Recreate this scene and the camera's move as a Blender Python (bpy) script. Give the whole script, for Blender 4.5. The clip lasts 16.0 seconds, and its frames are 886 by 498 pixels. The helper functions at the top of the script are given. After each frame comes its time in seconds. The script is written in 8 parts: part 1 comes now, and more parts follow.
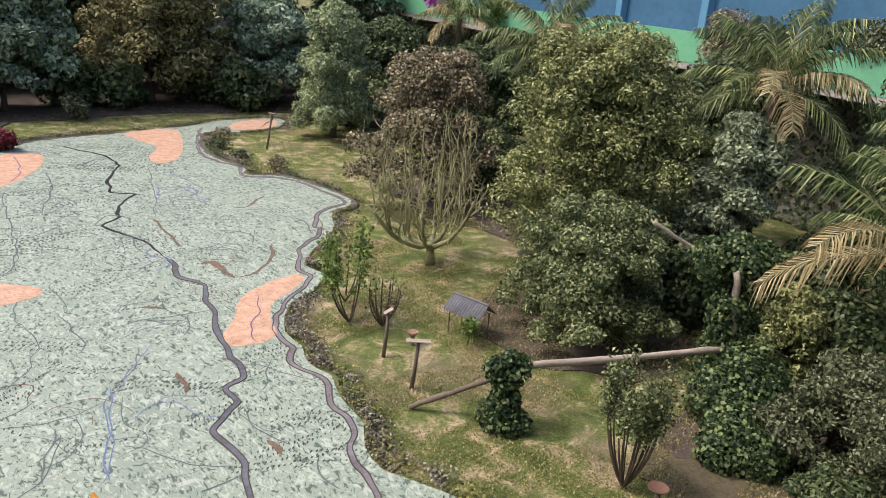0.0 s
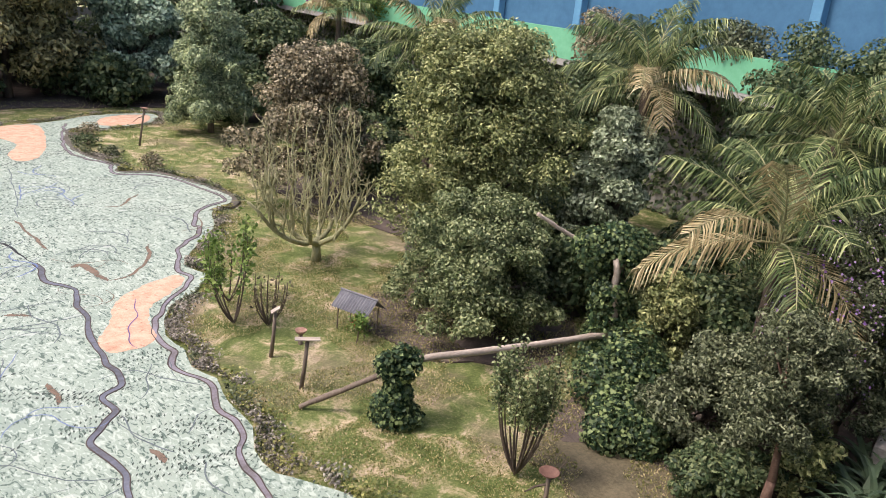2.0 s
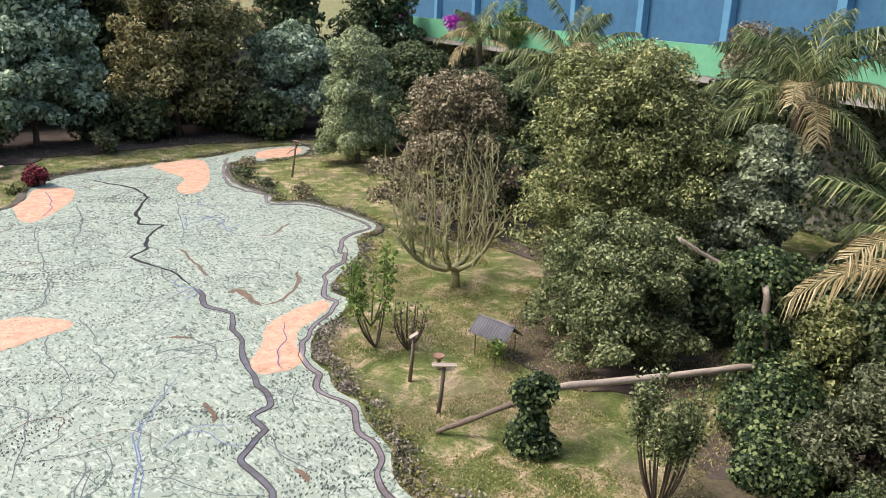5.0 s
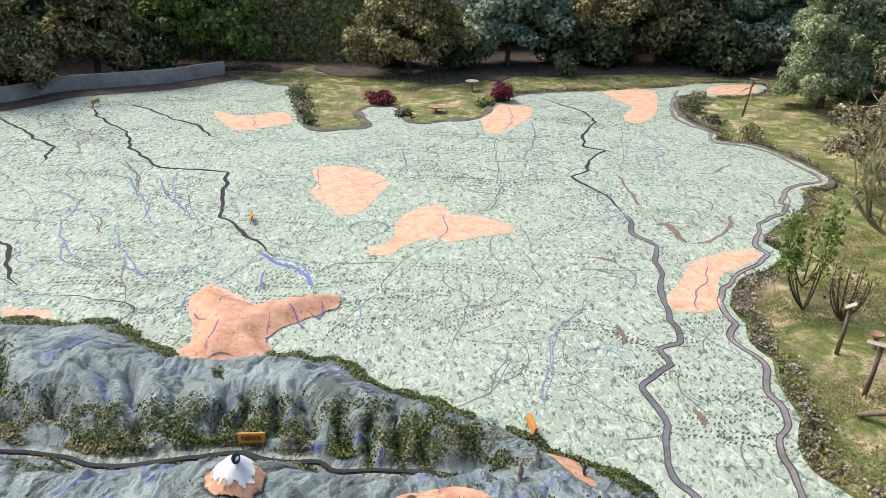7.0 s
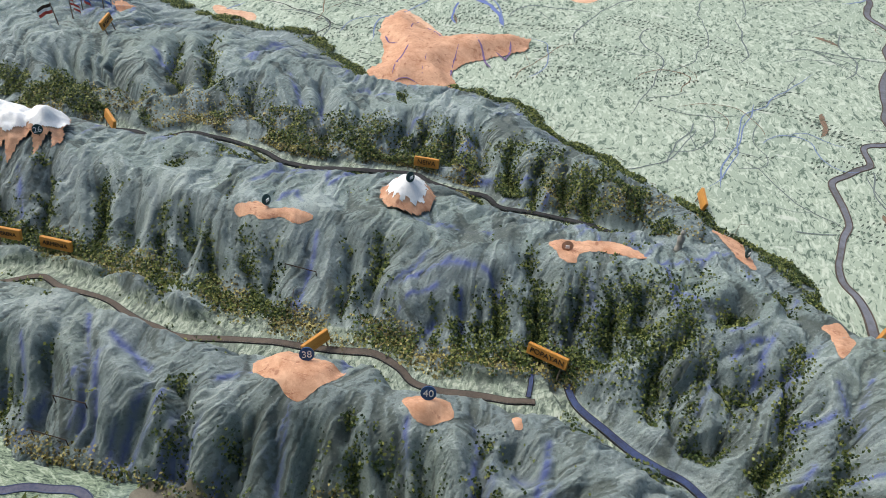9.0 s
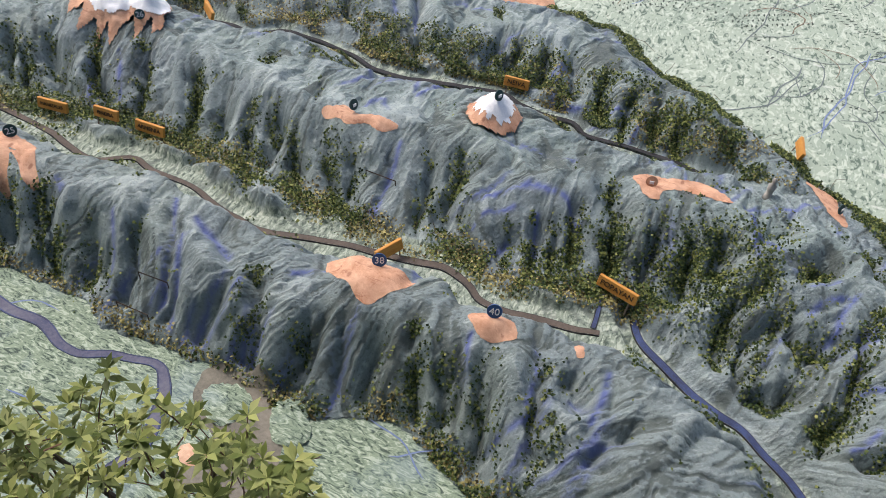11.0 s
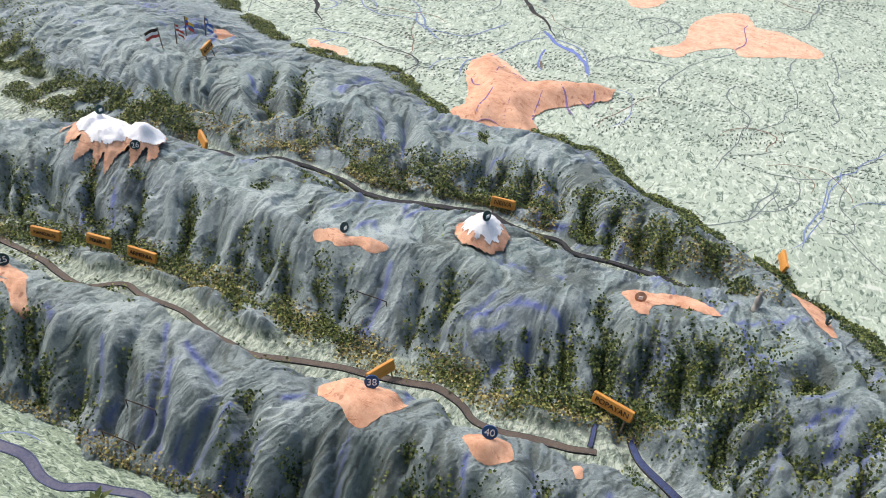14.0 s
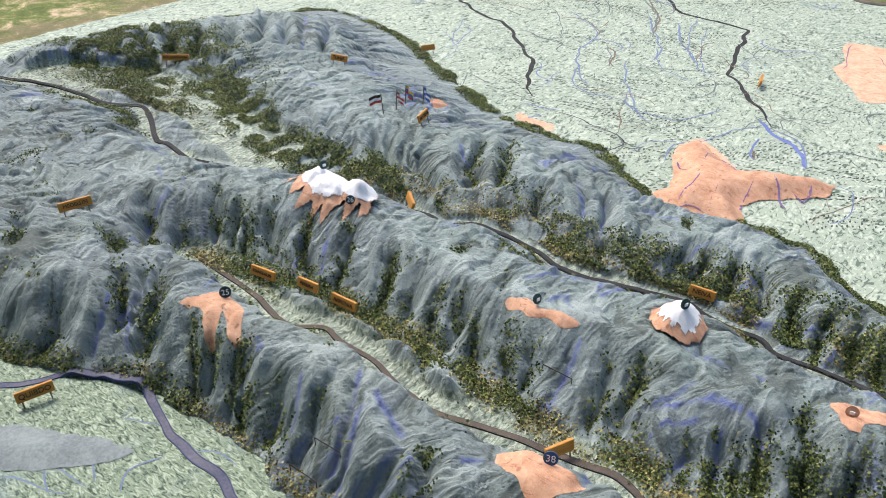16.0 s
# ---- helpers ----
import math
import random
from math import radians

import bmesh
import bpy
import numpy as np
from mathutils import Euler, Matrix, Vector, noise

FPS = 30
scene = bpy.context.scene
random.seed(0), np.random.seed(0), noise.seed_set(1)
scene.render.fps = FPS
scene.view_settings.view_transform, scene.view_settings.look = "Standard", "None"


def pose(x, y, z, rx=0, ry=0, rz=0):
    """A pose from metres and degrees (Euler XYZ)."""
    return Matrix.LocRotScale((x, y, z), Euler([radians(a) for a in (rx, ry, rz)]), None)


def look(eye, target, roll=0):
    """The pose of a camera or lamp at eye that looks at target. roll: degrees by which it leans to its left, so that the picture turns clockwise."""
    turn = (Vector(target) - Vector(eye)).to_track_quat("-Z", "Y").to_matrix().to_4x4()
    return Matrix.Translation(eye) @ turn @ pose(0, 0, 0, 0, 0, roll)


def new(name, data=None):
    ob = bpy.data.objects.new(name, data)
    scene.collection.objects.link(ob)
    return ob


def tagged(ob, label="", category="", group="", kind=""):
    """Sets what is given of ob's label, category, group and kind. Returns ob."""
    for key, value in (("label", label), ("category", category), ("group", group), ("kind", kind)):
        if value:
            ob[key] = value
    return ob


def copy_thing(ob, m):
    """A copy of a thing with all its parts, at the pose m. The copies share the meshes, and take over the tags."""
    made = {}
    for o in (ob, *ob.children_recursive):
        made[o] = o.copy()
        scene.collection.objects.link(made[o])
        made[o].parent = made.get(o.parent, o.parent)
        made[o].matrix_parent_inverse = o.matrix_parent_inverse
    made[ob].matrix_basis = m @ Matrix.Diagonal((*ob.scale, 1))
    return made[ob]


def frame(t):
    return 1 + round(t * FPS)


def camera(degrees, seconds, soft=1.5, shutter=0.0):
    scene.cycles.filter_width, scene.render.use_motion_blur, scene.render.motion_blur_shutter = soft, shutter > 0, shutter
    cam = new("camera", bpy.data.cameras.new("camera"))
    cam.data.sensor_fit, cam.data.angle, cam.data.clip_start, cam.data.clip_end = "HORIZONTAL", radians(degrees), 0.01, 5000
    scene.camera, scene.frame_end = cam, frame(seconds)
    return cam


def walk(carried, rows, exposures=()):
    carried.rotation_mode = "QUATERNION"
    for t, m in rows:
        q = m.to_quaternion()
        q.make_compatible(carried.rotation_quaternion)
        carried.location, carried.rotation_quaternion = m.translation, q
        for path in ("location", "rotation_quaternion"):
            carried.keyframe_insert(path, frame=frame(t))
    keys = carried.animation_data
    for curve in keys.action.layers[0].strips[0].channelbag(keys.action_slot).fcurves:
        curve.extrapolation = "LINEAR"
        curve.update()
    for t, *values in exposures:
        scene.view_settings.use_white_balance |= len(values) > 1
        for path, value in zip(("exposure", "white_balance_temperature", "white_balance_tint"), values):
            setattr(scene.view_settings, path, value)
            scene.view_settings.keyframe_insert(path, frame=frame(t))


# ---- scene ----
cam = camera(58.2, 16.0, soft=0.8)
PATH = [
    (0, (0.084, 0.296, 8.857), (1.137, 1.866, 8.206), 4.8),
    (0.5, (0.065, 0.319, 8.84), (1.232, 1.821, 8.221), 5.0),
    (1, (0.057, 0.339, 8.848), (1.266, 1.81, 8.238), 5.1),
    (1.5, (0.075, 0.369, 8.827), (1.301, 1.823, 8.209), 5.3),
    (2, (0.062, 0.392, 8.799), (1.346, 1.788, 8.164), 6.2),
    (2.5, (0.101, 0.401, 8.79), (1.447, 1.732, 8.148), 6.9),
    (3, (0.144, 0.458, 8.757), (1.537, 1.733, 8.1), 7.7),
    (3.2, (0.144, 0.463, 8.741), (1.541, 1.73, 8.075), 7.8),
    (5.3, (0.224, 0.258, 8.9), (1.092, 1.955, 8.295), 1.9),
    (5.5, (0.219, 0.253, 8.909), (0.994, 1.991, 8.294), 1.7),
    (6, (0.166, 0.193, 8.925), (0.694, 2.007, 8.269), 1.4),
    (6.5, (0.097, 0.144, 8.892), (0.345, 1.996, 8.178), 1.1),
    (7, (0.045, 0.09, 8.924), (0.041, 1.926, 8.131), 1.2),
    (7.5, (0.027, 0.067, 8.897), (-0.153, 1.862, 8.032), 1.8),
    (8, (0.011, 0.036, 8.891), (-0.304, 1.752, 7.913), 2.1),
    (8.4, (-0.051, 0.022, 8.84), (-0.424, 1.641, 7.726), 2.5),
    (8.5, (-0.035, 0.014, 8.83), (-0.413, 1.606, 7.68), 2.5),
    (8.9, (0.001, -0.04, 8.766), (-0.365, 1.444, 7.477), 3.3),
    (9, (0.002, -0.024, 8.758), (-0.358, 1.436, 7.439), 3.3),
    (9.2, (0.0, -0.022, 8.746), (-0.342, 1.389, 7.37), 3.7),
    (11.3, (-0.026, -0.139, 8.684), (-0.567, 1.114, 7.222), 4.5),
    (11.5, (-0.031, -0.161, 8.686), (-0.619, 1.098, 7.247), 4.2),
    (12, (-0.052, -0.138, 8.699), (-0.659, 1.191, 7.333), 4.4),
    (12.5, (-0.047, -0.116, 8.712), (-0.584, 1.312, 7.419), 5.3),
    (13, (-0.054, -0.111, 8.707), (-0.565, 1.354, 7.445), 5.3),
    (13.5, (-0.065, -0.115, 8.708), (-0.574, 1.357, 7.453), 4.9),
    (14, (-0.068, -0.137, 8.734), (-0.609, 1.332, 7.489), 3.8),
    (14.5, (-0.058, -0.158, 8.727), (-0.709, 1.279, 7.498), 2.9),
    (15, (-0.081, -0.205, 8.748), (-0.88, 1.189, 7.557), 2.2),
    (15.5, (-0.184, -0.266, 8.769), (-1.098, 1.096, 7.625), 1.3),
    (16, (-0.233, -0.306, 8.769), (-1.219, 1.032, 7.656), 0.7),
]
walk(cam, [(t, look(eye, target, roll)) for t, eye, target, roll in PATH], exposures=[(0, 0.53, 6550, 16), (1.0, 0.9, 6500, 18), (2.5, 0.88, 6450, 19), (3.2, 1.08, 6450, 19), (5.3, 0.75, 6500, 15), (6.5, 0.81, 6450, 12), (7.5, 0.69, 6450, 9), (9, 0.46, 6450, 6), (11.3, 0.62, 6480, 14), (16, 0.78, 6480, 11)])

# light: bright hazy sky, high soft sun
world = bpy.data.worlds.new("sky")
scene.world = world
world.use_nodes = True
wn = world.node_tree
sky = wn.nodes.new("ShaderNodeTexSky")
sky.sky_type = "NISHITA"
sky.sun_disc = False
sky.sun_elevation = radians(54)
sky.sun_rotation = radians(293)
sky.dust_density = 4.0
sky.ozone_density = 0.6
wn.links.new(sky.outputs[0], wn.nodes["Background"].inputs[0])
wn.nodes["Background"].inputs[1].default_value = 0.15
sun_data = bpy.data.lights.new("sun", "SUN")
sun_data.energy = 1.5
sun_data.angle = radians(16)
sun_data.color = (1.0, 0.96, 0.9)
sun = new("sun", sun_data)
sun.matrix_world = look((-21, 23, 36), (0, 14, 0))

# ---- materials ----


class Nodes:
    """Small helper to wire a material."""

    def __init__(self, name, rough=0.8, metal=0.0, spec=0.3):
        self.m = bpy.data.materials.new(name)
        self.m.use_nodes = True
        self.t = self.m.node_tree
        self.b = self.t.nodes["Principled BSDF"]
        self.b.inputs["Roughness"].default_value = rough
        self.b.inputs["Metallic"].default_value = metal
        self.b.inputs["Specular IOR Level"].default_value = spec
        self.co = self.t.nodes.new("ShaderNodeTexCoord").outputs["Object"]

    def link(self, a, b):
        self.t.links.new(a, b)

    def mapped(self, scale=(1, 1, 1), turn=0.0, co=None):
        n = self.t.nodes.new("ShaderNodeMapping")
        n.inputs["Scale"].default_value = scale
        n.inputs["Rotation"].default_value = (0, 0, turn)
        self.link(co or self.co, n.inputs["Vector"])
        return n.outputs[0]

    def noise(self, scale, detail=4.0, rough=0.6, distort=0.0, co=None):
        n = self.t.nodes.new("ShaderNodeTexNoise")
        n.inputs["Scale"].default_value = scale
        n.inputs["Detail"].default_value = detail
        n.inputs["Roughness"].default_value = rough
        n.inputs["Distortion"].default_value = distort
        self.link(co or self.co, n.inputs["Vector"])
        return n.outputs["Fac"]

    def voronoi(self, scale, co=None, rand=1.0):
        n = self.t.nodes.new("ShaderNodeTexVoronoi")
        n.inputs["Scale"].default_value = scale
        n.inputs["Randomness"].default_value = rand
        self.link(co or self.co, n.inputs["Vector"])
        return n.outputs["Distance"], n.outputs["Color"]

    def attr(self, name):
        n = self.t.nodes.new("ShaderNodeAttribute")
        n.attribute_name = name
        return n.outputs["Fac"]

    def ramp(self, fac, stops, smooth=False):
        n = self.t.nodes.new("ShaderNodeValToRGB")
        e = n.color_ramp.elements
        while len(e) < len(stops):
            e.new(0.5)
        for el, (p, c) in zip(e, stops):
            el.position = p
            el.color = (*c, 1) if isinstance(c, tuple) else (c, c, c, 1)
        if smooth:
            n.color_ramp.interpolation = "EASE"
        self.link(fac, n.inputs[0])
        return n.outputs[0]

    def mix(self, fac, a, b, mode="MIX"):
        n = self.t.nodes.new("ShaderNodeMix")
        n.data_type = "RGBA"
        n.blend_type = mode
        for s, v in ((n.inputs[0], fac), (n.inputs[6], a), (n.inputs[7], b)):
            if isinstance(v, (int, float)):
                s.default_value = v
            elif isinstance(v, tuple):
                s.default_value = (*v, 1)
            else:
                self.link(v, s)
        return n.outputs[2]

    def math(self, op, a, b=0.0):
        n = self.t.nodes.new("ShaderNodeMath")
        n.operation = op
        for s, v in ((n.inputs[0], a), (n.inputs[1], b)):
            if isinstance(v, (int, float)):
                s.default_value = v
            else:
                self.link(v, s)
        return n.outputs[0]

    def island(self):
        return self.t.nodes.new("ShaderNodeNewGeometry").outputs["Random Per Island"]

    def random(self):
        return self.t.nodes.new("ShaderNodeObjectInfo").outputs["Random"]

    def done(self, colour, bump=None, strength=0.3, dist=0.02):
        if isinstance(colour, tuple):
            self.b.inputs["Base Color"].default_value = (*colour, 1)
        else:
            self.link(colour, self.b.inputs["Base Color"])
        if bump is not None:
            n = self.t.nodes.new("ShaderNodeBump")
            n.inputs["Strength"].default_value = strength
            n.inputs["Distance"].default_value = dist
            self.link(bump, n.inputs["Height"])
            self.link(n.outputs[0], self.b.inputs["Normal"])
        return self.m


def simple(name, dark, light, scale=6.0, rough=0.8, bump=0.3, metal=0.0, stretch=(1, 1, 1), spec=0.3):
    """A surface with grain and larger stains between two colours."""
    k = Nodes(name, rough, metal, spec)
    co = k.mapped(stretch)
    fine = k.noise(scale * 6, 6, 0.7, co=co)
    large = k.noise(scale * 0.5, 3, co=co)
    c = k.ramp(k.math("ADD", k.math("MULTIPLY", fine, 0.5), k.math("MULTIPLY", large, 0.5)), [(0.36, dark), (0.64, light)])
    return k.done(c, fine, bump, 0.01)


def leaf_mat(name, dark, mid, light, rough=0.5, through_light=0.25, gain=1.42):
    """Leaves that differ one from another, and by larger patches."""
    k = Nodes(name, rough, 0, 0.22)
    patch = k.noise(0.9, 3)
    f = k.math("ADD", k.math("MULTIPLY", k.island(), 0.9), k.math("MULTIPLY", k.math("SUBTRACT", patch, 0.3), 0.5))
    dark, mid, light = (tuple(min(0.9, q * gain) for q in c) for c in (dark, mid, light))
    c = k.ramp(f, [(0.15, dark), (0.55, mid), (0.95, light)])
    m = k.done(c)
    tr = k.t.nodes.new("ShaderNodeBsdfTranslucent")
    k.link(c, tr.inputs[0])
    mx = k.t.nodes.new("ShaderNodeMixShader")
    mx.inputs[0].default_value = through_light
    out = k.t.nodes["Material Output"]
    k.link(k.b.outputs[0], mx.inputs[1])
    k.link(tr.outputs[0], mx.inputs[2])
    k.link(mx.outputs[0], out.inputs[0])
    return m


def plain_material():
    """Pale green paint in short brush dabs, white flecks and dark dashes, grey stains."""
    k = Nodes("map_paint", 0.75, 0, 0.25)
    v = k.t.nodes.new("ShaderNodeVectorMath")
    v.operation = "ADD"
    sc = k.t.nodes.new("ShaderNodeVectorMath")
    sc.operation = "SCALE"
    sc.inputs["Scale"].default_value = 0.9
    wc = k.t.nodes.new("ShaderNodeTexNoise")
    wc.inputs["Scale"].default_value = 0.3
    k.link(k.co, wc.inputs["Vector"])
    k.link(wc.outputs["Color"], sc.inputs[0])
    k.link(k.co, v.inputs[0])
    k.link(sc.outputs[0], v.inputs[1])
    bent = v.outputs[0]
    one = k.noise(6.6, 2.5, 0.55, 1.2, co=k.mapped((1.25, 0.62, 1), 0.6, bent))
    two = k.noise(8.2, 2.5, 0.55, 1.2, co=k.mapped((1.25, 0.62, 1), -0.55, bent))
    swap = k.ramp(k.noise(1.4, 2), [(0.46, 0.0), (0.54, 1.0)])
    dab = k.mix(swap, one, two)
    tone = k.noise(0.5, 5, 0.65)
    base = k.ramp(tone, [(0.3, (0.255, 0.315, 0.25)), (0.5, (0.31, 0.37, 0.293)), (0.72, (0.345, 0.4, 0.32))])
    c = k.mix(k.ramp(dab, [(0.54, 0.0), (0.62, 0.85)]), base, (0.48, 0.535, 0.445))
    c = k.mix(k.ramp(dab, [(0.385, 0.9), (0.44, 0.0)]), c, (0.085, 0.125, 0.098))
    for scale, turn, lo, hi, amount in ((5.0, 0.75, 0.1, 0.18, 0.8), (6.2, -0.5, 0.11, 0.2, 0.75)):
        dist, pick = k.voronoi(scale, k.mapped((1.5, 0.62, 1), turn, bent), 1.0)
        some = k.ramp(pick, [(0.6, 0.0), (0.62, amount)])
        c = k.mix(k.math("MULTIPLY", k.ramp(dist, [(lo, 1.0), (hi, 0.0)]), some), c, (0.085, 0.12, 0.095))
    stain = k.ramp(k.noise(0.8, 6, 0.75, 0.5), [(0.62, 0.0), (0.78, 0.4)])
    c = k.mix(stain, c, (0.25, 0.205, 0.175))
    fleck = k.ramp(k.noise(2.6, 2, 0.5, co=k.mapped((0.5, 1.3, 1), 0.3)), [(0.69, 0.0), (0.73, 0.7)])
    c = k.mix(fleck, c, (0.5, 0.53, 0.47))
    return k.done(c, k.noise(26, 4), 0.35, 0.012)


def relief_material():
    """Slate paint brushed down the folds, toned pale on ribs and dark in hollows, greenish tops, blue rills and pale
    green valley floors.
    """
    k = Nodes("relief_paint", 0.6, 0, 0.3)
    brush = k.attr("brush")
    fine = k.noise(25, 7, 0.76)
    tone = k.noise(0.6, 3)
    base = k.ramp(tone, [(0.36, (0.18, 0.225, 0.235)), (0.52, (0.215, 0.268, 0.266)), (0.68, (0.24, 0.292, 0.265))])
    c = k.mix(k.math("MULTIPLY", k.attr("top"), 0.45), base, (0.225, 0.295, 0.262))
    c = k.mix(k.ramp(brush, [(0.62, 0.0), (0.78, 0.62)]), c, (0.40, 0.465, 0.455))
    # Strokes, and with them the hollows, shaded dark by colour.
    c = k.mix(k.ramp(brush, [(0.22, 0.75), (0.42, 0.0)]), c, (0.085, 0.102, 0.108))
    c = k.mix(k.ramp(fine, [(0.55, 0.0), (0.67, 0.55)]), c, (0.42, 0.46, 0.445))
    c = k.mix(k.ramp(fine, [(0.35, 0.65), (0.46, 0.0)]), c, (0.07, 0.083, 0.085))
    wash = k.math("MULTIPLY", k.attr("blue"), k.ramp(k.math("ADD", k.math("MULTIPLY", brush, 0.6), k.math("MULTIPLY", fine, 0.5)), [(0.42, 0.15), (0.6, 1.0)]))
    c = k.mix(wash, c, (0.115, 0.15, 0.37))
    dab = k.noise(13, 2.5, 0.6, 0.7, co=k.mapped((1.5, 0.6, 1), 0.4))
    floor_c = k.ramp(dab, [(0.36, (0.09, 0.12, 0.095)), (0.43, (0.235, 0.285, 0.225)), (0.54, (0.315, 0.37, 0.29)), (0.61, (0.47, 0.52, 0.43))])
    c = k.mix(k.attr("valley"), c, floor_c)
    c = k.mix(k.ramp(brush, [(0.28, 0.6), (0.4, 0.0)]), c, (0.1, 0.125, 0.11))
    c = k.mix(k.ramp(k.noise(60, 2), [(0.72, 0.0), (0.76, 0.8)]), c, (0.5, 0.53, 0.52))
    grit = k.noise(34, 5, 0.75)
    both = k.math("ADD", k.math("MULTIPLY", brush, 1.2), k.math("ADD", k.math("MULTIPLY", fine, 0.7), k.math("MULTIPLY", grit, 0.6)))
    return k.done(c, both, 0.9, 0.04)


def grass_material():
    """Worn lawn: green and straw, bare soil in large patches."""
    k = Nodes("lawn", 0.9, 0, 0.15)
    fine = k.noise(16, 8, 0.8)
    mid = k.noise(1.1, 8, 0.72, 0.6)
    big = k.noise(0.33, 5, 0.65, 0.4)
    f = k.math("ADD", k.math("MULTIPLY", mid, 0.72), k.math("MULTIPLY", fine, 0.28))
    c = k.ramp(f, [(0.4, (0.085, 0.115, 0.03)), (0.5, (0.165, 0.2, 0.062)), (0.545, (0.33, 0.29, 0.145)), (0.6, (0.6, 0.47, 0.32))])
    c = k.mix(k.ramp(big, [(0.5, 0.0), (0.62, 0.55)]), c, (0.24, 0.18, 0.125))
    c = k.mix(k.ramp(fine, [(0.32, 0.6), (0.48, 0.0)]), c, (0.05, 0.055, 0.02))
    c = k.mix(k.ramp(fine, [(0.54, 0.0), (0.7, 0.55)]), c, (0.42, 0.37, 0.2))
    return k.done(c, fine, 0.9, 0.05)


def coast_material():
    """Green paint in swirling brush dabs, with bluish and pale strokes."""
    k = Nodes("coast_paint", 0.75, 0, 0.25)
    bent = k.mapped((1.0, 2.6, 1), 0.35)
    dab = k.noise(6.5, 3, 0.6, 1.6, co=bent)
    c = k.ramp(dab, [(0.37, (0.05, 0.075, 0.06)), (0.44, (0.16, 0.215, 0.155)), (0.55, (0.235, 0.3, 0.215)), (0.62, (0.38, 0.44, 0.35))])
    c = k.mix(k.ramp(k.noise(0.9, 4, 0.6), [(0.52, 0.0), (0.66, 0.4)]), c, (0.2, 0.27, 0.3))
    return k.done(c, dab, 0.5, 0.02)


def line_paint(name, dark, light, broken=0.5, cover=0.92):
    """Thin paint whose edges thin out and break up along the brush line."""
    k = Nodes(name, 0.75, 0, 0.2)
    fine = k.noise(16, 5, 0.7)
    large = k.noise(2.2, 3)
    c = k.ramp(k.math("ADD", k.math("MULTIPLY", fine, 0.5), k.math("MULTIPLY", large, 0.5)), [(0.36, dark), (0.64, light)])
    edge = k.math("ABSOLUTE", k.attr("across"))
    worn = k.math("ADD", k.math("MULTIPLY", k.math("SUBTRACT", fine, 0.5), 2.2), k.math("MULTIPLY", k.math("SUBTRACT", large, 0.5), 1.6))
    a = k.math("ADD", k.math("SUBTRACT", 1.0 - broken * 0.35, k.math("POWER", edge, 3.5)), k.math("MULTIPLY", worn, broken))
    k.link(k.ramp(a, [(0.12, 0.0), (0.5 if cover > 0.8 else 0.95, cover)]), k.b.inputs["Alpha"])
    return k.done(c, fine, 0.1, 0.01)


def patch_material(name, a, b, line):
    """Sun-bleached orange paint with fine scratches."""
    k = Nodes(name, 0.75, 0, 0.25)
    c = k.ramp(k.noise(2.6, 7, 0.8, 0.4), [(0.36, a), (0.6, b)])
    s = k.noise(7, 4, 0.7, 0.6, co=k.mapped((0.5, 1.3, 1)))
    c = k.mix(k.ramp(s, [(0.32, 0.75), (0.43, 0.0)]), c, line)
    dist, pick = k.voronoi(5.0, k.mapped((1.4, 0.7, 1), 0.5), 1.0)
    mark = k.math("MULTIPLY", k.ramp(dist, [(0.12, 1.0), (0.22, 0.0)]), k.ramp(pick, [(0.52, 0.0), (0.54, 0.7)]))
    c = k.mix(mark, c, line)
    c = k.mix(k.ramp(k.noise(22, 4, 0.7), [(0.56, 0.0), (0.7, 0.5)]), c, tuple(min(0.9, q * 1.25) for q in b))
    return k.done(c, s, 0.3, 0.015)


M_PLAIN = plain_material()
M_RELIEF = relief_material()
M_GRASS = grass_material()
M_COAST_PLAIN = coast_material()
M_ORANGE = patch_material("orange_paint", (0.48, 0.27, 0.17), (0.66, 0.44, 0.305), (0.34, 0.17, 0.105))
M_ORANGE_DARK = patch_material("ochre_paint", (0.40, 0.2, 0.115), (0.60, 0.36, 0.235), (0.25, 0.105, 0.065))
M_SNOW = simple("snow_paint", (0.66, 0.68, 0.69), (0.88, 0.88, 0.88), 6, 0.6, 0.8)
# Near-black for banks and dark rivers, and for shadow in the deep channel.
M_BANK_SHADE = simple("bank_and_channel_shade", (0.012, 0.012, 0.013), (0.045, 0.045, 0.048), 5, 0.9)
M_BROWN_BED = simple("silted_channel", (0.05, 0.04, 0.033), (0.115, 0.09, 0.072), 4, 0.75)
M_WATER = simple("channel_paint", (0.07, 0.063, 0.058), (0.17, 0.18, 0.215), 1.2, 0.5, 0.15)
M_BLUE_WATER = simple("blue_channel_paint", (0.012, 0.016, 0.038), (0.05, 0.075, 0.185), 7, 0.6, 0.3)
M_BLUE_LINE = line_paint("blue_line_paint", (0.13, 0.18, 0.33), (0.2, 0.26, 0.4), 0.4)
M_GREY_LINE = line_paint("grey_line_paint", (0.10, 0.125, 0.13), (0.18, 0.21, 0.205), 0.35)
M_RILL = line_paint("blue_rill_paint", (0.10, 0.14, 0.38), (0.17, 0.22, 0.46), 0.5)
M_VIOLET = line_paint("violet_line_paint", (0.13, 0.08, 0.2), (0.22, 0.15, 0.3), 0.4)
M_BROWN_LINE = line_paint("brown_line_paint", (0.15, 0.1, 0.065), (0.27, 0.19, 0.135), 1.0, 0.85)
M_WOOD_SIGN = simple("varnished_board", (0.40, 0.17, 0.03), (0.58, 0.28, 0.06), 3, 0.5, 0.2, stretch=(1, 8, 8))
M_INK = simple("dark_lettering", (0.02, 0.012, 0.006), (0.05, 0.03, 0.02), 4, 0.7)
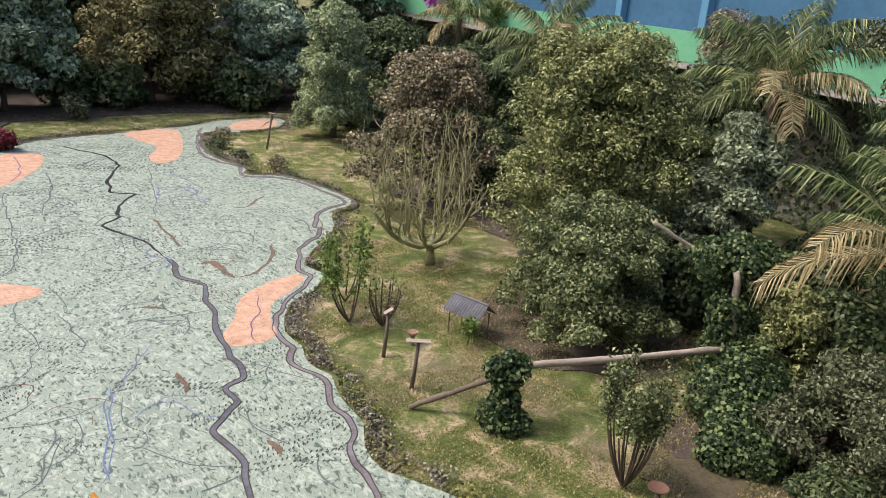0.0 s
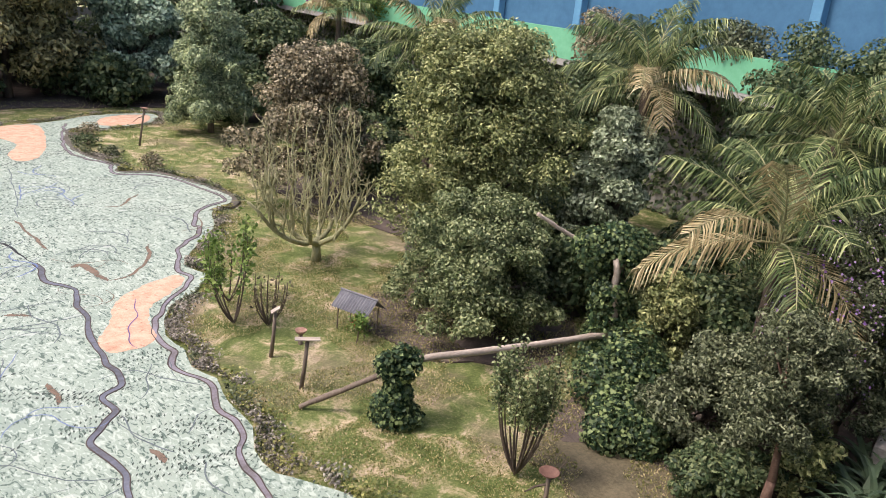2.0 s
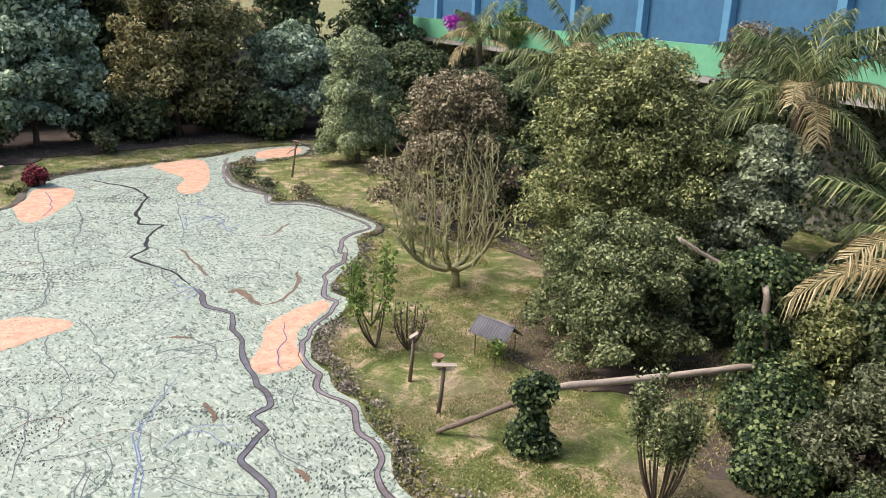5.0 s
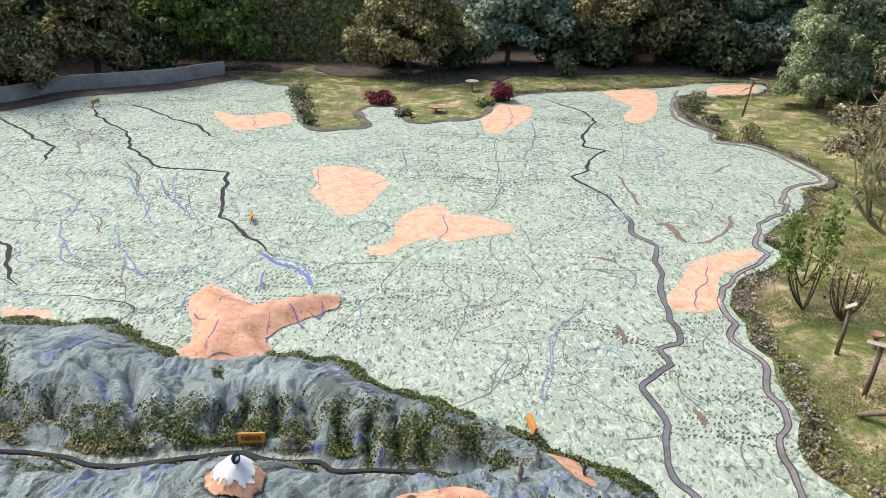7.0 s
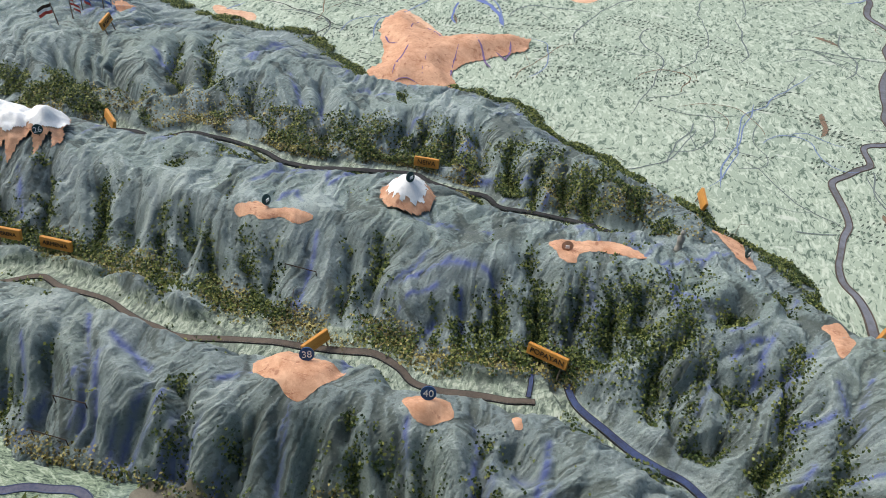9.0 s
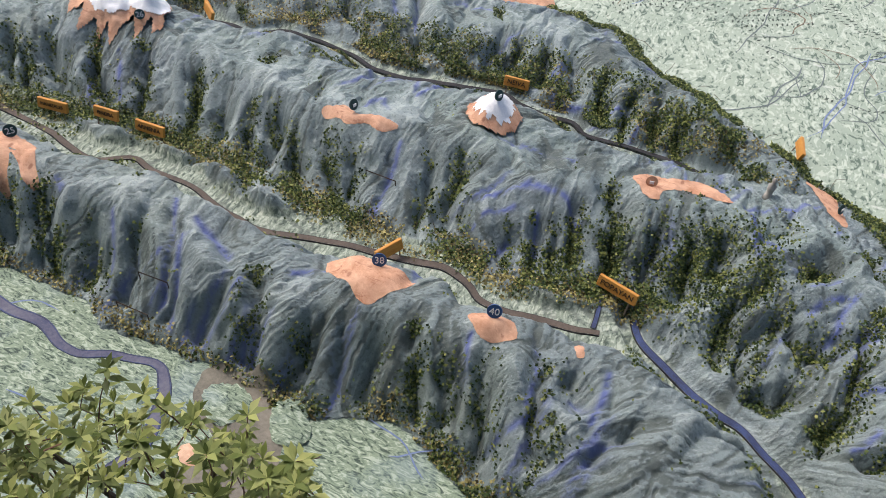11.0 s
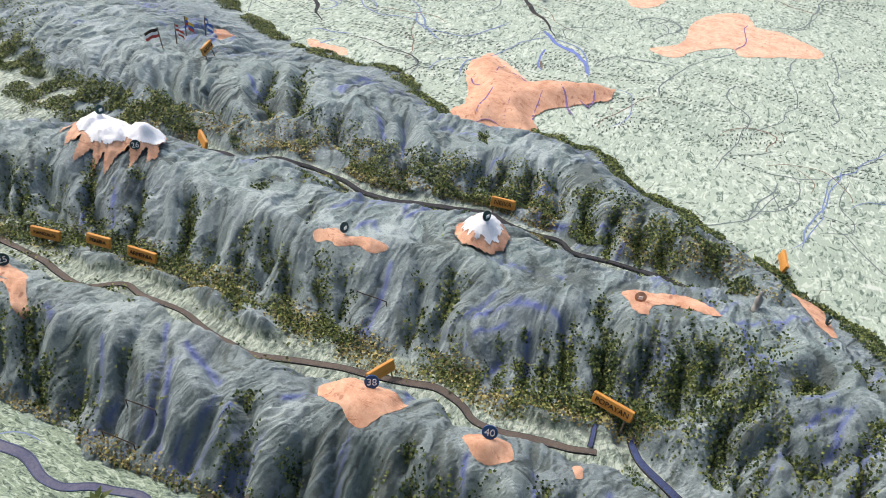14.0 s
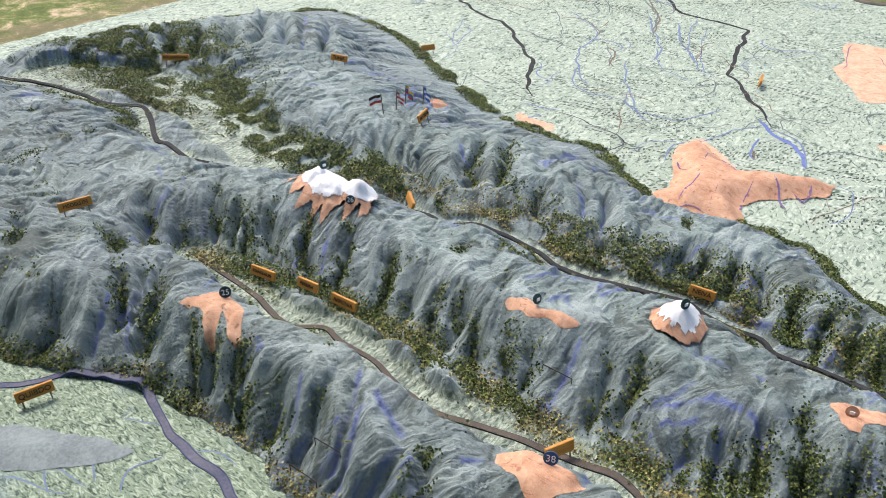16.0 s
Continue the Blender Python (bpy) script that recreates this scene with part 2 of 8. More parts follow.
M_WHITE = simple("white_lettering", (0.75, 0.75, 0.75), (0.85, 0.85, 0.85), 4, 0.6)
M_PLATE = simple("dark_green_plate", (0.02, 0.05, 0.05), (0.04, 0.09, 0.09), 4, 0.5)
M_PLATE_BLUE = simple("dark_blue_plate", (0.03, 0.08, 0.2), (0.05, 0.12, 0.28), 4, 0.5)
M_OLDWOOD = simple("weathered_wood", (0.10, 0.075, 0.055), (0.24, 0.19, 0.145), 4, 0.85, 0.6, stretch=(1, 1, 0.15))
M_LOG = simple("bleached_log", (0.27, 0.215, 0.165), (0.52, 0.44, 0.36), 3, 0.85, 0.6, stretch=(0.2, 2, 2))
M_BARK = simple("bark", (0.06, 0.045, 0.032), (0.15, 0.115, 0.085), 4, 0.9, 0.8, stretch=(1, 1, 0.25))
M_REDBARK = simple("reddish_bark", (0.09, 0.05, 0.035), (0.2, 0.125, 0.09), 4, 0.85, 0.6, stretch=(1, 1, 2.5))
M_GREEN_BARK = simple("greenish_bark", (0.17, 0.165, 0.075), (0.42, 0.4, 0.22), 5, 0.85, 0.5, stretch=(1, 1, 0.3))
M_TIN = simple("grey_corrugated_sheet", (0.10, 0.10, 0.11), (0.22, 0.22, 0.225), 3, 0.6, 0.2)
M_RED = simple("red_paint", (0.42, 0.04, 0.03), (0.6, 0.09, 0.06), 3, 0.6)
M_TERRACOTTA = simple("terracotta", (0.24, 0.13, 0.09), (0.42, 0.27, 0.2), 5, 0.8)
M_DISH = simple("brown_clay", (0.10, 0.05, 0.035), (0.2, 0.11, 0.08), 6, 0.7, 0.3)
M_GREEN_WALL = simple("green_wall_paint", (0.12, 0.37, 0.2), (0.18, 0.48, 0.28), 0.6, 0.7, 0.15)
M_BLUE_WALL = simple("blue_wall_paint", (0.035, 0.115, 0.2), (0.06, 0.165, 0.27), 0.4, 0.7, 0.15)
M_PALE_BLUE = simple("pale_blue_paint", (0.085, 0.23, 0.36), (0.12, 0.3, 0.44), 0.5, 0.7, 0.1)
M_BLUE_POST = simple("glossy_blue_paint", (0.03, 0.32, 0.60), (0.05, 0.38, 0.68), 1.5, 0.35, 0.15)
M_CONCRETE = simple("grey_concrete", (0.23, 0.215, 0.19), (0.46, 0.44, 0.395), 1.2, 0.9, 0.4)
# Soil brown; under the trees it also stands in for their shade.
M_SOIL_SHADE = simple("bare_soil", (0.05, 0.04, 0.032), (0.13, 0.10, 0.08), 3, 0.95, 0.8)
M_TILE_ROOF = simple("orange_roof", (0.5, 0.17, 0.07), (0.68, 0.28, 0.13), 2, 0.8)
M_IVY = leaf_mat("ivy_leaf", (0.012, 0.022, 0.008), (0.034, 0.054, 0.016), (0.15, 0.165, 0.05), gain=1.7)
M_IVY_DEEP = leaf_mat("deep_ivy_leaf", (0.012, 0.028, 0.012), (0.035, 0.062, 0.026), (0.2, 0.25, 0.1), gain=1.35)
M_IVY_WALL = leaf_mat("wall_ivy_leaf", (0.08, 0.10, 0.03), (0.17, 0.195, 0.065), (0.31, 0.32, 0.14))
M_IVY_DRY = leaf_mat("dry_creeper", (0.05, 0.04, 0.018), (0.15, 0.13, 0.05), (0.36, 0.32, 0.13))
L_DARK = leaf_mat("dark_green_leaf", (0.024, 0.042, 0.018), (0.058, 0.085, 0.036), (0.16, 0.185, 0.085))
L_BLUE = leaf_mat("bluish_green_leaf", (0.055, 0.085, 0.056), (0.16, 0.215, 0.145), (0.34, 0.4, 0.28), gain=1.75)
L_BROWN = leaf_mat("brownish_green_leaf", (0.06, 0.06, 0.027), (0.18, 0.168, 0.075), (0.37, 0.33, 0.155))
L_RUSSET = leaf_mat("russet_leaf", (0.045, 0.042, 0.024), (0.145, 0.125, 0.07), (0.34, 0.29, 0.19), gain=1.55)
L_YELLOW = leaf_mat("yellow_green_leaf", (0.05, 0.065, 0.022), (0.16, 0.183, 0.07), (0.38, 0.385, 0.175), gain=1.45)
L_GREY = leaf_mat("grey_green_leaf", (0.026, 0.034, 0.016), (0.078, 0.092, 0.046), (0.22, 0.24, 0.14))
L_FRESH = leaf_mat("fresh_green_leaf", (0.045, 0.08, 0.015), (0.10, 0.16, 0.035), (0.22, 0.28, 0.08))
L_RED = leaf_mat("dark_red_leaf", (0.06, 0.008, 0.012), (0.13, 0.02, 0.03), (0.22, 0.05, 0.06))
L_PURPLE = leaf_mat("purple_flower", (0.14, 0.07, 0.2), (0.28, 0.16, 0.34), (0.42, 0.3, 0.48))
L_LILAC = leaf_mat("lilac_flower", (0.3, 0.25, 0.38), (0.45, 0.38, 0.52), (0.6, 0.55, 0.65), gain=1.0)
L_COVER = leaf_mat("dusty_cover_leaf", (0.1, 0.09, 0.07), (0.26, 0.23, 0.18), (0.46, 0.42, 0.35), gain=1.3)
L_MAGENTA = leaf_mat("magenta_flower", (0.2, 0.02, 0.2), (0.34, 0.03, 0.3), (0.45, 0.08, 0.42))
L_PALM = leaf_mat("palm_leaflet", (0.026, 0.044, 0.014), (0.078, 0.108, 0.036), (0.32, 0.345, 0.15))
L_PALM_DRY = leaf_mat("dry_palm_leaflet", (0.15, 0.12, 0.055), (0.3, 0.245, 0.12), (0.46, 0.39, 0.23))
L_STRAP = leaf_mat("strap_leaf", (0.025, 0.045, 0.024), (0.055, 0.085, 0.045), (0.12, 0.165, 0.10), 0.35)
L_OLIVE = leaf_mat("olive_leaf", (0.06, 0.07, 0.015), (0.16, 0.165, 0.045), (0.33, 0.31, 0.11))
L_MID = leaf_mat("glossy_green_leaf", (0.038, 0.056, 0.022), (0.11, 0.137, 0.056), (0.3, 0.325, 0.165), gain=1.45)
L_CONIFER = leaf_mat("feathery_green_leaf", (0.06, 0.085, 0.045), (0.16, 0.195, 0.105), (0.32, 0.35, 0.2), gain=1.9)
M_MUD = simple("pale_silt", (0.11, 0.09, 0.078), (0.27, 0.25, 0.28), 1.6, 0.6)
# Dull green-brown lawn, its shade mixed into the colour.
M_DIM_LAWN = simple("dim_brown_lawn", (0.06, 0.054, 0.03), (0.19, 0.155, 0.09), 2.6, 0.95, 0.8)
L_SILVER = leaf_mat("silvery_leaf", (0.06, 0.078, 0.042), (0.17, 0.205, 0.12), (0.4, 0.44, 0.3), gain=1.5)
M_MURAL = simple("faded_mural_paint", (0.12, 0.22, 0.46), (0.78, 0.8, 0.82), 0.35, 0.8, 0.1, stretch=(0.3, 1, 1.6))
M_SALMON = simple("salmon_wall_paint", (0.86, 0.39, 0.26), (0.9, 0.46, 0.33), 0.5, 0.8, 0.1)
M_DASH = simple("dark_green_dashes", (0.03, 0.042, 0.033), (0.07, 0.09, 0.07), 5, 0.75)
M_EDGING = simple("mossy_stone_edging", (0.045, 0.045, 0.03), (0.2, 0.175, 0.14), 3, 0.9, 0.8)
M_COAST = simple("dull_blue_silt", (0.045, 0.052, 0.11), (0.13, 0.13, 0.17), 3.5, 0.7)
M_SLATE = simple("flat_slate_paint", (0.12, 0.15, 0.165), (0.26, 0.305, 0.31), 3, 0.65, 0.7)
M_SILT = simple("grey_brown_silt", (0.1, 0.095, 0.075), (0.22, 0.2, 0.16), 3, 0.7)

# ---- building helpers ----


class Shape:
    """Collects vertices and faces of one mesh."""

    def __init__(self):
        self.v, self.f = [], []

    def add(self, verts, faces):
        n = len(self.v)
        self.v.extend([tuple(p) for p in verts])
        self.f.extend([tuple(i + n for i in f) for f in faces])
        return self

    def box(self, lo, hi, m=None, bevel=0.0):
        bm = bmesh.new()
        bmesh.ops.create_cube(bm, size=1)
        lo, hi = Vector(lo), Vector(hi)
        for q in bm.verts:
            q.co = Vector((a * b for a, b in zip(q.co, hi - lo))) + (lo + hi) / 2
        if bevel:
            bmesh.ops.bevel(bm, geom=bm.edges[:], offset=bevel, segments=1, affect="EDGES")
        return self.take(bm, m)

    def take(self, bm, m=None):
        bm.verts.index_update()
        self.add([(m @ q.co if m else q.co) for q in bm.verts], [[q.index for q in f.verts] for f in bm.faces])
        bm.free()
        return self

    def tube(self, path, radii, sides=7):
        pts = [Vector(p) for p in path]
        rings = []
        ref = Vector((0.31, 0.17, 0.93)).normalized()
        for i, p in enumerate(pts):
            d = (pts[min(i + 1, len(pts) - 1)] - pts[max(i - 1, 0)]).normalized()
            a = d.cross(ref if abs(d.dot(ref)) < 0.95 else Vector((1, 0, 0))).normalized()
            b = d.cross(a)
            rings += [p + float(radii[i]) * (math.cos(k) * a + math.sin(k) * b) for k in (2 * math.pi * j / sides for j in range(sides))]
        faces = [(i * sides + j, i * sides + (j + 1) % sides, (i + 1) * sides + (j + 1) % sides, (i + 1) * sides + j) for i in range(len(pts) - 1) for j in range(sides)]
        faces += [tuple(range(sides))[::-1], tuple(range((len(pts) - 1) * sides, len(pts) * sides))]
        return self.add(rings, faces)

    def lathe(self, profile, sides=14, m=None):
        rings = [Vector((r * math.cos(2 * math.pi * j / sides), r * math.sin(2 * math.pi * j / sides), z)) for r, z in profile for j in range(sides)]
        faces = [(i * sides + j, i * sides + (j + 1) % sides, (i + 1) * sides + (j + 1) % sides, (i + 1) * sides + j) for i in range(len(profile) - 1) for j in range(sides)]
        return self.add([(m @ p if m else p) for p in rings], faces)

    def mesh(self, name, smooth=False):
        me = bpy.data.meshes.new(name)
        me.from_pydata(self.v, [], self.f)
        if smooth:
            me.shade_smooth()
        return me


def part(name, shape, material, parent=None, label="", smooth=False):
    me = shape.mesh(name, smooth) if isinstance(shape, Shape) else shape
    me.materials.append(material)
    ob = new(name, me)
    if parent is not None:
        ob.parent = parent
    if label:
        ob["label"] = label
    return ob


def thing(name, m, label, category, group="", kind=""):
    ob = new(name)
    ob.empty_display_size = 0.2
    ob.matrix_world = m if isinstance(m, Matrix) else Matrix.Translation(m)
    return tagged(ob, label, category, group, kind)


def array_mesh(name, verts, quads):
    """A mesh of quads from arrays."""
    me = bpy.data.meshes.new(name)
    me.vertices.add(len(verts))
    me.vertices.foreach_set("co", np.ascontiguousarray(verts, dtype=np.float32).ravel())
    me.loops.add(quads.size)
    me.loops.foreach_set("vertex_index", np.ascontiguousarray(quads, dtype=np.int32).ravel())
    me.polygons.add(len(quads))
    me.polygons.foreach_set("loop_start", np.arange(0, quads.size, 4, dtype=np.int32))
    me.update(calc_edges=True)
    return me


def unit(a):
    return a / np.maximum(np.linalg.norm(a, axis=-1, keepdims=True), 1e-6)


def leaf_mesh(name, pts, nrm, size, rng, aspect=0.5, droop=0.0):
    """Folded lozenge leaves at the points, each facing its normal."""
    n = len(pts)
    nrm = unit(nrm)
    side = unit(np.cross(nrm, rng.normal(size=(n, 3))))
    along = unit(np.cross(side, nrm) - np.array([0, 0, droop]))
    s = (size * rng.uniform(0.65, 1.35, n))[:, None]
    w = s * aspect
    fold = nrm * s * 0.12
    v = np.stack([pts - along * s * 0.5, pts - side * w * 0.5 + fold, pts + along * s * 0.5, pts + side * w * 0.5 + fold], 1).reshape(-1, 3)
    return array_mesh(name, v, np.arange(4 * n).reshape(-1, 4))


def vnoise(x, y, seed=0):
    """Smooth value noise, 0 to 1."""
    xi, yi = np.floor(x).astype(np.int64), np.floor(y).astype(np.int64)
    fx, fy = x - xi, y - yi
    fx, fy = fx * fx * (3 - 2 * fx), fy * fy * (3 - 2 * fy)

    def h(a, b):
        k = (a * 374761393 + b * 668265263 + seed * 974711) & 0x7FFFFFFF
        k = ((k ^ (k >> 13)) * 1274126177) & 0x7FFFFFFF
        return ((k ^ (k >> 16)) & 0xFFFF) / 65535.0

    return (h(xi, yi) * (1 - fx) + h(xi + 1, yi) * fx) * (1 - fy) + (h(xi, yi + 1) * (1 - fx) + h(xi + 1, yi + 1) * fx) * fy


def smooth_line(pts, step=0.1, closed=False):
    """A rounded line through the points, evenly sampled."""
    p = np.array(pts, float)
    if closed:
        p = np.vstack([p[-1], p, p[0], p[1]])
    else:
        p = np.vstack([2 * p[0] - p[1], p, 2 * p[-1] - p[-2]])
    out = []
    for a, b, c, d in zip(p, p[1:], p[2:], p[3:]):
        k = max(2, int(np.linalg.norm(c - b) / step))
        t = np.linspace(0, 1, k, endpoint=False)[:, None]
        out.append(0.5 * (2 * b + (c - a) * t + (2 * a - 5 * b + 4 * c - d) * t**2 + (3 * b - a - 3 * c + d) * t**3))
    if not closed:
        out.append(p[-2:-1])
    return np.vstack(out)


def near_line(x, y, line):
    """Distance to a line, the arc length of the nearest place on it and its height."""
    line = np.array(line, float)
    best = np.full(x.shape, 1e9)
    arc, height, gone = np.zeros(x.shape), np.zeros(x.shape), 0.0
    for a, b in zip(line, line[1:]):
        ab = b[:2] - a[:2]
        ll = max(np.hypot(*ab), 1e-6)
        t = np.clip(((x - a[0]) * ab[0] + (y - a[1]) * ab[1]) / ll**2, 0, 1)
        d = np.hypot(x - a[0] - t * ab[0], y - a[1] - t * ab[1])
        m = d < best
        best[m], arc[m], height[m] = d[m], (gone + t * ll)[m], (a[2] + t * (b[2] - a[2]))[m]
        gone += ll
    return best, arc, height


def within(x, y, ring):
    """Whether places lie inside a ring of points."""
    inside = np.zeros(x.shape, bool)
    for (ax, ay), (bx, by) in zip(ring, ring[1:] + ring[:1]):
        if ay != by:
            inside ^= ((ay > y) != (by > y)) & (x < (bx - ax) * (y - ay) / (by - ay) + ax)
    return inside


def raised(line, z):
    return [(x, y, z) for x, y in line]


# ---- the relief map: plain, mountains, channels ----
RIVER_E = [(4.7, 40.6), (5.6, 39.2), (6.5, 37.7), (6.8, 35.6), (5.8, 33.3), (5.6, 31.4), (6.3, 31.0), (5.5, 29.7), (5.2, 28.3), (4.6, 27.5), (5.0, 26.4), (5.6, 25.3), (5.8, 23.6), (5.7, 22.3), (6.2, 21.3), (5.8, 20.4), (5.8, 19.4), (5.5, 18.2), (5.4, 16.1), (4.8, 15.4), (4.9, 14.7), (4.2, 14.1), (4.2, 13.5), (4.2, 12.4), (4.0, 11.1), (4.2, 10.6), (4.4, 10.1), (4.4, 9.6)]
RIVER_EDGE = [(12.3, 43.0), (10.7, 37.2), (11.5, 34.2), (11.2, 32.6), (12.7, 31.9), (13.3, 30.3), (13.7, 28.3), (13.5, 27.6), (12.3, 27.0), (11.3, 25.3), (11.3, 24.8), (9.8, 23.1), (9.1, 21.5), (9.1, 20.7), (7.5, 18.9), (6.8, 17.5), (6.9, 16.7), (6.6, 15.8), (6.9, 14.9), (6.7, 13.9), (6.6, 12.9), (6.2, 12.0), (6.2, 11.2), (6.0, 10.2), (5.9, 9.0)]
RIVER_FAR = [(-15.2, 37.1), (-14.1, 36.6), (-12.0, 34.5), (-10.7, 33.6), (-9.8, 32.0), (-9.4, 31.6)]
RIVER_MID = [(-16.7, 37.0), (-15.7, 34.9), (-13.4, 32.4), (-12.2, 29.8), (-10.4, 27.7), (-8.9, 27.5), (-7.9, 27.2), (-7.6, 26.4), (-7.3, 24.6), (-6.9, 22.9), (-6.2, 21.9), (-5.3, 21.0), (-4.7, 19.9)]
RIVER_W = [(-19.8, 34.5), (-17.3, 31.8), (-15.2, 29.8), (-14.7, 27.8)]
RIVER_WW = [(-19.7, 25.5), (-18.0, 24.3), (-16.4, 23.2), (-14.9, 22.8), (-13.0, 21.1), (-12.1, 20.3), (-11.7, 19.3), (-10.6, 17.8)]
FOOT_E = [(4.0, 9.7), (3.6, 10.6), (3.0, 11.3), (1.7, 12.1), (1.1, 12.4), (0.2, 13.0), (-0.5, 13.4), (-1.2, 13.8), (-1.8, 14.5), (-2.9, 14.9), (-3.6, 14.9), (-5.2, 14.2), (-5.7, 14.7), (-6.8, 15.6), (-7.7, 16.2), (-8.6, 16.1), (-10.2, 16.1), (-11.1, 16.5), (-13.1, 17.5), (-14.7, 18.5), (-16.4, 19.5), (-18.8, 20.2), (-20.3, 20.2), (-22.5, 17.5), (-23.8, 13.0), (-24.5, 9.0)]
CREST_E = [(0.8, 11.0), (-0.2, 11.5), (-1.2, 11.9), (-2.5, 12.8), (-3.8, 13.1), (-5.5, 13.3), (-7.1, 13.2), (-9.0, 13.2), (-10.9, 13.4), (-12.3, 13.6), (-15.2, 14.6), (-17.0, 15.9), (-19.0, 16.6), (-20.2, 14.9), (-21.7, 12.6), (-22.6, 11.0)]
VALLEY_E = [(0.6, 10.5), (-0.3, 10.6), (-1.1, 10.6), (-1.7, 10.6), (-2.0, 10.8), (-2.6, 10.8), (-3.0, 10.9), (-3.5, 11.0), (-4.7, 10.7), (-5.6, 10.6), (-6.3, 10.8), (-7.3, 10.9), (-7.7, 10.9), (-8.2, 10.5), (-9.1, 10.5), (-11.6, 9.9), (-13.4, 9.5), (-14.5, 9.2), (-15.4, 9.4), (-16.0, 9.4), (-17.6, 10.3), (-18.6, 9.9), (-20.6, 9.7), (-24.0, 8.6)]
VALLEY_WIDE = [(-13.2, 10.6), (-15.4, 11.0), (-17.5, 11.6), (-19.5, 11.2), (-21.5, 10.2)]
CREST_C = [(0.8, 9.2), (0.0, 9.2), (-0.8, 9.0), (-1.7, 9.1), (-3.0, 9.4), (-4.0, 9.2), (-5.1, 8.8), (-6.4, 9.1), (-8.2, 9.3), (-9.9, 9.2), (-11.4, 8.4), (-12.7, 7.9), (-14.6, 7.6), (-16.8, 7.6), (-19.5, 7.2), (-23.0, 6.5)]
FOOT_C = [(0.2, 7.5), (-0.6, 7.35), (-1.7, 7.0), (-2.7, 7.2), (-3.5, 7.0), (-4.6, 7.1), (-5.7, 7.3), (-7.3, 7.3), (-8.6, 7.35), (-10.4, 7.0), (-11.2, 6.9)]
VALLEY_C = [(-0.3, 6.7), (-0.8, 6.6), (-1.5, 6.5), (-1.9, 6.5), (-2.2, 6.7), (-2.6, 6.8), (-3.2, 6.7), (-4.5, 6.5), (-5.3, 6.3), (-6.1, 6.4), (-6.7, 6.6), (-7.4, 6.6), (-7.9, 6.7), (-8.4, 6.4), (-9.4, 6.6), (-10.3, 6.7), (-11.2, 6.8)]
VALLEY_S = [(0.03, 7.3), (0.08, 7.18), (0.22, 6.98), (0.56, 6.74), (0.96, 6.48), (1.42, 6.28), (1.84, 6.1), (2.6, 5.5), (3.2, 4.6)]
CREST_W = [(1.4, 4.6), (0.5, 5.4), (-0.1, 5.6), (-0.9, 5.7), (-1.5, 5.6), (-2.3, 5.7), (-3.2, 5.6), (-3.9, 5.3), (-4.9, 5.4), (-6.2, 5.7), (-7.2, 5.8), (-8.9, 5.5), (-10.7, 5.9), (-11.3, 5.2), (-12.4, 4.6), (-14.5, 4.4), (-18.0, 4.2)]
FOOT_W = [(0.6, 3.2), (-0.4, 3.8), (-1.1, 4.1), (-2.3, 4.5), (-3.3, 4.1), (-4.7, 4.1), (-6.2, 4.2), (-8.0, 4.3), (-9.3, 4.3), (-10.3, 3.8), (-11.6, 3.3), (-14.0, 3.1), (-18.0, 3.0)]
CREST_S = [(0.8, 9.2), (1.7, 9.0), (2.5, 8.8), (3.4, 8.7), (4.1, 8.4), (4.6, 7.4), (4.8, 6.2)]
EDGE_S = [(4.4, 9.6), (5.3, 8.6), (5.8, 7.0), (6.0, 5.0)]
RIVER_COAST = [(-11.3, 2.8), (-10.5, 3.7), (-9.9, 4.05), (-9.2, 4.2), (-8.62, 4.05), (-7.83, 3.77), (-7.0, 3.82), (-6.45, 3.66), (-6.17, 3.68), (-5.41, 3.98), (-5.05, 3.7), (-4.94, 3.3), (-4.85, 2.9), (-5.0, 2.4)]

CRESTS = [raised(CREST_E, 0.84), raised(CREST_C, 1.08), raised(CREST_W, 0.98), raised(CREST_S, 1.05)]
LOWS = [raised(FOOT_E, 0.0), raised(VALLEY_E, 0.36), raised(VALLEY_WIDE, 0.36), raised(FOOT_C, 0.36), raised(VALLEY_C, 0.34), raised(VALLEY_S, 0.14), raised(FOOT_W, 0.0), raised(EDGE_S, 0.0)]

# gullies down the slopes: what grows or is painted in them, and their run
GULLIES_CENTRE = [
    ('ivy', [(-10.77, 7.85), (-10.35, 7.36)]),
    ('ivy', [(-10.58, 8.39), (-10.26, 7.86), (-9.61, 7.38)]),
    ('ivy', [(-9.79, 8.49), (-9.5, 8.01), (-8.97, 7.52)]),
    ('ivy', [(-9.02, 8.63), (-8.68, 8.22), (-8.27, 7.51)]),
    ('ivy', [(-7.82, 8.62), (-7.46, 7.84), (-7.36, 7.25)]),
    ('bare', [(-7.03, 8.3), (-6.94, 7.41), (-6.87, 6.99)]),
    ('ivy', [(-6.53, 8.31), (-6.36, 7.84), (-5.95, 6.9)]),
    ('ivy', [(-6.11, 8.22), (-5.9, 7.68), (-5.79, 7.32)]),
    ('ivy', [(-5.73, 8.02), (-5.29, 7.4), (-4.81, 6.83)]),
    ('ivy', [(-5.09, 8.04), (-4.71, 7.49), (-4.36, 7.03)]),
    ('ivy', [(-4.54, 8.04), (-4.42, 7.41), (-4.04, 6.95)]),
    ('blue', [(-4.04, 8.35), (-3.99, 7.75), (-3.86, 7.14)]),
    ('ivy', [(-3.57, 8.35), (-3.32, 7.81), (-3.13, 7.32)]),
    ('ivy', [(-3.11, 8.58), (-2.91, 7.92), (-2.79, 7.44)]),
]
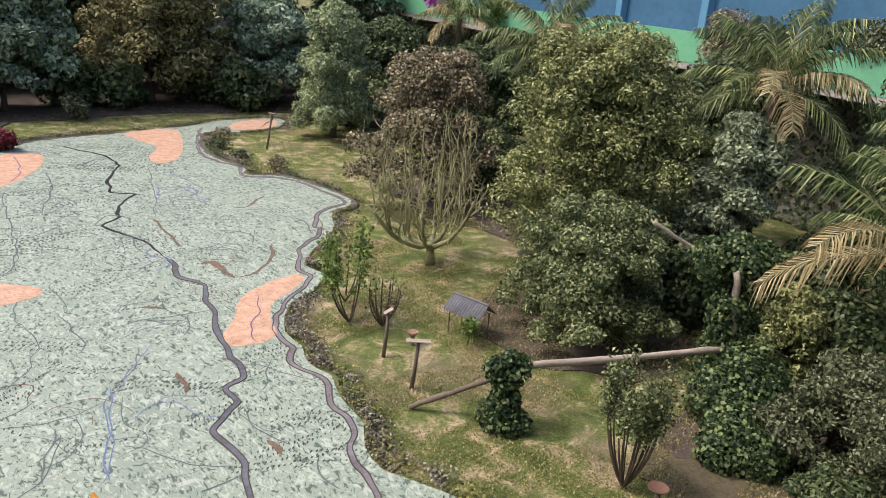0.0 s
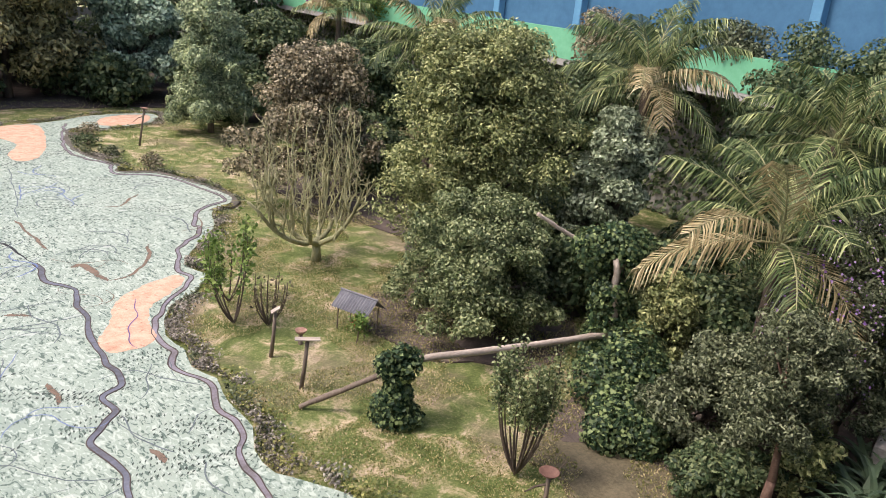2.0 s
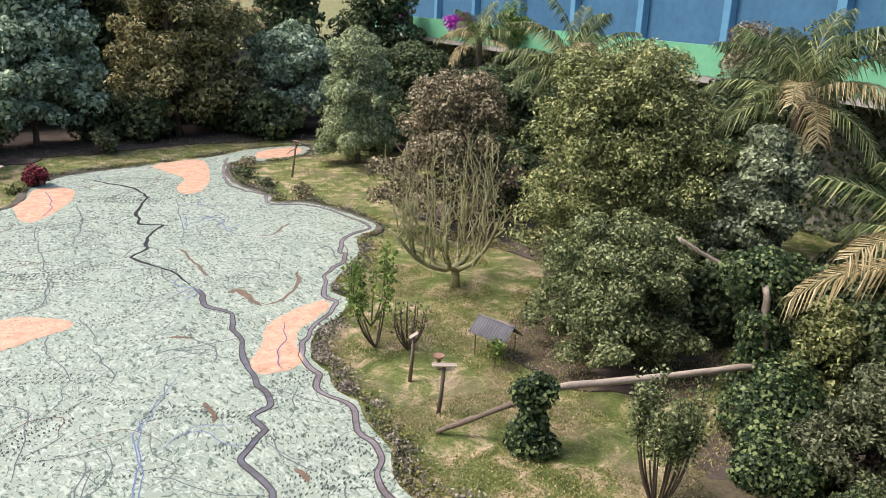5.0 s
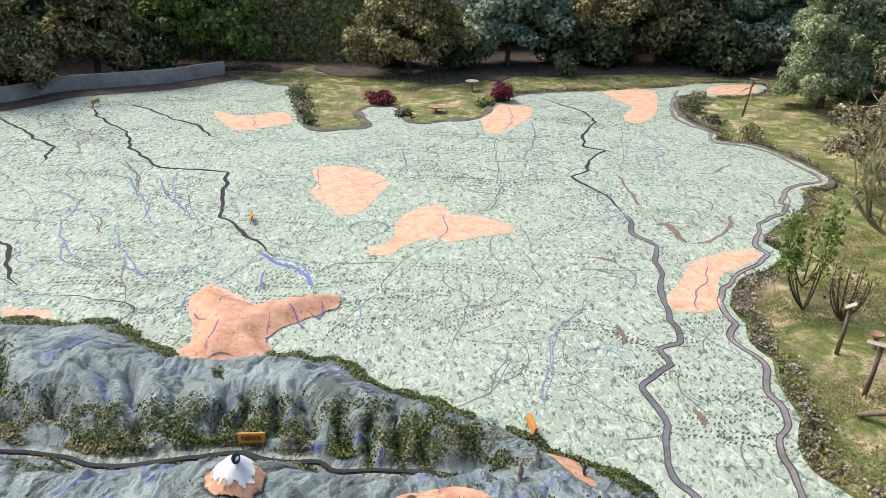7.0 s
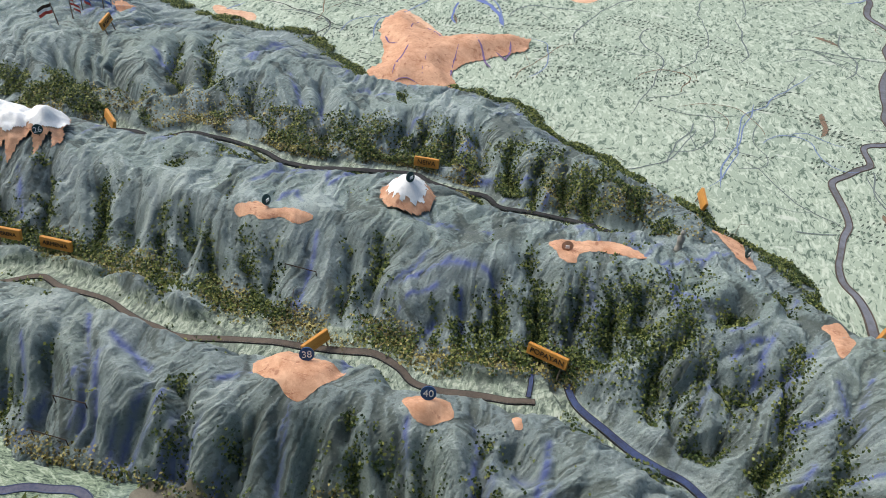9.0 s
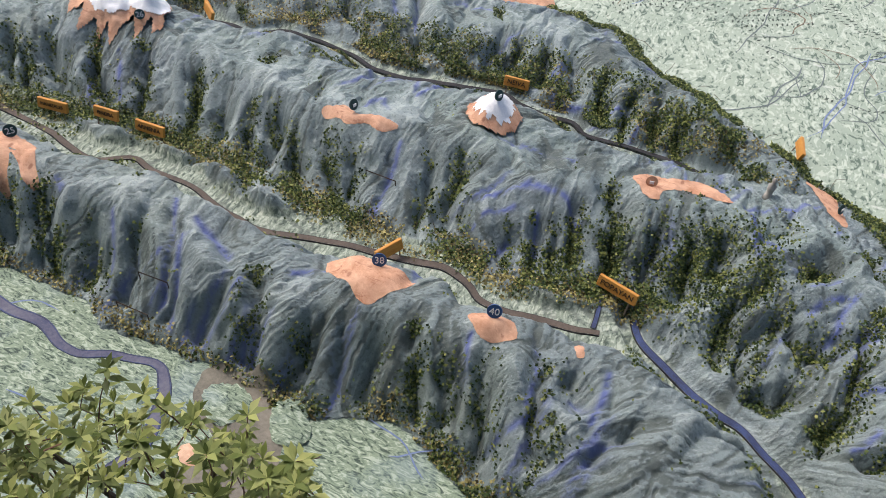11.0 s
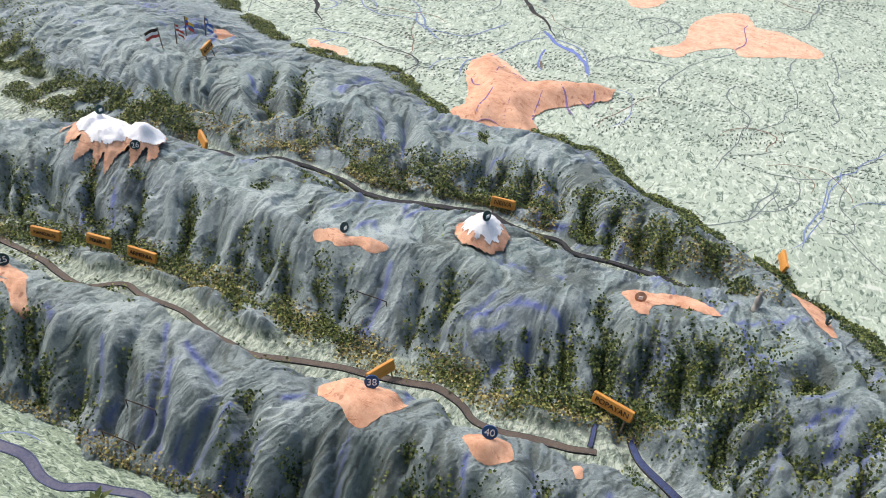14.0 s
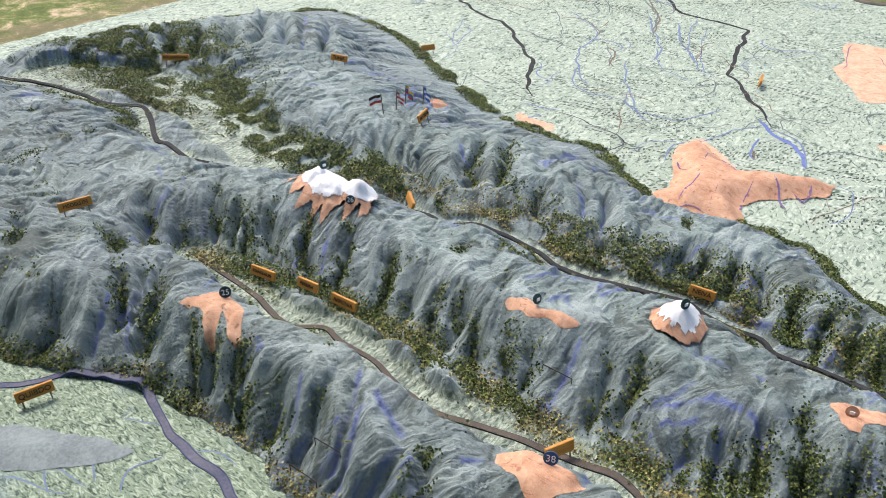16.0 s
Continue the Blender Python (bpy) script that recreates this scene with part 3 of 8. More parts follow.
GULLIES_CENTRE_SOUTH = [
    ('ivy', [(-2.06, 7.79), (-1.89, 7.12)]),
    ('ivy', [(-1.75, 7.99), (-1.53, 7.27)]),
    ('ivy', [(-1.42, 8), (-1.14, 7.34)]),
    ('bare', [(-1.37, 8.34), (-1.08, 8.1), (-0.96, 7.77)]),
    ('ivy', [(-0.9, 8.88), (-0.68, 8.3), (-0.52, 7.69)]),
    ('ivy', [(-0.06, 8.49), (0.07, 8.07), (0.12, 7.65)]),
    ('blue', [(0.14, 8.38), (-0.16, 7.81)]),
    ('ivy', [(0.74, 8.62), (0.83, 8.05)]),
    ('ivy', [(0.32, 8.53), (0.5, 7.73)]),
]
GULLIES_CENTRE_NORTH = [
    ('ivy', [(-12.64, 6.96), (-11.59, 6.18)]),
    ('ivy', [(-11.82, 8.07), (-11.18, 7.27)]),
    ('ivy', [(-11.2, 7.95), (-10.64, 7.28)]),
    ('ivy', [(-12.68, 5.95), (-11.63, 5.66)]),
    ('ivy', [(-14.15, 5.16), (-13.27, 4.57)]),
    ('ivy', [(-11.72, 7.07), (-11.38, 6.7)]),
]
GULLIES_WEST = [
    ('ivy', [(-8.11, 5.25), (-7.79, 4.84), (-7.69, 4.49)]),
    ('bare', [(-7.8, 5.2), (-7.49, 4.68)]),
    ('ivy', [(-7.12, 5.14), (-6.87, 4.72), (-6.82, 4.42)]),
    ('blue', [(-6.81, 5.26), (-6.61, 4.89), (-6.58, 4.61)]),
    ('bare', [(-6.46, 5.55), (-6.24, 4.96), (-6.2, 4.62)]),
    ('blue', [(-6.15, 5.78), (-5.8, 5.07), (-5.67, 4.44)]),
    ('blue', [(-5.79, 5.37), (-5.56, 4.89), (-5.45, 4.44)]),
    ('blue', [(-5.69, 5.59), (-4.95, 5.26)]),
    ('bare', [(-4.83, 5.21), (-4.85, 4.83), (-4.94, 4.39)]),
    ('ivy', [(-4.54, 5.29), (-4.35, 4.87), (-4.33, 4.36)]),
]
GULLIES_WEST_SOUTH = [
    ('ivy', [(-3.62, 4.83), (-3.58, 4.49)]),
    ('bare', [(-3.38, 4.98), (-3.45, 4.55), (-3.57, 4.33)]),
    ('blue', [(-3.03, 5.08), (-3.01, 4.63), (-3.03, 4.26)]),
    ('bare', [(-2.74, 5.2), (-2.64, 4.75), (-2.59, 4.48)]),
    ('ivy', [(-2.36, 5.36), (-2.17, 4.96), (-2.07, 4.66)]),
    ('ivy', [(-1.95, 5.25), (-1.68, 4.67)]),
    ('blue', [(-1.61, 5.38), (-1.55, 4.93)]),
    ('ivy', [(-1.33, 5.37), (-1.24, 4.8), (-1.02, 4.3)]),
    ('blue', [(-0.98, 5.78), (-0.74, 5.35), (-0.71, 4.95)]),
    ('ivy', [(-0.66, 5.48), (-0.49, 4.89), (-0.23, 4.59)]),
    ('bare', [(-0.38, 5.65), (-0.25, 5.26)]),
    ('bare', [(0.44, 5.35), (0.23, 4.66)]),
    ('blue', [(0.05, 5.6), (0.06, 4.93)]),
]
GULLIES_WEST_NORTH = [
    ('ivy', [(-11.18, 5.3), (-10.33, 4.69)]),
    ('bare', [(-10.87, 5.38), (-10.1, 4.81)]),
    ('ivy', [(-10.62, 5.61), (-9.66, 4.71)]),
    ('blue', [(-10.76, 4.82), (-10.42, 4.14)]),
    ('ivy', [(-9.14, 5.25), (-8.5, 4.61), (-8.41, 4.34)]),
    ('ivy', [(-8.09, 5.29), (-7.57, 4.84), (-7.43, 4.48)]),
    ('ivy', [(-11.48, 4.24), (-11.24, 3.67)]),
    ('ivy', [(-8.51, 5.16), (-8.23, 4.66)]),
]
GULLIES_EAST = [
    ('bare', [(-11.11, 12.28), (-10.43, 11.52)]),
    ('bare', [(-10.63, 12.4), (-10.18, 11.55)]),
    ('bare', [(-10.17, 12.65), (-9.69, 11.64), (-9.16, 11.44)]),
    ('blue', [(-9.46, 12.76), (-8.55, 11.95)]),
    ('ivy', [(-8.71, 13.82), (-7.88, 12.12)]),
    ('ivy', [(-7.02, 12.23), (-6.81, 11.59)]),
    ('blue', [(-6.53, 12.89), (-5.87, 11.97)]),
    ('bare', [(-6.04, 12.92), (-5.35, 12.09)]),
    ('ivy', [(-5.34, 11.82), (-5.1, 11.18)]),
    ('ivy', [(-3.95, 12.11), (-3.78, 11.41)]),
    ('ivy', [(-3.57, 12.15), (-3.46, 11.46)]),
    ('ivy', [(-2.94, 12.14), (-2.77, 11.46)]),
    ('ivy', [(-2.43, 12.22), (-2.21, 11.34)]),
    ('ivy', [(-1.79, 11.81), (-1.61, 10.92)]),
    ('ivy', [(-1.21, 11.55), (-1.12, 10.91)]),
    ('ivy', [(-0.66, 11.61), (-0.53, 10.84)]),
    ('ivy', [(-0.26, 11.32), (-0.12, 10.65)]),
]
GULLIES_EAST_NORTH = [
    ('bare', [(-19.72, 16.51), (-18.14, 14.71)]),
    ('bare', [(-19.37, 16.9), (-17.22, 14.87)]),
    ('blue', [(-18.88, 17.42), (-16.52, 14.95)]),
    ('bare', [(-18.03, 17.56), (-16.03, 15.24)]),
    ('ivy', [(-21.84, 13.41), (-20.37, 12.42)]),
    ('ivy', [(-20.95, 13.78), (-19.66, 12.74)]),
    ('ivy', [(-20.13, 14.18), (-18.84, 13.07)]),
    ('bare', [(-20.3, 15.4), (-18.44, 14)]),
    ('bare', [(-11.45, 12.15), (-10.89, 11.59)]),
    ('bare', [(-11.05, 12.28), (-10.3, 11.37)]),
    ('bare', [(-10.61, 12.56), (-9.74, 11.46)]),
    ('bare', [(-9.35, 13.43), (-8.49, 11.79)]),
]
GULLIES_SPUR = [
    ('bare', [(1.14, 7.99), (1.42, 7.21)]),
    ('ivy', [(1.77, 8.02), (1.92, 7.72), (1.74, 7.42), (1.58, 7.12), (1.64, 6.94)]),
    ('ivy', [(1.92, 7.72), (2.14, 7.42), (2.26, 7.18)]),
    ('ivy', [(1.63, 8.18), (1.34, 7.74), (1.25, 7.5), (1.26, 6.96)]),
    ('ivy', [(2.95, 8.23), (2.85, 7.78), (2.77, 7.26), (2.78, 6.77), (2.56, 6.41)]),
    ('ivy', [(2.74, 7.71), (2.48, 7.58), (2.27, 7.27)]),
    ('ivy', [(3.46, 7.12), (3.5, 6.78), (3.41, 6.35), (3.17, 6.19)]),
    ('ivy', [(2.07, 6.96), (2.02, 6.65), (1.72, 6.67)]),
    ('ivy', [(2.9, 6.6), (2.6, 6.5), (2.5, 6.2)]),
    ('ivy', [(2.82, 9.33), (2.83, 8.88)]),
    ('ivy', [(1.96, 8.35), (2.24, 8.65)]),
    ('blue', [(2.53, 8.17), (2.09, 7.82)]),
    ('blue', [(2.63, 8.25), (2.49, 7.81), (2.37, 7.51)]),
    ('blue', [(1.93, 7.58), (1.78, 7.26), (1.78, 7.07)]),
    ('blue', [(3.12, 8.14), (2.94, 7.95), (2.9, 7.74)]),
    ('blue', [(3.88, 7.98), (3.65, 7.54), (3.59, 7.1)]),
    ('blue', [(3.32, 7.27), (3.11, 7.09), (2.89, 6.98)]),
]
GULLIES = GULLIES_CENTRE + GULLIES_CENTRE_SOUTH + GULLIES_CENTRE_NORTH + GULLIES_WEST + GULLIES_WEST_SOUTH + GULLIES_WEST_NORTH + GULLIES_EAST + GULLIES_EAST_NORTH + GULLIES_SPUR
# blue lines painted over tops and slopes
BLUE_LINES = [
    [(2.84, 7.45), (2.78, 7.09)],
    [(3.37, 7.65), (3.47, 7.21)],
    [(3.1, 6.52), (2.87, 6.32)],
    [(3.9, 6.47), (3.57, 6.34)],
    [(1.17, 8.88), (1.21, 8.53), (1.29, 8.34)],
    [(2.37, 8.35), (2.05, 8.16)],
    [(1.46, 8.62), (1.78, 8.41)],
    [(-2.57, 7.95), (-2.21, 8.15), (-1.75, 8.31), (-1.37, 8.31), (-1.05, 8.08)],
    [(-2.51, 7.49), (-2.31, 7.75), (-1.99, 7.9)],
    [(-2.09, 7.04), (-2.06, 7.34), (-1.93, 7.58)],
    [(-1.67, 8.01), (-1.54, 7.54), (-1.51, 7.27)],
    [(-4.04, 8.35), (-3.98, 7.94), (-3.98, 7.28)],
    [(1.12, 9.08), (1.25, 8.68), (1.82, 8.35)],
    [(0.93, 9.28), (1.63, 9.57)],
    [(-2.37, 9.04), (-1.49, 9.1)],
    [(-4.23, 9.38), (-3.97, 10.5)],
    [(-2.37, 11.07), (-1.14, 11.23)],
    [(-9.22, 8.33), (-8.82, 7.7)],
    [(-9.66, 8.08), (-9.3, 7.5)],
    [(-7.81, 5.36), (-7.59, 5.2)],
    [(-3.63, 5.82), (-3.76, 5.62), (-4.03, 5.25)],
    [(-3.05, 5.34), (-3.05, 4.88)],
    [(-4.57, 5.06), (-4.7, 4.7)],
]

GX0, GX1, GY0, GY1, GS = -24.5, 6.2, 1.6, 21.6, 0.032
gx = np.arange(GX0, GX1, GS)
gy = np.arange(GY0, GY1, GS)
XX, YY = np.meshgrid(gx, gy)


def relief_heights():
    """Ridges and valleys with folds running down their sides."""
    wobx = XX + 0.22 * (vnoise(XX * 1.3, YY * 1.3, 3) - 0.5) + 0.3 * (vnoise(XX * 0.5, YY * 0.5, 4) - 0.5)
    woby = YY + 0.22 * (vnoise(XX * 1.3, YY * 1.3, 5) - 0.5) + 0.3 * (vnoise(XX * 0.5, YY * 0.5, 6) - 0.5)
    lowx = XX + 0.28 * (vnoise(XX * 1.9, YY * 1.9, 8) - 0.5) + 0.1 * (vnoise(XX * 6, YY * 6, 9) - 0.5)
    lowy = YY + 0.28 * (vnoise(XX * 1.9, YY * 1.9, 13) - 0.5) + 0.1 * (vnoise(XX * 6, YY * 6, 14) - 0.5)
    near_d, near_s = np.full(XX.shape, 1e9), np.zeros(XX.shape)
    up_w, up_z, low_w, low_z = 0, 0, 0, 0
    for i, line in enumerate(CRESTS):
        d, s, h = near_line(wobx, woby, line)
        w = 1 / (d**2 + 0.05) ** 1.6
        up_w, up_z = up_w + w, up_z + w * h
        m = d < near_d
        near_d[m], near_s[m] = d[m], s[m] + 37.0 * i
    low_d = np.full(XX.shape, 1e9)
    for line in LOWS:
        d, s, h = near_line(lowx, lowy, line)
        w = 1 / (d**2 + 0.004) ** 1.6
        low_w, low_z = low_w + w, low_z + w * h
        if line is LOWS[0]:
            plainward = w
        low_d = np.minimum(low_d, d)
    top, low = up_z / up_w, low_z / low_w
    f = low_d / (low_d + near_d + 1e-6)
    gentle = 1.02 * f**1.05
    f = np.clip(f / 0.72, 0, 1)
    f = f * f * (3 - 2 * f) * 0.6 + f * 0.4
    plainward = np.clip(plainward / low_w, 0, 1)
    f = f + (gentle - f) * plainward
    z = low + (top - low) * f
    slope = np.clip(f * 4, 0, 1) * np.clip((1.06 - f) * 2.6, 0, 1)
    sx = near_s + 0.55 * (vnoise(XX * 0.9, YY * 0.9, 11) - 0.5) + 0.16 * (vnoise(XX * 2.6, YY * 2.6, 12) - 0.5) + 0.3 * near_d + 1.1 * near_d * (vnoise(XX * 0.45, YY * 0.45, 15) - 0.5)

    def fingers(per_metre, seed):
        """Rounded bulges with sharp gullies between them, and a random number for each."""
        u = sx * per_metre + 1.9 * vnoise(sx * per_metre * 0.42, near_d * 0.4, seed)
        cell = np.floor(u)
        r = u - cell
        return np.sqrt(np.clip(1 - (2 * r - 1) ** 2, 0, 1)), vnoise(cell + 0.5, 0 * u + 0.5, seed + 1), vnoise(cell + (r > 0.5), 0 * u + 0.5, seed + 2)

    def lobes(a, b, seed):
        """Rounded boulders, long down the slope, with narrow gullies between them."""
        ia, ib = np.floor(a).astype(np.int64), np.floor(b).astype(np.int64)
        f1, f2, who = np.full(a.shape, 9.0), np.full(a.shape, 9.0), np.zeros(a.shape)
        for da in (-1, 0, 1):
            for db in (-1, 0, 1):
                ca, cb = ia + da, ib + db
                ra, rb = vnoise(ca.astype(float), cb.astype(float), seed), vnoise(ca.astype(float), cb.astype(float), seed + 1)
                d = np.hypot(a - ca - 0.1 - 0.8 * ra, b - cb - 0.1 - 0.8 * rb)
                closer = d < f1
                f2 = np.where(closer, f1, np.minimum(f2, d))
                who = np.where(closer, vnoise(ca.astype(float), cb.astype(float), seed + 2), who)
                f1 = np.where(closer, d, f1)
        return 0.3 * np.sqrt(np.clip(1 - (f1 / 0.85) ** 2, 0, 1)) + 0.7 * np.sqrt(np.clip((f2 - f1) * 1.6, 0, 1)), who

    big, gap = lobes(sx * 1.8, near_d * 0.6 + 0.3 * vnoise(XX * 2, YY * 2, 16), 21)
    big_r = gap
    small, small_r, _ = fingers(3.7, 25)
    fold = big * (0.45 + 0.55 * big_r) * 0.86 + small * 0.3 * (0.35 + 0.65 * small_r)
    high = np.clip((z - low) * 2.2, 0, 1) * np.clip(low_d * 3, 0, 1)
    for px, py in ((2.4, 11.0), (0.1, 9.15), (-4.75, 8.25), (-3.2, 5.75), (-1.5, 5.6), (3.5, 8.7), (-8.8, 5.4), (-10.1, 9.15), (-9.4, 9.2), (-2.95, 9.5)):
        high = high * (1 - 0.8 * np.exp(-((np.hypot(XX - px, YY - py) / 0.5) ** 2)))
    deep = 0.5 + 0.9 * vnoise(XX * 0.6, YY * 0.6, 17)
    z = z + high * (slope * 0.66 + 0.34) * (fold - 0.62) * 0.4 * (0.35 + 0.65 * deep)
    lumps = 0.08 * (vnoise(XX * 1.1, YY * 1.1, 31) - 0.5) + 0.05 * (vnoise(XX * 3.1, YY * 3.1, 32) - 0.5) + 0.05 * (vnoise(XX * 8, YY * 8, 33) - 0.5) + 0.03 * (vnoise(XX * 15, YY * 15, 34) - 0.5)
    z = z + high * lumps
    near_g = np.full(XX.shape, 9.0)
    cut = np.zeros(XX.shape)
    for kind, pts in GULLIES:
        line = np.array(smooth_line([(*p, 0.0) for p in pts], 0.25))
        lo, hi = line.min(0) - 1.0, line.max(0) + 1.0
        b = np.s_[max(0, int((lo[1] - GY0) / GS)) : int((hi[1] - GY0) / GS) + 1, max(0, int((lo[0] - GX0) / GS)) : int((hi[0] - GX0) / GS) + 1]
        d, s, _ = near_line(lowx[b], lowy[b], line)
        full = np.hypot(*np.diff(line[:, :2], axis=0).T).sum()
        near_g[b] = np.minimum(near_g[b], d)
        wide = 0.11 if kind == "blue" else 0.15
        cut[b] = np.maximum(cut[b], np.exp(-((d / wide) ** 1.15)) * np.clip(0.1 + s / (full * 0.4), 0, 1) * (0.3 if kind == "blue" else 1.0))
    calm = np.clip((0.75 - near_g) / 0.4, 0, 1)
    rough = high * (slope * 0.66 + 0.34) * (fold - 0.62) * 0.4 * (0.35 + 0.65 * deep)
    steep = np.clip((z - low) * 5, 0, 1) * np.clip(low_d * 5, 0, 1)
    z = z - 0.62 * calm * rough + steep * (0.17 * calm * (1 - np.exp(-near_g / 0.28)) - 0.3 * cut)
    z = z + steep * 0.035 * (1 - calm * 0.4) * (np.abs(vnoise(sx * 6 + 1.5 * vnoise(XX * 1.5, YY * 1.5, 35), near_d * 0.9, 36) - 0.5) * 2 - 0.5)
    for line, half, level in ((VALLEY_E, 0.15, 0.34), (VALLEY_C, 0.3, 0.34), (VALLEY_WIDE, 0.75, 0.36), (VALLEY_S, 0.14, 0.16)):
        d = near_line(XX, YY, raised(line, 0))[0] + 0.16 * (vnoise(XX * 2, YY * 2, 18) - 0.5)
        k = np.clip((half + 0.16 - d) / 0.16, 0, 1)
        z = z + (level + 0.02 * vnoise(XX * 4, YY * 4, 19) - z) * k * k * (3 - 2 * k)
    fold = np.minimum(np.minimum(big, 0.35 + 0.65 * small) + 0.45 * calm, 1 - cut)
    z = np.where(within(lowx, lowy, FOOT_E + FOOT_W[::-1] + [(4.2, 3.0)] + EDGE_S[::-1]), np.maximum(z, 0.004), -0.3 + 0 * z)
    return z, fold, slope, near_d, near_s, low_d, gap


Z, FOLD, SLOPE, NEAR, ARC, LOWD, GAP = relief_heights()


def swell(x, y, r, h, p=2.0):
    """A rounded mound added to the mountains."""
    global Z
    d = np.hypot(XX - x, YY - y) / r
    Z = Z + h * np.exp(-(d**p) * 1.6)


swell(-10.15, 9.2, 0.55, 0.22)
swell(-9.3, 9.25, 0.5, 0.18)
swell(-3.2, 5.7, 0.6, 0.16)
swell(-1.5, 5.6, 0.35, 0.10)


MOUNDS = []


def mound_z(x, y, ring, high):
    """The added height of a raised patch with this ring."""
    x, y = np.asarray(x, float), np.asarray(y, float)
    edge = np.full(x.shape, 9.0)
    for a in ring[::2]:
        edge = np.minimum(edge, np.hypot(x - a[0], y - a[1]))
    inside = within(x, y, [(float(a), float(b)) for a, b in ring])
    return np.where(inside, high * (1 - np.exp(-((edge / 0.35) ** 2))) * (0.7 + 0.6 * vnoise(x * 2, y * 2, 73)), 0.0), edge


def ground_z(x, y):
    """The height of the map's surface with its raised patches."""
    z = base_z(x, y)
    for ring, high in MOUNDS:
        z = z + mound_z(x, y, ring, high)[0]
    return z


def base_z(x, y):
    """The height of the mountains, 0 on the plain."""
    i = np.clip((np.asarray(x) - GX0) / GS, 0, len(gx) - 1.001)
    j = np.clip((np.asarray(y) - GY0) / GS, 0, len(gy) - 1.001)
    a, b = np.floor(i).astype(int), np.floor(j).astype(int)
    u, v = i - a, j - b
    z = (Z[b, a] * (1 - u) + Z[b, a + 1] * u) * (1 - v) + (Z[b + 1, a] * (1 - u) + Z[b + 1, a + 1] * u) * v
    inside = (np.asarray(x) > GX0) & (np.asarray(x) < GX1) & (np.asarray(y) > GY0) & (np.asarray(y) < GY1)
    return np.where(inside, np.maximum(z, 0.0), 0.0)


relief_map = thing("relief_map", (0, 0, 0), "painted concrete relief map with mountains and pale green plain", "relief map", kind="structure")


def trace_down(x, y, steps, step, grad, turn=0.0):
    """Follow the fall of the slope from many places at once."""
    P = [np.stack([x, y], -1)]
    live = np.ones(len(x), bool)
    turn = turn + np.zeros(len(x))
    c, s = np.cos(turn), np.sin(turn)
    last = None
    for i in range(steps):
        p = P[-1]
        a, b = np.clip(((p[:, 0] - GX0) / GS).astype(int), 0, len(gx) - 1), np.clip(((p[:, 1] - GY0) / GS).astype(int), 0, len(gy) - 1)
        g = -np.stack([grad[1][b, a], grad[0][b, a]], -1)
        steep = np.hypot(g[:, 0], g[:, 1])
        g = np.stack([c * g[:, 0] - s * g[:, 1], s * g[:, 0] + c * g[:, 1]], -1)
        live &= (steep > 0.06) & (Z[b, a] > 0.06) & (LOWD[b, a] > 0.12)
        g = unit(g)
        last = g if last is None else unit(0.5 * g + 0.5 * last)
        P.append(p + last * step * live[:, None] * (1 + 0 * p))
    return np.stack(P, 1)


FALL = []


def blurred(a, sigma):
    """The field smoothed over sigma metres."""
    r = int(3 * sigma / GS) + 1
    k = np.exp(-0.5 * (np.arange(-r, r + 1) * GS / sigma) ** 2)
    k /= k.sum()
    for axis in (0, 1):
        a = np.apply_along_axis(lambda q: np.convolve(q, k, "same"), axis, a)
    return a


def drawn_out(grain, gx_, gy_, steps):
    """Grain smeared along a field of directions, as a brush does."""
    ny, nx = grain.shape
    total, weight = grain.copy(), 1.0
    for sign in (-1, 1):
        px, py = np.meshgrid(np.arange(nx, dtype=float), np.arange(ny, dtype=float))
        for i in range(steps):
            a, b = np.clip(px, 0, nx - 1).astype(int), np.clip(py, 0, ny - 1).astype(int)
            px, py = px + sign * gx_[b, a], py + sign * gy_[b, a]
            w = 1 - i / steps
            total += w * grain[np.clip(py, 0, ny - 1).astype(int), np.clip(px, 0, nx - 1).astype(int)]
            weight += w
    total = total / weight
    hills = Z > 0.3
    return (total - total[hills].mean()) / total[hills].std()


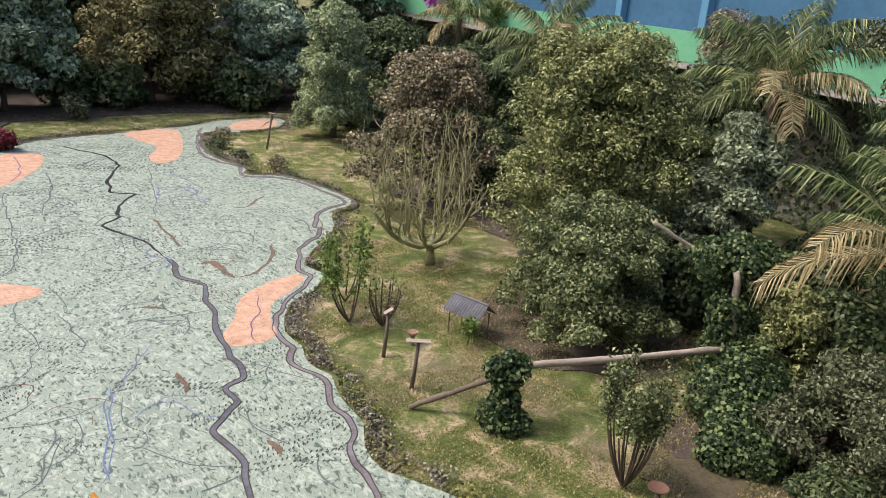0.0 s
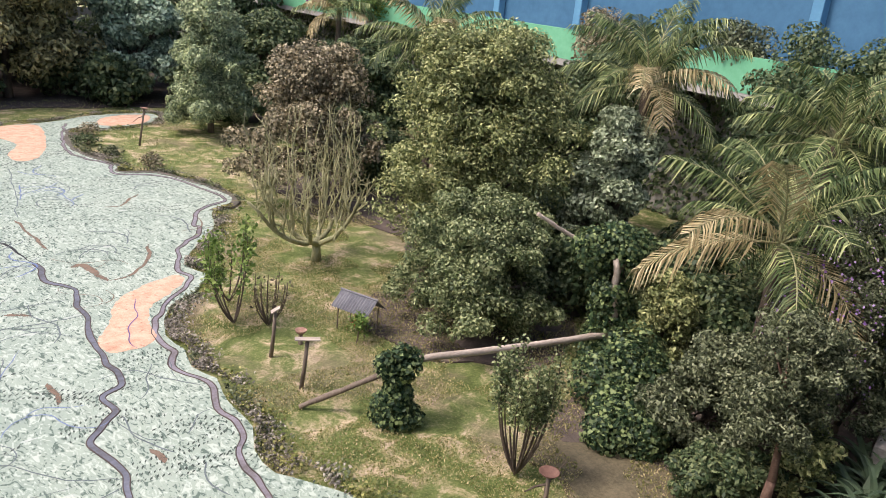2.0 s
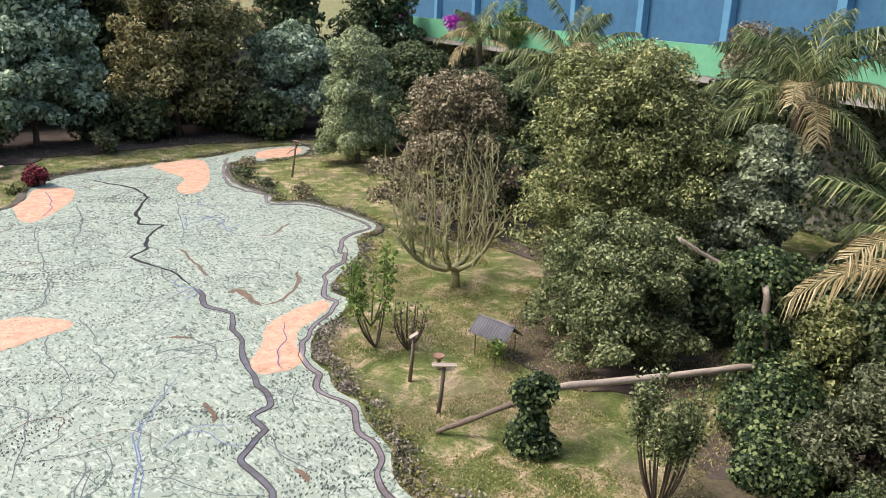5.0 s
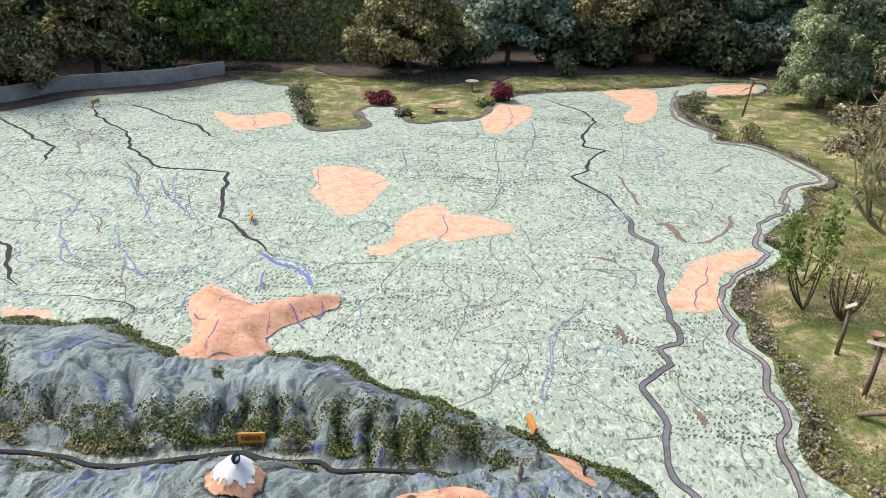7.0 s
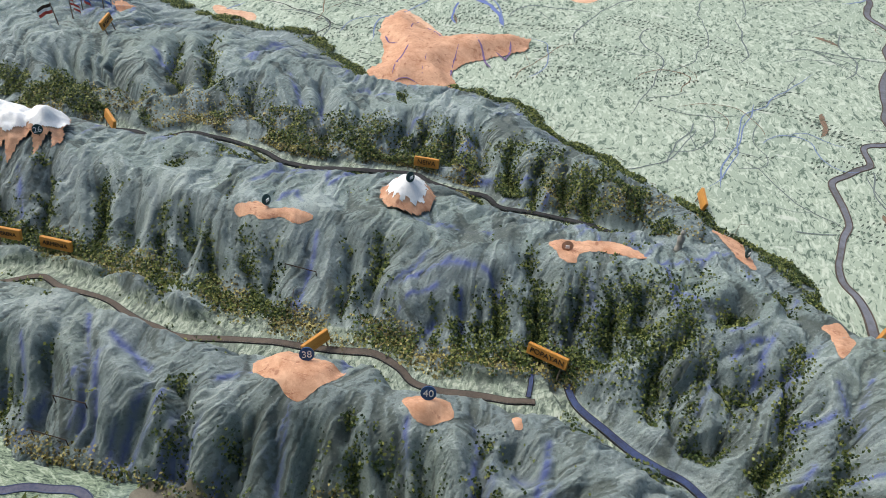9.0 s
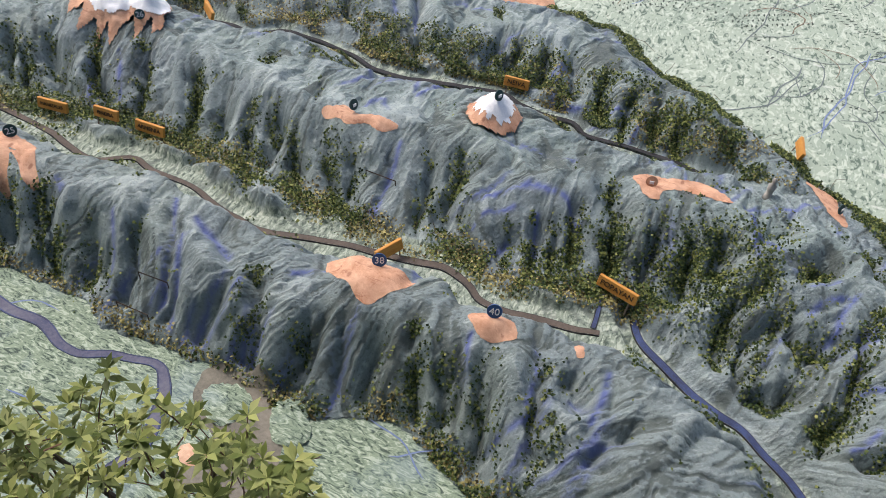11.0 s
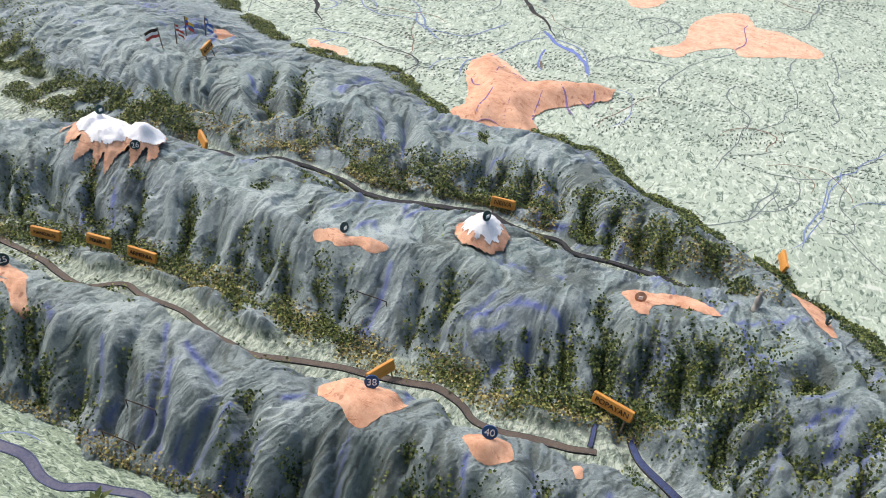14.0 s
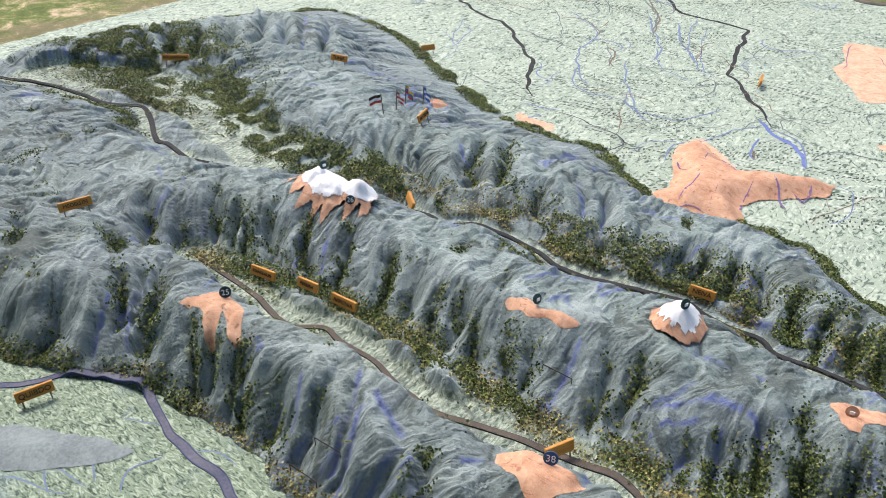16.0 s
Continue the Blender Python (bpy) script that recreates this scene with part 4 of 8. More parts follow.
def paint_fields():
    """Brush marks down the slopes, paler on ribs and darker in hollows, and blue rills traced down them."""
    rng = np.random.default_rng(71)
    FALL[:] = np.gradient(blurred(np.maximum(Z, 0), 0.08), GS)
    wide = np.gradient(blurred(np.maximum(Z, 0), 0.2), GS)
    turn = 1.5 * (vnoise(XX * 0.8, YY * 0.8, 41) - 0.5) + 0.9 * (vnoise(XX * 2.1, YY * 2.1, 42) - 0.5)
    dx, dy = wide[1] * np.cos(turn) - wide[0] * np.sin(turn), wide[1] * np.sin(turn) + wide[0] * np.cos(turn)
    n = np.hypot(dx, dy) + 1e-4
    dx, dy = dx / n, dy / n
    ribs = drawn_out(blurred(rng.normal(size=Z.shape), 0.085), dx, dy, 34)
    # Ribs count too, so the colour pales on ridges and shades the hollows.
    brush = 0.75 * drawn_out(rng.normal(size=Z.shape), dx, dy, 24) + 0.5 * drawn_out(blurred(rng.normal(size=Z.shape), 0.04), dx, dy, 30) + 0.35 * ribs
    brush = np.clip(0.5 + 0.2 * brush, 0, 1)
    blue = np.zeros(Z.shape)
    x, y = rng.uniform(GX0 + 0.5, GX1 - 0.5, 5200), rng.uniform(GY0 + 0.5, GY1 - 0.5, 5200)
    a, b = ((x - GX0) / GS).astype(int), ((y - GY0) / GS).astype(int)
    ok = (Z[b, a] > 0.4) & (NEAR[b, a] > 0.1) & (NEAR[b, a] < 0.9) & (FOLD[b, a] < 0.85) & (vnoise(x * 0.8, y * 0.8, 62) > 0.4)
    x, y = x[ok][:430], y[ok][:430]
    P = trace_down(x, y, 34, 0.03, wide, rng.choice([-1, 1], len(x)) * rng.uniform(0.1, 0.6, len(x)))
    P = P + 0.015 * rng.normal(size=(len(x), 1, 2))
    a, b = np.clip(((P[..., 0] - GX0) / GS).astype(int), 0, len(gx) - 1), np.clip(((P[..., 1] - GY0) / GS).astype(int), 0, len(gy) - 1)
    blue[b, a] = (np.sin(np.linspace(0.15, 3.0, P.shape[1]))[None] * rng.uniform(0.5, 1.0, len(x))[:, None]) * np.ones(a.shape)
    blue = np.clip(blurred(blue, 0.022) * 2.4, 0, 0.8)
    for pts in BLUE_LINES + [pts for kind, pts in GULLIES if kind == "blue"]:
        line = np.array(smooth_line([(*p, 0.0) for p in pts], 0.1))
        lo, hi = line.min(0) - 0.4, line.max(0) + 0.4
        s = np.s_[max(0, int((lo[1] - GY0) / GS)) : int((hi[1] - GY0) / GS) + 1, max(0, int((lo[0] - GX0) / GS)) : int((hi[0] - GX0) / GS) + 1]
        wob = 0.12 * (vnoise(XX[s] * 3, YY[s] * 3, 43) - 0.5)
        d, arc, _ = near_line(XX[s] + wob, YY[s] - wob, line)
        half = 0.022 + 0.035 * vnoise(arc * 2.5, 0 * arc + len(pts), 44)
        blue[s] = np.maximum(blue[s], np.exp(-((d / half) ** 2)))
    flat = np.clip(1.2 - np.hypot(*wide) * 1.8, 0, 1) * np.clip((Z - 0.5) * 3, 0, 1) * np.clip((YY - 7.8) * 1.2, 0, 1)
    return brush, blue, flat, ribs


BRUSH, BLUE, TOPS, RIBS = paint_fields()
Z = Z + (0.035 * (BRUSH - 0.5) + 0.011 * np.clip(RIBS, -2, 2)) * np.clip(Z * 4 - 1.4, 0, 1)


def build_relief():
    ny, nx = Z.shape
    v = np.stack([XX, YY, Z], -1).reshape(-1, 3)
    idx = np.arange(nx * ny).reshape(ny, nx)
    q = np.stack([idx[:-1, :-1], idx[:-1, 1:], idx[1:, 1:], idx[1:, :-1]], -1).reshape(-1, 4)
    keep = Z.reshape(-1)[q].max(1) > -0.1
    q = q[keep]
    used, inv = np.unique(q, return_inverse=True)
    me = array_mesh("mountains", v[used], inv.reshape(-1, 4))
    d1 = near_line(XX, YY, raised(VALLEY_C, 0))[0]
    d2 = near_line(XX, YY, raised(VALLEY_WIDE, 0))[0]
    d3 = near_line(XX, YY, raised(VALLEY_E, 0))[0]
    d4 = near_line(XX, YY, raised(VALLEY_S, 0))[0]
    wob = 0.3 * (vnoise(XX * 1.5, YY * 1.5, 51) - 0.5) + 0.14 * (vnoise(XX * 7, YY * 7, 52) - 0.5)
    val = np.maximum.reduce([np.clip((0.5 - d1 + wob) * 18, 0, 1), np.clip((1.0 - d2 + wob) * 14, 0, 1), np.clip((0.2 - d3 + wob) * 18, 0, 1), np.clip((0.17 - d4 + wob) * 18, 0, 1)])
    val *= np.clip((0.55 - Z) * 14, 0, 1)
    for name, a in (("valley", val), ("brush", BRUSH), ("blue", BLUE), ("top", TOPS)):
        at = me.attributes.new(name, "FLOAT", "POINT")
        at.data.foreach_set("value", np.ascontiguousarray(a.reshape(-1)[used], dtype=np.float32))
    me.shade_smooth()
    part("mountains", me, M_RELIEF, relief_map, "slate blue mountain ranges with folded slopes")


build_relief()


def stroke_mesh(name, P, width, lift):
    """Thin painted strokes through rows of places, tapered at both ends."""
    n, m, _ = P.shape
    d = np.gradient(P, axis=1)
    d = unit(d)
    side = np.stack([-d[..., 1], d[..., 0]], -1)
    w = (np.sin(np.pi * np.linspace(0.08, 0.92, m)) ** 0.5)[None, :] * np.asarray(width)[:, None] * 0.5
    both = [P + side * w[..., None] * k for k in (-1, 1)]
    v = np.stack([np.concatenate([q, (ground_z(q[..., 0], q[..., 1]) + lift)[..., None]], -1) for q in both], 2)
    idx = np.arange(n * m * 2).reshape(n, m, 2)
    q = np.stack([idx[:, :-1, 0], idx[:, :-1, 1], idx[:, 1:, 1], idx[:, 1:, 0]], -1).reshape(-1, 4)
    good = np.hypot(*np.moveaxis(np.diff(P, axis=1), -1, 0)).reshape(-1) > 0.01
    me = array_mesh(name, v.reshape(-1, 3), q[good])
    me.attributes.new("across", "FLOAT", "POINT").data.foreach_set("value", np.tile(np.array([-1.0, 1.0], np.float32), n * m))
    return me



EDGE = [(-24.6, 22.0), (-21.5, 27.3), (-23.5, 33.0), (-20.5, 36.0), (-18.0, 39.3), (-12.0, 43.4), (-9.7, 42.5), (-8.0, 41.6), (-7.0, 37.3), (-5.9, 33.6), (-4.6, 33.5), (-3.5, 34.2), (-4.2, 36.6), (-3.8, 37.8), (-2.4, 37.7), (-1.6, 35.0), (0.0, 35.3), (1.5, 36.2), (2.5, 39.6), (4.1, 41.3), (6.2, 42.0), (8.4, 42.6), (12.0, 43.7), (14.5, 45.0), (17.7, 45.0), (16.4, 42.3), (13.5, 41.5), (12.1, 41.3), (11.1, 37.3), (11.8, 34.1), (11.5, 33.0), (12.9, 32.4), (13.6, 30.7), (14.1, 28.8), (13.9, 27.4), (12.6, 26.6)]
EDGE_2 = [(11.7, 24.7), (10.1, 22.9), (9.4, 21.8), (9.7, 21.0), (8.9, 19.9), (7.7, 18.9), (7.1, 17.6), (7.25, 16.8), (6.95, 15.8), (7.25, 15.1), (7.0, 14.1), (6.95, 12.9), (6.55, 12.1), (6.55, 11.3), (7.0, 10.7), (7.3, 9.9), (7.4, 9.2), (7.6, 6.0), (7.4, 0.5), (-25.0, 0.5), (-26.0, 10.0)]


def outline_prism(name, pts, z0, z1, material, parent, label=""):
    """A flat slab with the outline of the points."""
    bm = bmesh.new()
    f = bm.faces.new([bm.verts.new((x, y, z1)) for x, y in pts])
    if f.normal.z < 0:
        f.normal_flip()
    r = bmesh.ops.extrude_face_region(bm, geom=[f])
    for q in r["geom"]:
        if isinstance(q, bmesh.types.BMVert):
            q.co.z = z0
    bmesh.ops.triangulate(bm, faces=[q for q in bm.faces if len(q.verts) > 4])
    bmesh.ops.recalc_face_normals(bm, faces=bm.faces[:])
    return part(name, Shape().take(bm), material, parent, label)


def map_plain():
    pts = smooth_line(EDGE + EDGE_2, 0.3, closed=True)
    n = (vnoise(pts[:, 0] * 1.5, pts[:, 1] * 1.5, 7) - 0.5) * 0.2
    pts = pts + n[:, None]
    outline_prism("plain", pts, -0.25, 0.0, M_PLAIN, relief_map, "pale green painted plain with brush dabs")


map_plain()
outline_prism("coast_plain", smooth_line([(-17, 0.7), (-17, 4.0), (-9, 5.0), (-5, 5.0), (-1, 5.0), (1.5, 4.2), (2.6, 3.2), (2.8, 0.7)], 0.4, closed=True), -0.1, 0.003, M_COAST_PLAIN, relief_map, "greener coastal plain in swirling brush dabs")


def ribbon(name, line, width, material, parent, lift=0.006, step=0.09, bank=None, taper=True, seed=1, label="", kinked=False):
    """A channel strip lying on the map, with raised dark banks where given."""
    c = smooth_line(line, step)
    if kinked:
        k = np.array(line, float)
        far = np.r_[0, np.cumsum(np.hypot(*np.diff(k, axis=0).T))]
        u = np.arange(0, far[-1], step)
        c = np.column_stack([np.interp(u, far, k[:, 0]), np.interp(u, far, k[:, 1])])
        c = c + 0.22 * (np.stack([vnoise(c[:, 0] * 1.7, c[:, 1] * 1.7, seed + 5), vnoise(c[:, 0] * 1.7, c[:, 1] * 1.7, seed + 6)], 1) - 0.5)
    else:
        c = c + 0.16 * (np.stack([vnoise(c[:, 0] * 1.9, c[:, 1] * 1.9, seed + 5), vnoise(c[:, 0] * 1.9, c[:, 1] * 1.9, seed + 6)], 1) - 0.5) * (0.3 if line is VALLEY_E or line is VALLEY_C or line is VALLEY_S else 1.0)
    c = c + 0.05 * np.stack([vnoise(c[:, 0] * 3, c[:, 1] * 3, seed), vnoise(c[:, 0] * 3, c[:, 1] * 3, seed + 1)], 1)
    d = unit(np.gradient(c, axis=0))
    nrm = np.stack([-d[:, 1], d[:, 0]], 1)
    t = np.linspace(0, 1, len(c))
    w = width * (0.75 + 0.5 * vnoise(t * len(c) * step * 1.3, 0 * t, seed + 2))
    if taper:
        w = w * np.clip(np.minimum(t, 1 - t) * 12, 0.25, 1)
    sides = [c + nrm * (w * k)[:, None] for k in (-0.5, 0.0, 0.5)]
    z = np.max([ground_z(p[:, 0], p[:, 1]) for p in sides], axis=0) + lift
    v = np.concatenate([np.column_stack([p, z]) for p in sides])
    n = len(c)
    i = np.arange(n - 1)
    q = np.concatenate([np.stack([i + k * n, i + 1 + k * n, i + 1 + (k + 1) * n, i + (k + 1) * n], 1)[:, ::-1] for k in (0, 1)])
    me = array_mesh(name, v, q)
    me.attributes.new("across", "FLOAT", "POINT").data.foreach_set("value", np.repeat(np.array([-1.0, 0.0, 1.0], np.float32), n))
    ob = part(name, me, material, parent, label)
    if bank is not None:
        sh = Shape()
        for k in (-1, 1):
            prof = [(0.42, 0.0), (0.5, 0.012), (0.5 + bank[1] / width * 0.5, 0.012), (0.5 + bank[1] / width, -0.03)]
            rows = [np.column_stack([c + nrm * (w * k * a)[:, None], z - lift + b + 0.004]) for a, b in prof]
            vv = np.concatenate(rows)
            ff = [(a + j * n, a + 1 + j * n, a + 1 + (j + 1) * n, a + (j + 1) * n) for j in range(3) for a in range(n - 1)]
            sh.add(vv, ff if k < 0 else [x[::-1] for x in ff])
        part("bank", sh, bank[0], ob, "dark edge of the channel")
    return ob


ribbon("river_channel", RIVER_E[:13], 0.12, M_BANK_SHADE, relief_map, kinked=True, seed=2)
ribbon("river_channel", RIVER_E[12:], 0.12, M_WATER, relief_map, lift=0.009, bank=(M_BROWN_BED, 0.03), taper=False, seed=3)
ribbon("river_channel", RIVER_EDGE, 0.115, M_MUD, relief_map, bank=(M_BROWN_BED, 0.03), taper=False, seed=4)
ribbon("river_channel", RIVER_FAR, 0.13, M_BANK_SHADE, relief_map, kinked=True, seed=5)
ribbon("river_channel", RIVER_MID, 0.125, M_BANK_SHADE, relief_map, kinked=True, seed=6)
ribbon("river_channel", RIVER_W, 0.125, M_BANK_SHADE, relief_map, kinked=True, seed=7)
ribbon("river_channel", RIVER_WW, 0.125, M_BANK_SHADE, relief_map, kinked=True, seed=8)
# Flat black strip: the deep channel's shadow is put into its colour.
ribbon("river_channel", VALLEY_E, 0.095, M_BANK_SHADE, relief_map, lift=0.035, bank=(M_BANK_SHADE, 0.02), taper=False, seed=9)
ribbon("river_channel", VALLEY_C, 0.09, M_BROWN_BED, relief_map, lift=0.02, bank=(M_BANK_SHADE, 0.02), taper=False, seed=10)
ribbon("river_channel", VALLEY_S, 0.085, M_BLUE_WATER, relief_map, lift=0.02, bank=(M_BANK_SHADE, 0.02), taper=False, seed=11)
ribbon("river_channel", [(-0.46, 7.42), (-0.43, 7.1), (-0.38, 6.76)], 0.05, M_BLUE_WATER, relief_map, lift=0.02, bank=(M_BANK_SHADE, 0.015), taper=False, seed=13)
ribbon("river_channel", RIVER_COAST, 0.115, M_COAST, relief_map, lift=0.012, bank=(M_BLUE_WATER, 0.03), taper=False, seed=12)


BARE = []


def patch(name, pts, material, lift=0.02, mound=0.0, label="", grain=0.07):
    """A painted patch that lies on the surface with an uneven outline."""
    from mathutils.geometry import delaunay_2d_cdt

    BARE.append([(float(x), float(y)) for x, y in pts])
    b = smooth_line(pts, grain, closed=True)
    b = b + (np.stack([vnoise(b[:, 0] * 6, b[:, 1] * 6, 71), vnoise(b[:, 0] * 6, b[:, 1] * 6, 72)], 1) - 0.5) * min(grain * 2.0, 0.09)
    lo, hi = b.min(0), b.max(0)
    g = grain * 1.3
    inner = [(x, y) for x in np.arange(lo[0], hi[0], g) for y in np.arange(lo[1], hi[1], g)]
    if len(inner) > 5000:
        inner = inner[:: len(inner) // 5000 + 1]
    n = len(b)
    vs, _, fs, _, _, _ = delaunay_2d_cdt([Vector(p) for p in b] + [Vector(p) for p in inner], [(i, (i + 1) % n) for i in range(n)], [], 1, 1e-4)
    xy = np.array([tuple(p) for p in vs])
    up, edge = mound_z(xy[:, 0], xy[:, 1], b, mound)
    z = ground_z(xy[:, 0], xy[:, 1]) + up
    if mound > 0.1:
        MOUNDS.append((b, mound))
    z = z + 0.004 + lift * np.clip(edge / 0.06, 0, 1)
    sh = Shape().add(np.column_stack([xy, z]), [tuple(f) for f in fs])
    return part(name, sh, material, relief_map, label, smooth=True)


def plateau(pts):
    patch("plateau_patch", pts, M_ORANGE, 0.006, 0.015, "orange painted plateau on the plain", 0.12)


def summit(pts):
    patch("summit_patch", pts, M_ORANGE_DARK, 0.012, 0.02, "orange painted summit on the slate mountains", 0.045)


plateau([(5.6, 17.9), (6.2, 18.9), (6.9, 20.2), (8.0, 20.9), (8.9, 21.2), (8.9, 20.7), (8.1, 19.9), (7.4, 19.3), (7.0, 18.4), (6.9, 17.7), (6.6, 17.3), (6.1, 17.2), (5.7, 17.3)])
plateau([(-4.8, 27.9), (-3.9, 28.2), (-3.0, 27.9), (-2.0, 26.6), (-2.3, 24.9), (-2.6, 23.6), (-3.2, 23.2), (-3.6, 23.9), (-4.5, 25.3), (-4.4, 26.2)])
plateau([(-2.2, 20.5), (-1.5, 21.3), (-1.4, 22.9), (-0.8, 24.0), (-0.1, 24.3), (0.3, 23.5), (1.1, 23.4), (2.1, 22.6), (2.0, 22.1), (1.1, 21.7), (0.1, 21.2), (-0.2, 21.6), (-1.1, 20.9), (-1.5, 20.2)])
plateau([(-6.1, 17.1), (-5.9, 18.1), (-5.4, 17.9), (-4.7, 17.3), (-4.5, 16.8), (-5.3, 16.4), (-5.8, 16.5)])
plateau([(-10.7, 36.1), (-9.2, 35.4), (-7.6, 36.3), (-6.9, 34.9), (-7.1, 34.1), (-8.6, 33.0), (-9.5, 33.7)])
plateau([(2.1, 37.0), (2.7, 38.8), (4.0, 38.5), (3.9, 36.6), (2.8, 34.2), (1.8, 33.4), (1.6, 36.2)])
plateau([(8.4, 42.3), (10.9, 42.9), (10.5, 39.5), (9.4, 36.4), (8.4, 35.7), (8.3, 37.0), (9.1, 38.8), (8.6, 40.6)])
plateau([(14.4, 43.9), (15.9, 44.8), (17.2, 44.5), (16.4, 42.7), (14.8, 42.1), (13.9, 42.4)])
plateau([(-10.1, 16.3), (-10.3, 16.7), (-9.8, 16.6), (-9.2, 16.6), (-9.1, 16.2)])
plateau([(-23.2, 34.2), (-22.4, 34.4), (-21.1, 32.4), (-21.4, 31.7), (-22.3, 32.5)])
patch("plateau_patch", [(-5.64, 14.73), (-5.48, 15.35), (-5.61, 15.93), (-5.89, 16.55), (-6.1, 17.33), (-5.9, 18.0), (-5.51, 17.77), (-4.61, 17.11), (-4.12, 17.25), (-3.49, 17.57), (-2.6, 17.68), (-2.47, 17.45), (-2.52, 17.04), (-3.1, 16.46), (-3.69, 15.92), (-3.81, 15.32), (-3.66, 14.96), (-3.71, 14.64), (-4.2, 14.57), (-4.85, 14.29), (-5.22, 14.49)], M_ORANGE_DARK, 0.03, 0.26, "raised orange painted tableland")
summit([(1.9, 11.5), (2.3, 11.5), (2.5, 11.2), (2.6, 10.5), (2.5, 10.4), (2.2, 10.8)])
summit([(-0.6, 9.0), (-0.4, 9.2), (0.0, 9.4), (0.4, 9.5), (0.8, 9.3), (0.7, 9.2), (0.2, 9.2), (-0.1, 9.0), (-0.2, 8.7), (-0.4, 8.7)])
summit([(-5.3, 8.26), (-5.15, 8.43), (-4.95, 8.42), (-4.75, 8.38), (-4.3, 8.52), (-4.15, 8.45), (-4.3, 8.26), (-4.55, 8.29), (-4.8, 8.17), (-5.05, 8.18)])
summit([(-3.8, 5.7), (-3.7, 6.0), (-3.4, 6.1), (-3.0, 6.0), (-2.6, 5.9), (-2.8, 5.5), (-3.0, 5.3), (-3.3, 5.4), (-3.6, 5.5)])
summit([(-1.8, 5.7), (-1.5, 5.75), (-1.25, 5.8), (-1.2, 5.6), (-1.5, 5.4), (-1.7, 5.5)])
summit([(-0.5, 5.9), (-0.4, 5.9), (-0.32, 5.7), (-0.42, 5.7)])
summit([(3.25, 8.65), (3.45, 8.72), (3.65, 8.5), (3.45, 8.1), (3.35, 8.3)])
summit([(-9.4, 5.2), (-9.3, 5.45), (-9.1, 5.7), (-8.8, 5.8), (-8.4, 5.6), (-8.1, 5.3), (-8.2, 5.15), (-8.7, 5.5), (-8.5, 5.1), (-8.6, 5.0), (-9.0, 5.3)])
summit([(-11.9, 14.9), (-11.6, 15.1), (-11.2, 14.9), (-11.1, 14.6), (-11.5, 14.6)])

# ---- painted streams on the plain ----


def stream(line, width, material, seed):
    ribbon("stream", line, width * (0.8 if width > 0.15 else 0.55), material, relief_map, lift=0.03 if material is M_VIOLET else 0.005 + 0.0012 * (seed % 6), step=0.12, seed=200 + seed)


def fine_streams(name, n, material, label, seed, lift):
    """Thin meandering painted tributaries with side branches over the plain."""
    rng = np.random.default_rng(seed)
    x, y = rng.uniform(-19, 11, n * 8), rng.uniform(11, 40, n * 8)
    ok = within(x, y, [(float(a), float(b)) for a, b in EDGE + EDGE_2]) & (base_z(x, y) <= 0)
    x, y = x[ok][:n], y[ok][:n]
    head = rng.normal(size=len(x)) * 0.7 + 1.1
    m = 30
    rows = [np.stack([x, y], -1)]
    for i in range(m - 1):
        p = rows[-1]
        head = head + (vnoise(p[:, 0] * 1.4 + 9, p[:, 1] * 1.4, seed) - 0.5) * 0.5 + rng.normal(size=len(x)) * 0.12
        rows.append(p + np.stack([np.cos(head), np.sin(head)], -1) * (0.05 + 0.075 * rng.random(len(x)))[:, None])
    P = np.stack(rows, 1)
    keep = within(P[:, -1, 0], P[:, -1, 1], [(float(a), float(b)) for a, b in EDGE + EDGE_2]) & (base_z(P[..., 0], P[..., 1]).max(1) <= 0)
    for ring in BARE:
        keep &= ~within(P[..., 0], P[..., 1], ring).any(1)
    P = P[keep]
    side = P[:, 8:22:1]
    turn = rng.choice([-0.8, 0.8], len(side))
    c, s = np.cos(turn)[:, None], np.sin(turn)[:, None]
    off = side - side[:, :1]
    branch = side[:, :1] + np.stack([c * off[..., 0] - s * off[..., 1], s * off[..., 0] + c * off[..., 1]], -1)
    for Q, w in ((P, 0.036), (branch, 0.026)):
        far = np.clip(Q[:, 0, 1] / 18, 0.7, 1.6)
        ob = part(name, stroke_mesh(name, Q, w * far * rng.uniform(0.7, 1.4, len(Q)), lift), material, relief_map, label)
        ob["kind"] = "stuff"


fine_streams("fine_stream", 85, M_GREY_LINE, "thin grey painted tributaries", 501, 0.008)
fine_streams("fine_stream", 24, M_BLUE_LINE, "thin grey blue painted tributaries", 502, 0.0095)
fine_streams("fine_stream", 35, M_BROWN_LINE, "thin brown painted tributaries", 503, 0.011)
stream([(6.34, 27.91), (6.29, 26.64), (6.38, 25.19), (6.45, 24.65)], 0.161, M_BROWN_LINE, 0)
stream([(6.47, 23.0), (6.88, 23.02), (7.03, 22.25), (7.08, 21.52)], 0.345, M_BROWN_LINE, 1)
stream([(7.08, 21.52), (7.61, 21.63), (8.25, 22.1), (8.8, 23.04), (9.18, 24.04)], 0.161, M_BROWN_LINE, 2)
stream([(9.29, 28.39), (9.96, 28.3), (10.86, 29.48)], 0.161, M_BROWN_LINE, 3)
stream([(7.75, 34.89), (7.48, 32.99), (6.86, 30.07), (6.34, 27.91)], 0.069, M_GREY_LINE, 4)
stream([(4.0, 18.34), (2.92, 16.38), (2.47, 15.76), (2.32, 14.56), (2.23, 13.91), (1.81, 12.84)], 0.05, M_BLUE_LINE, 5)
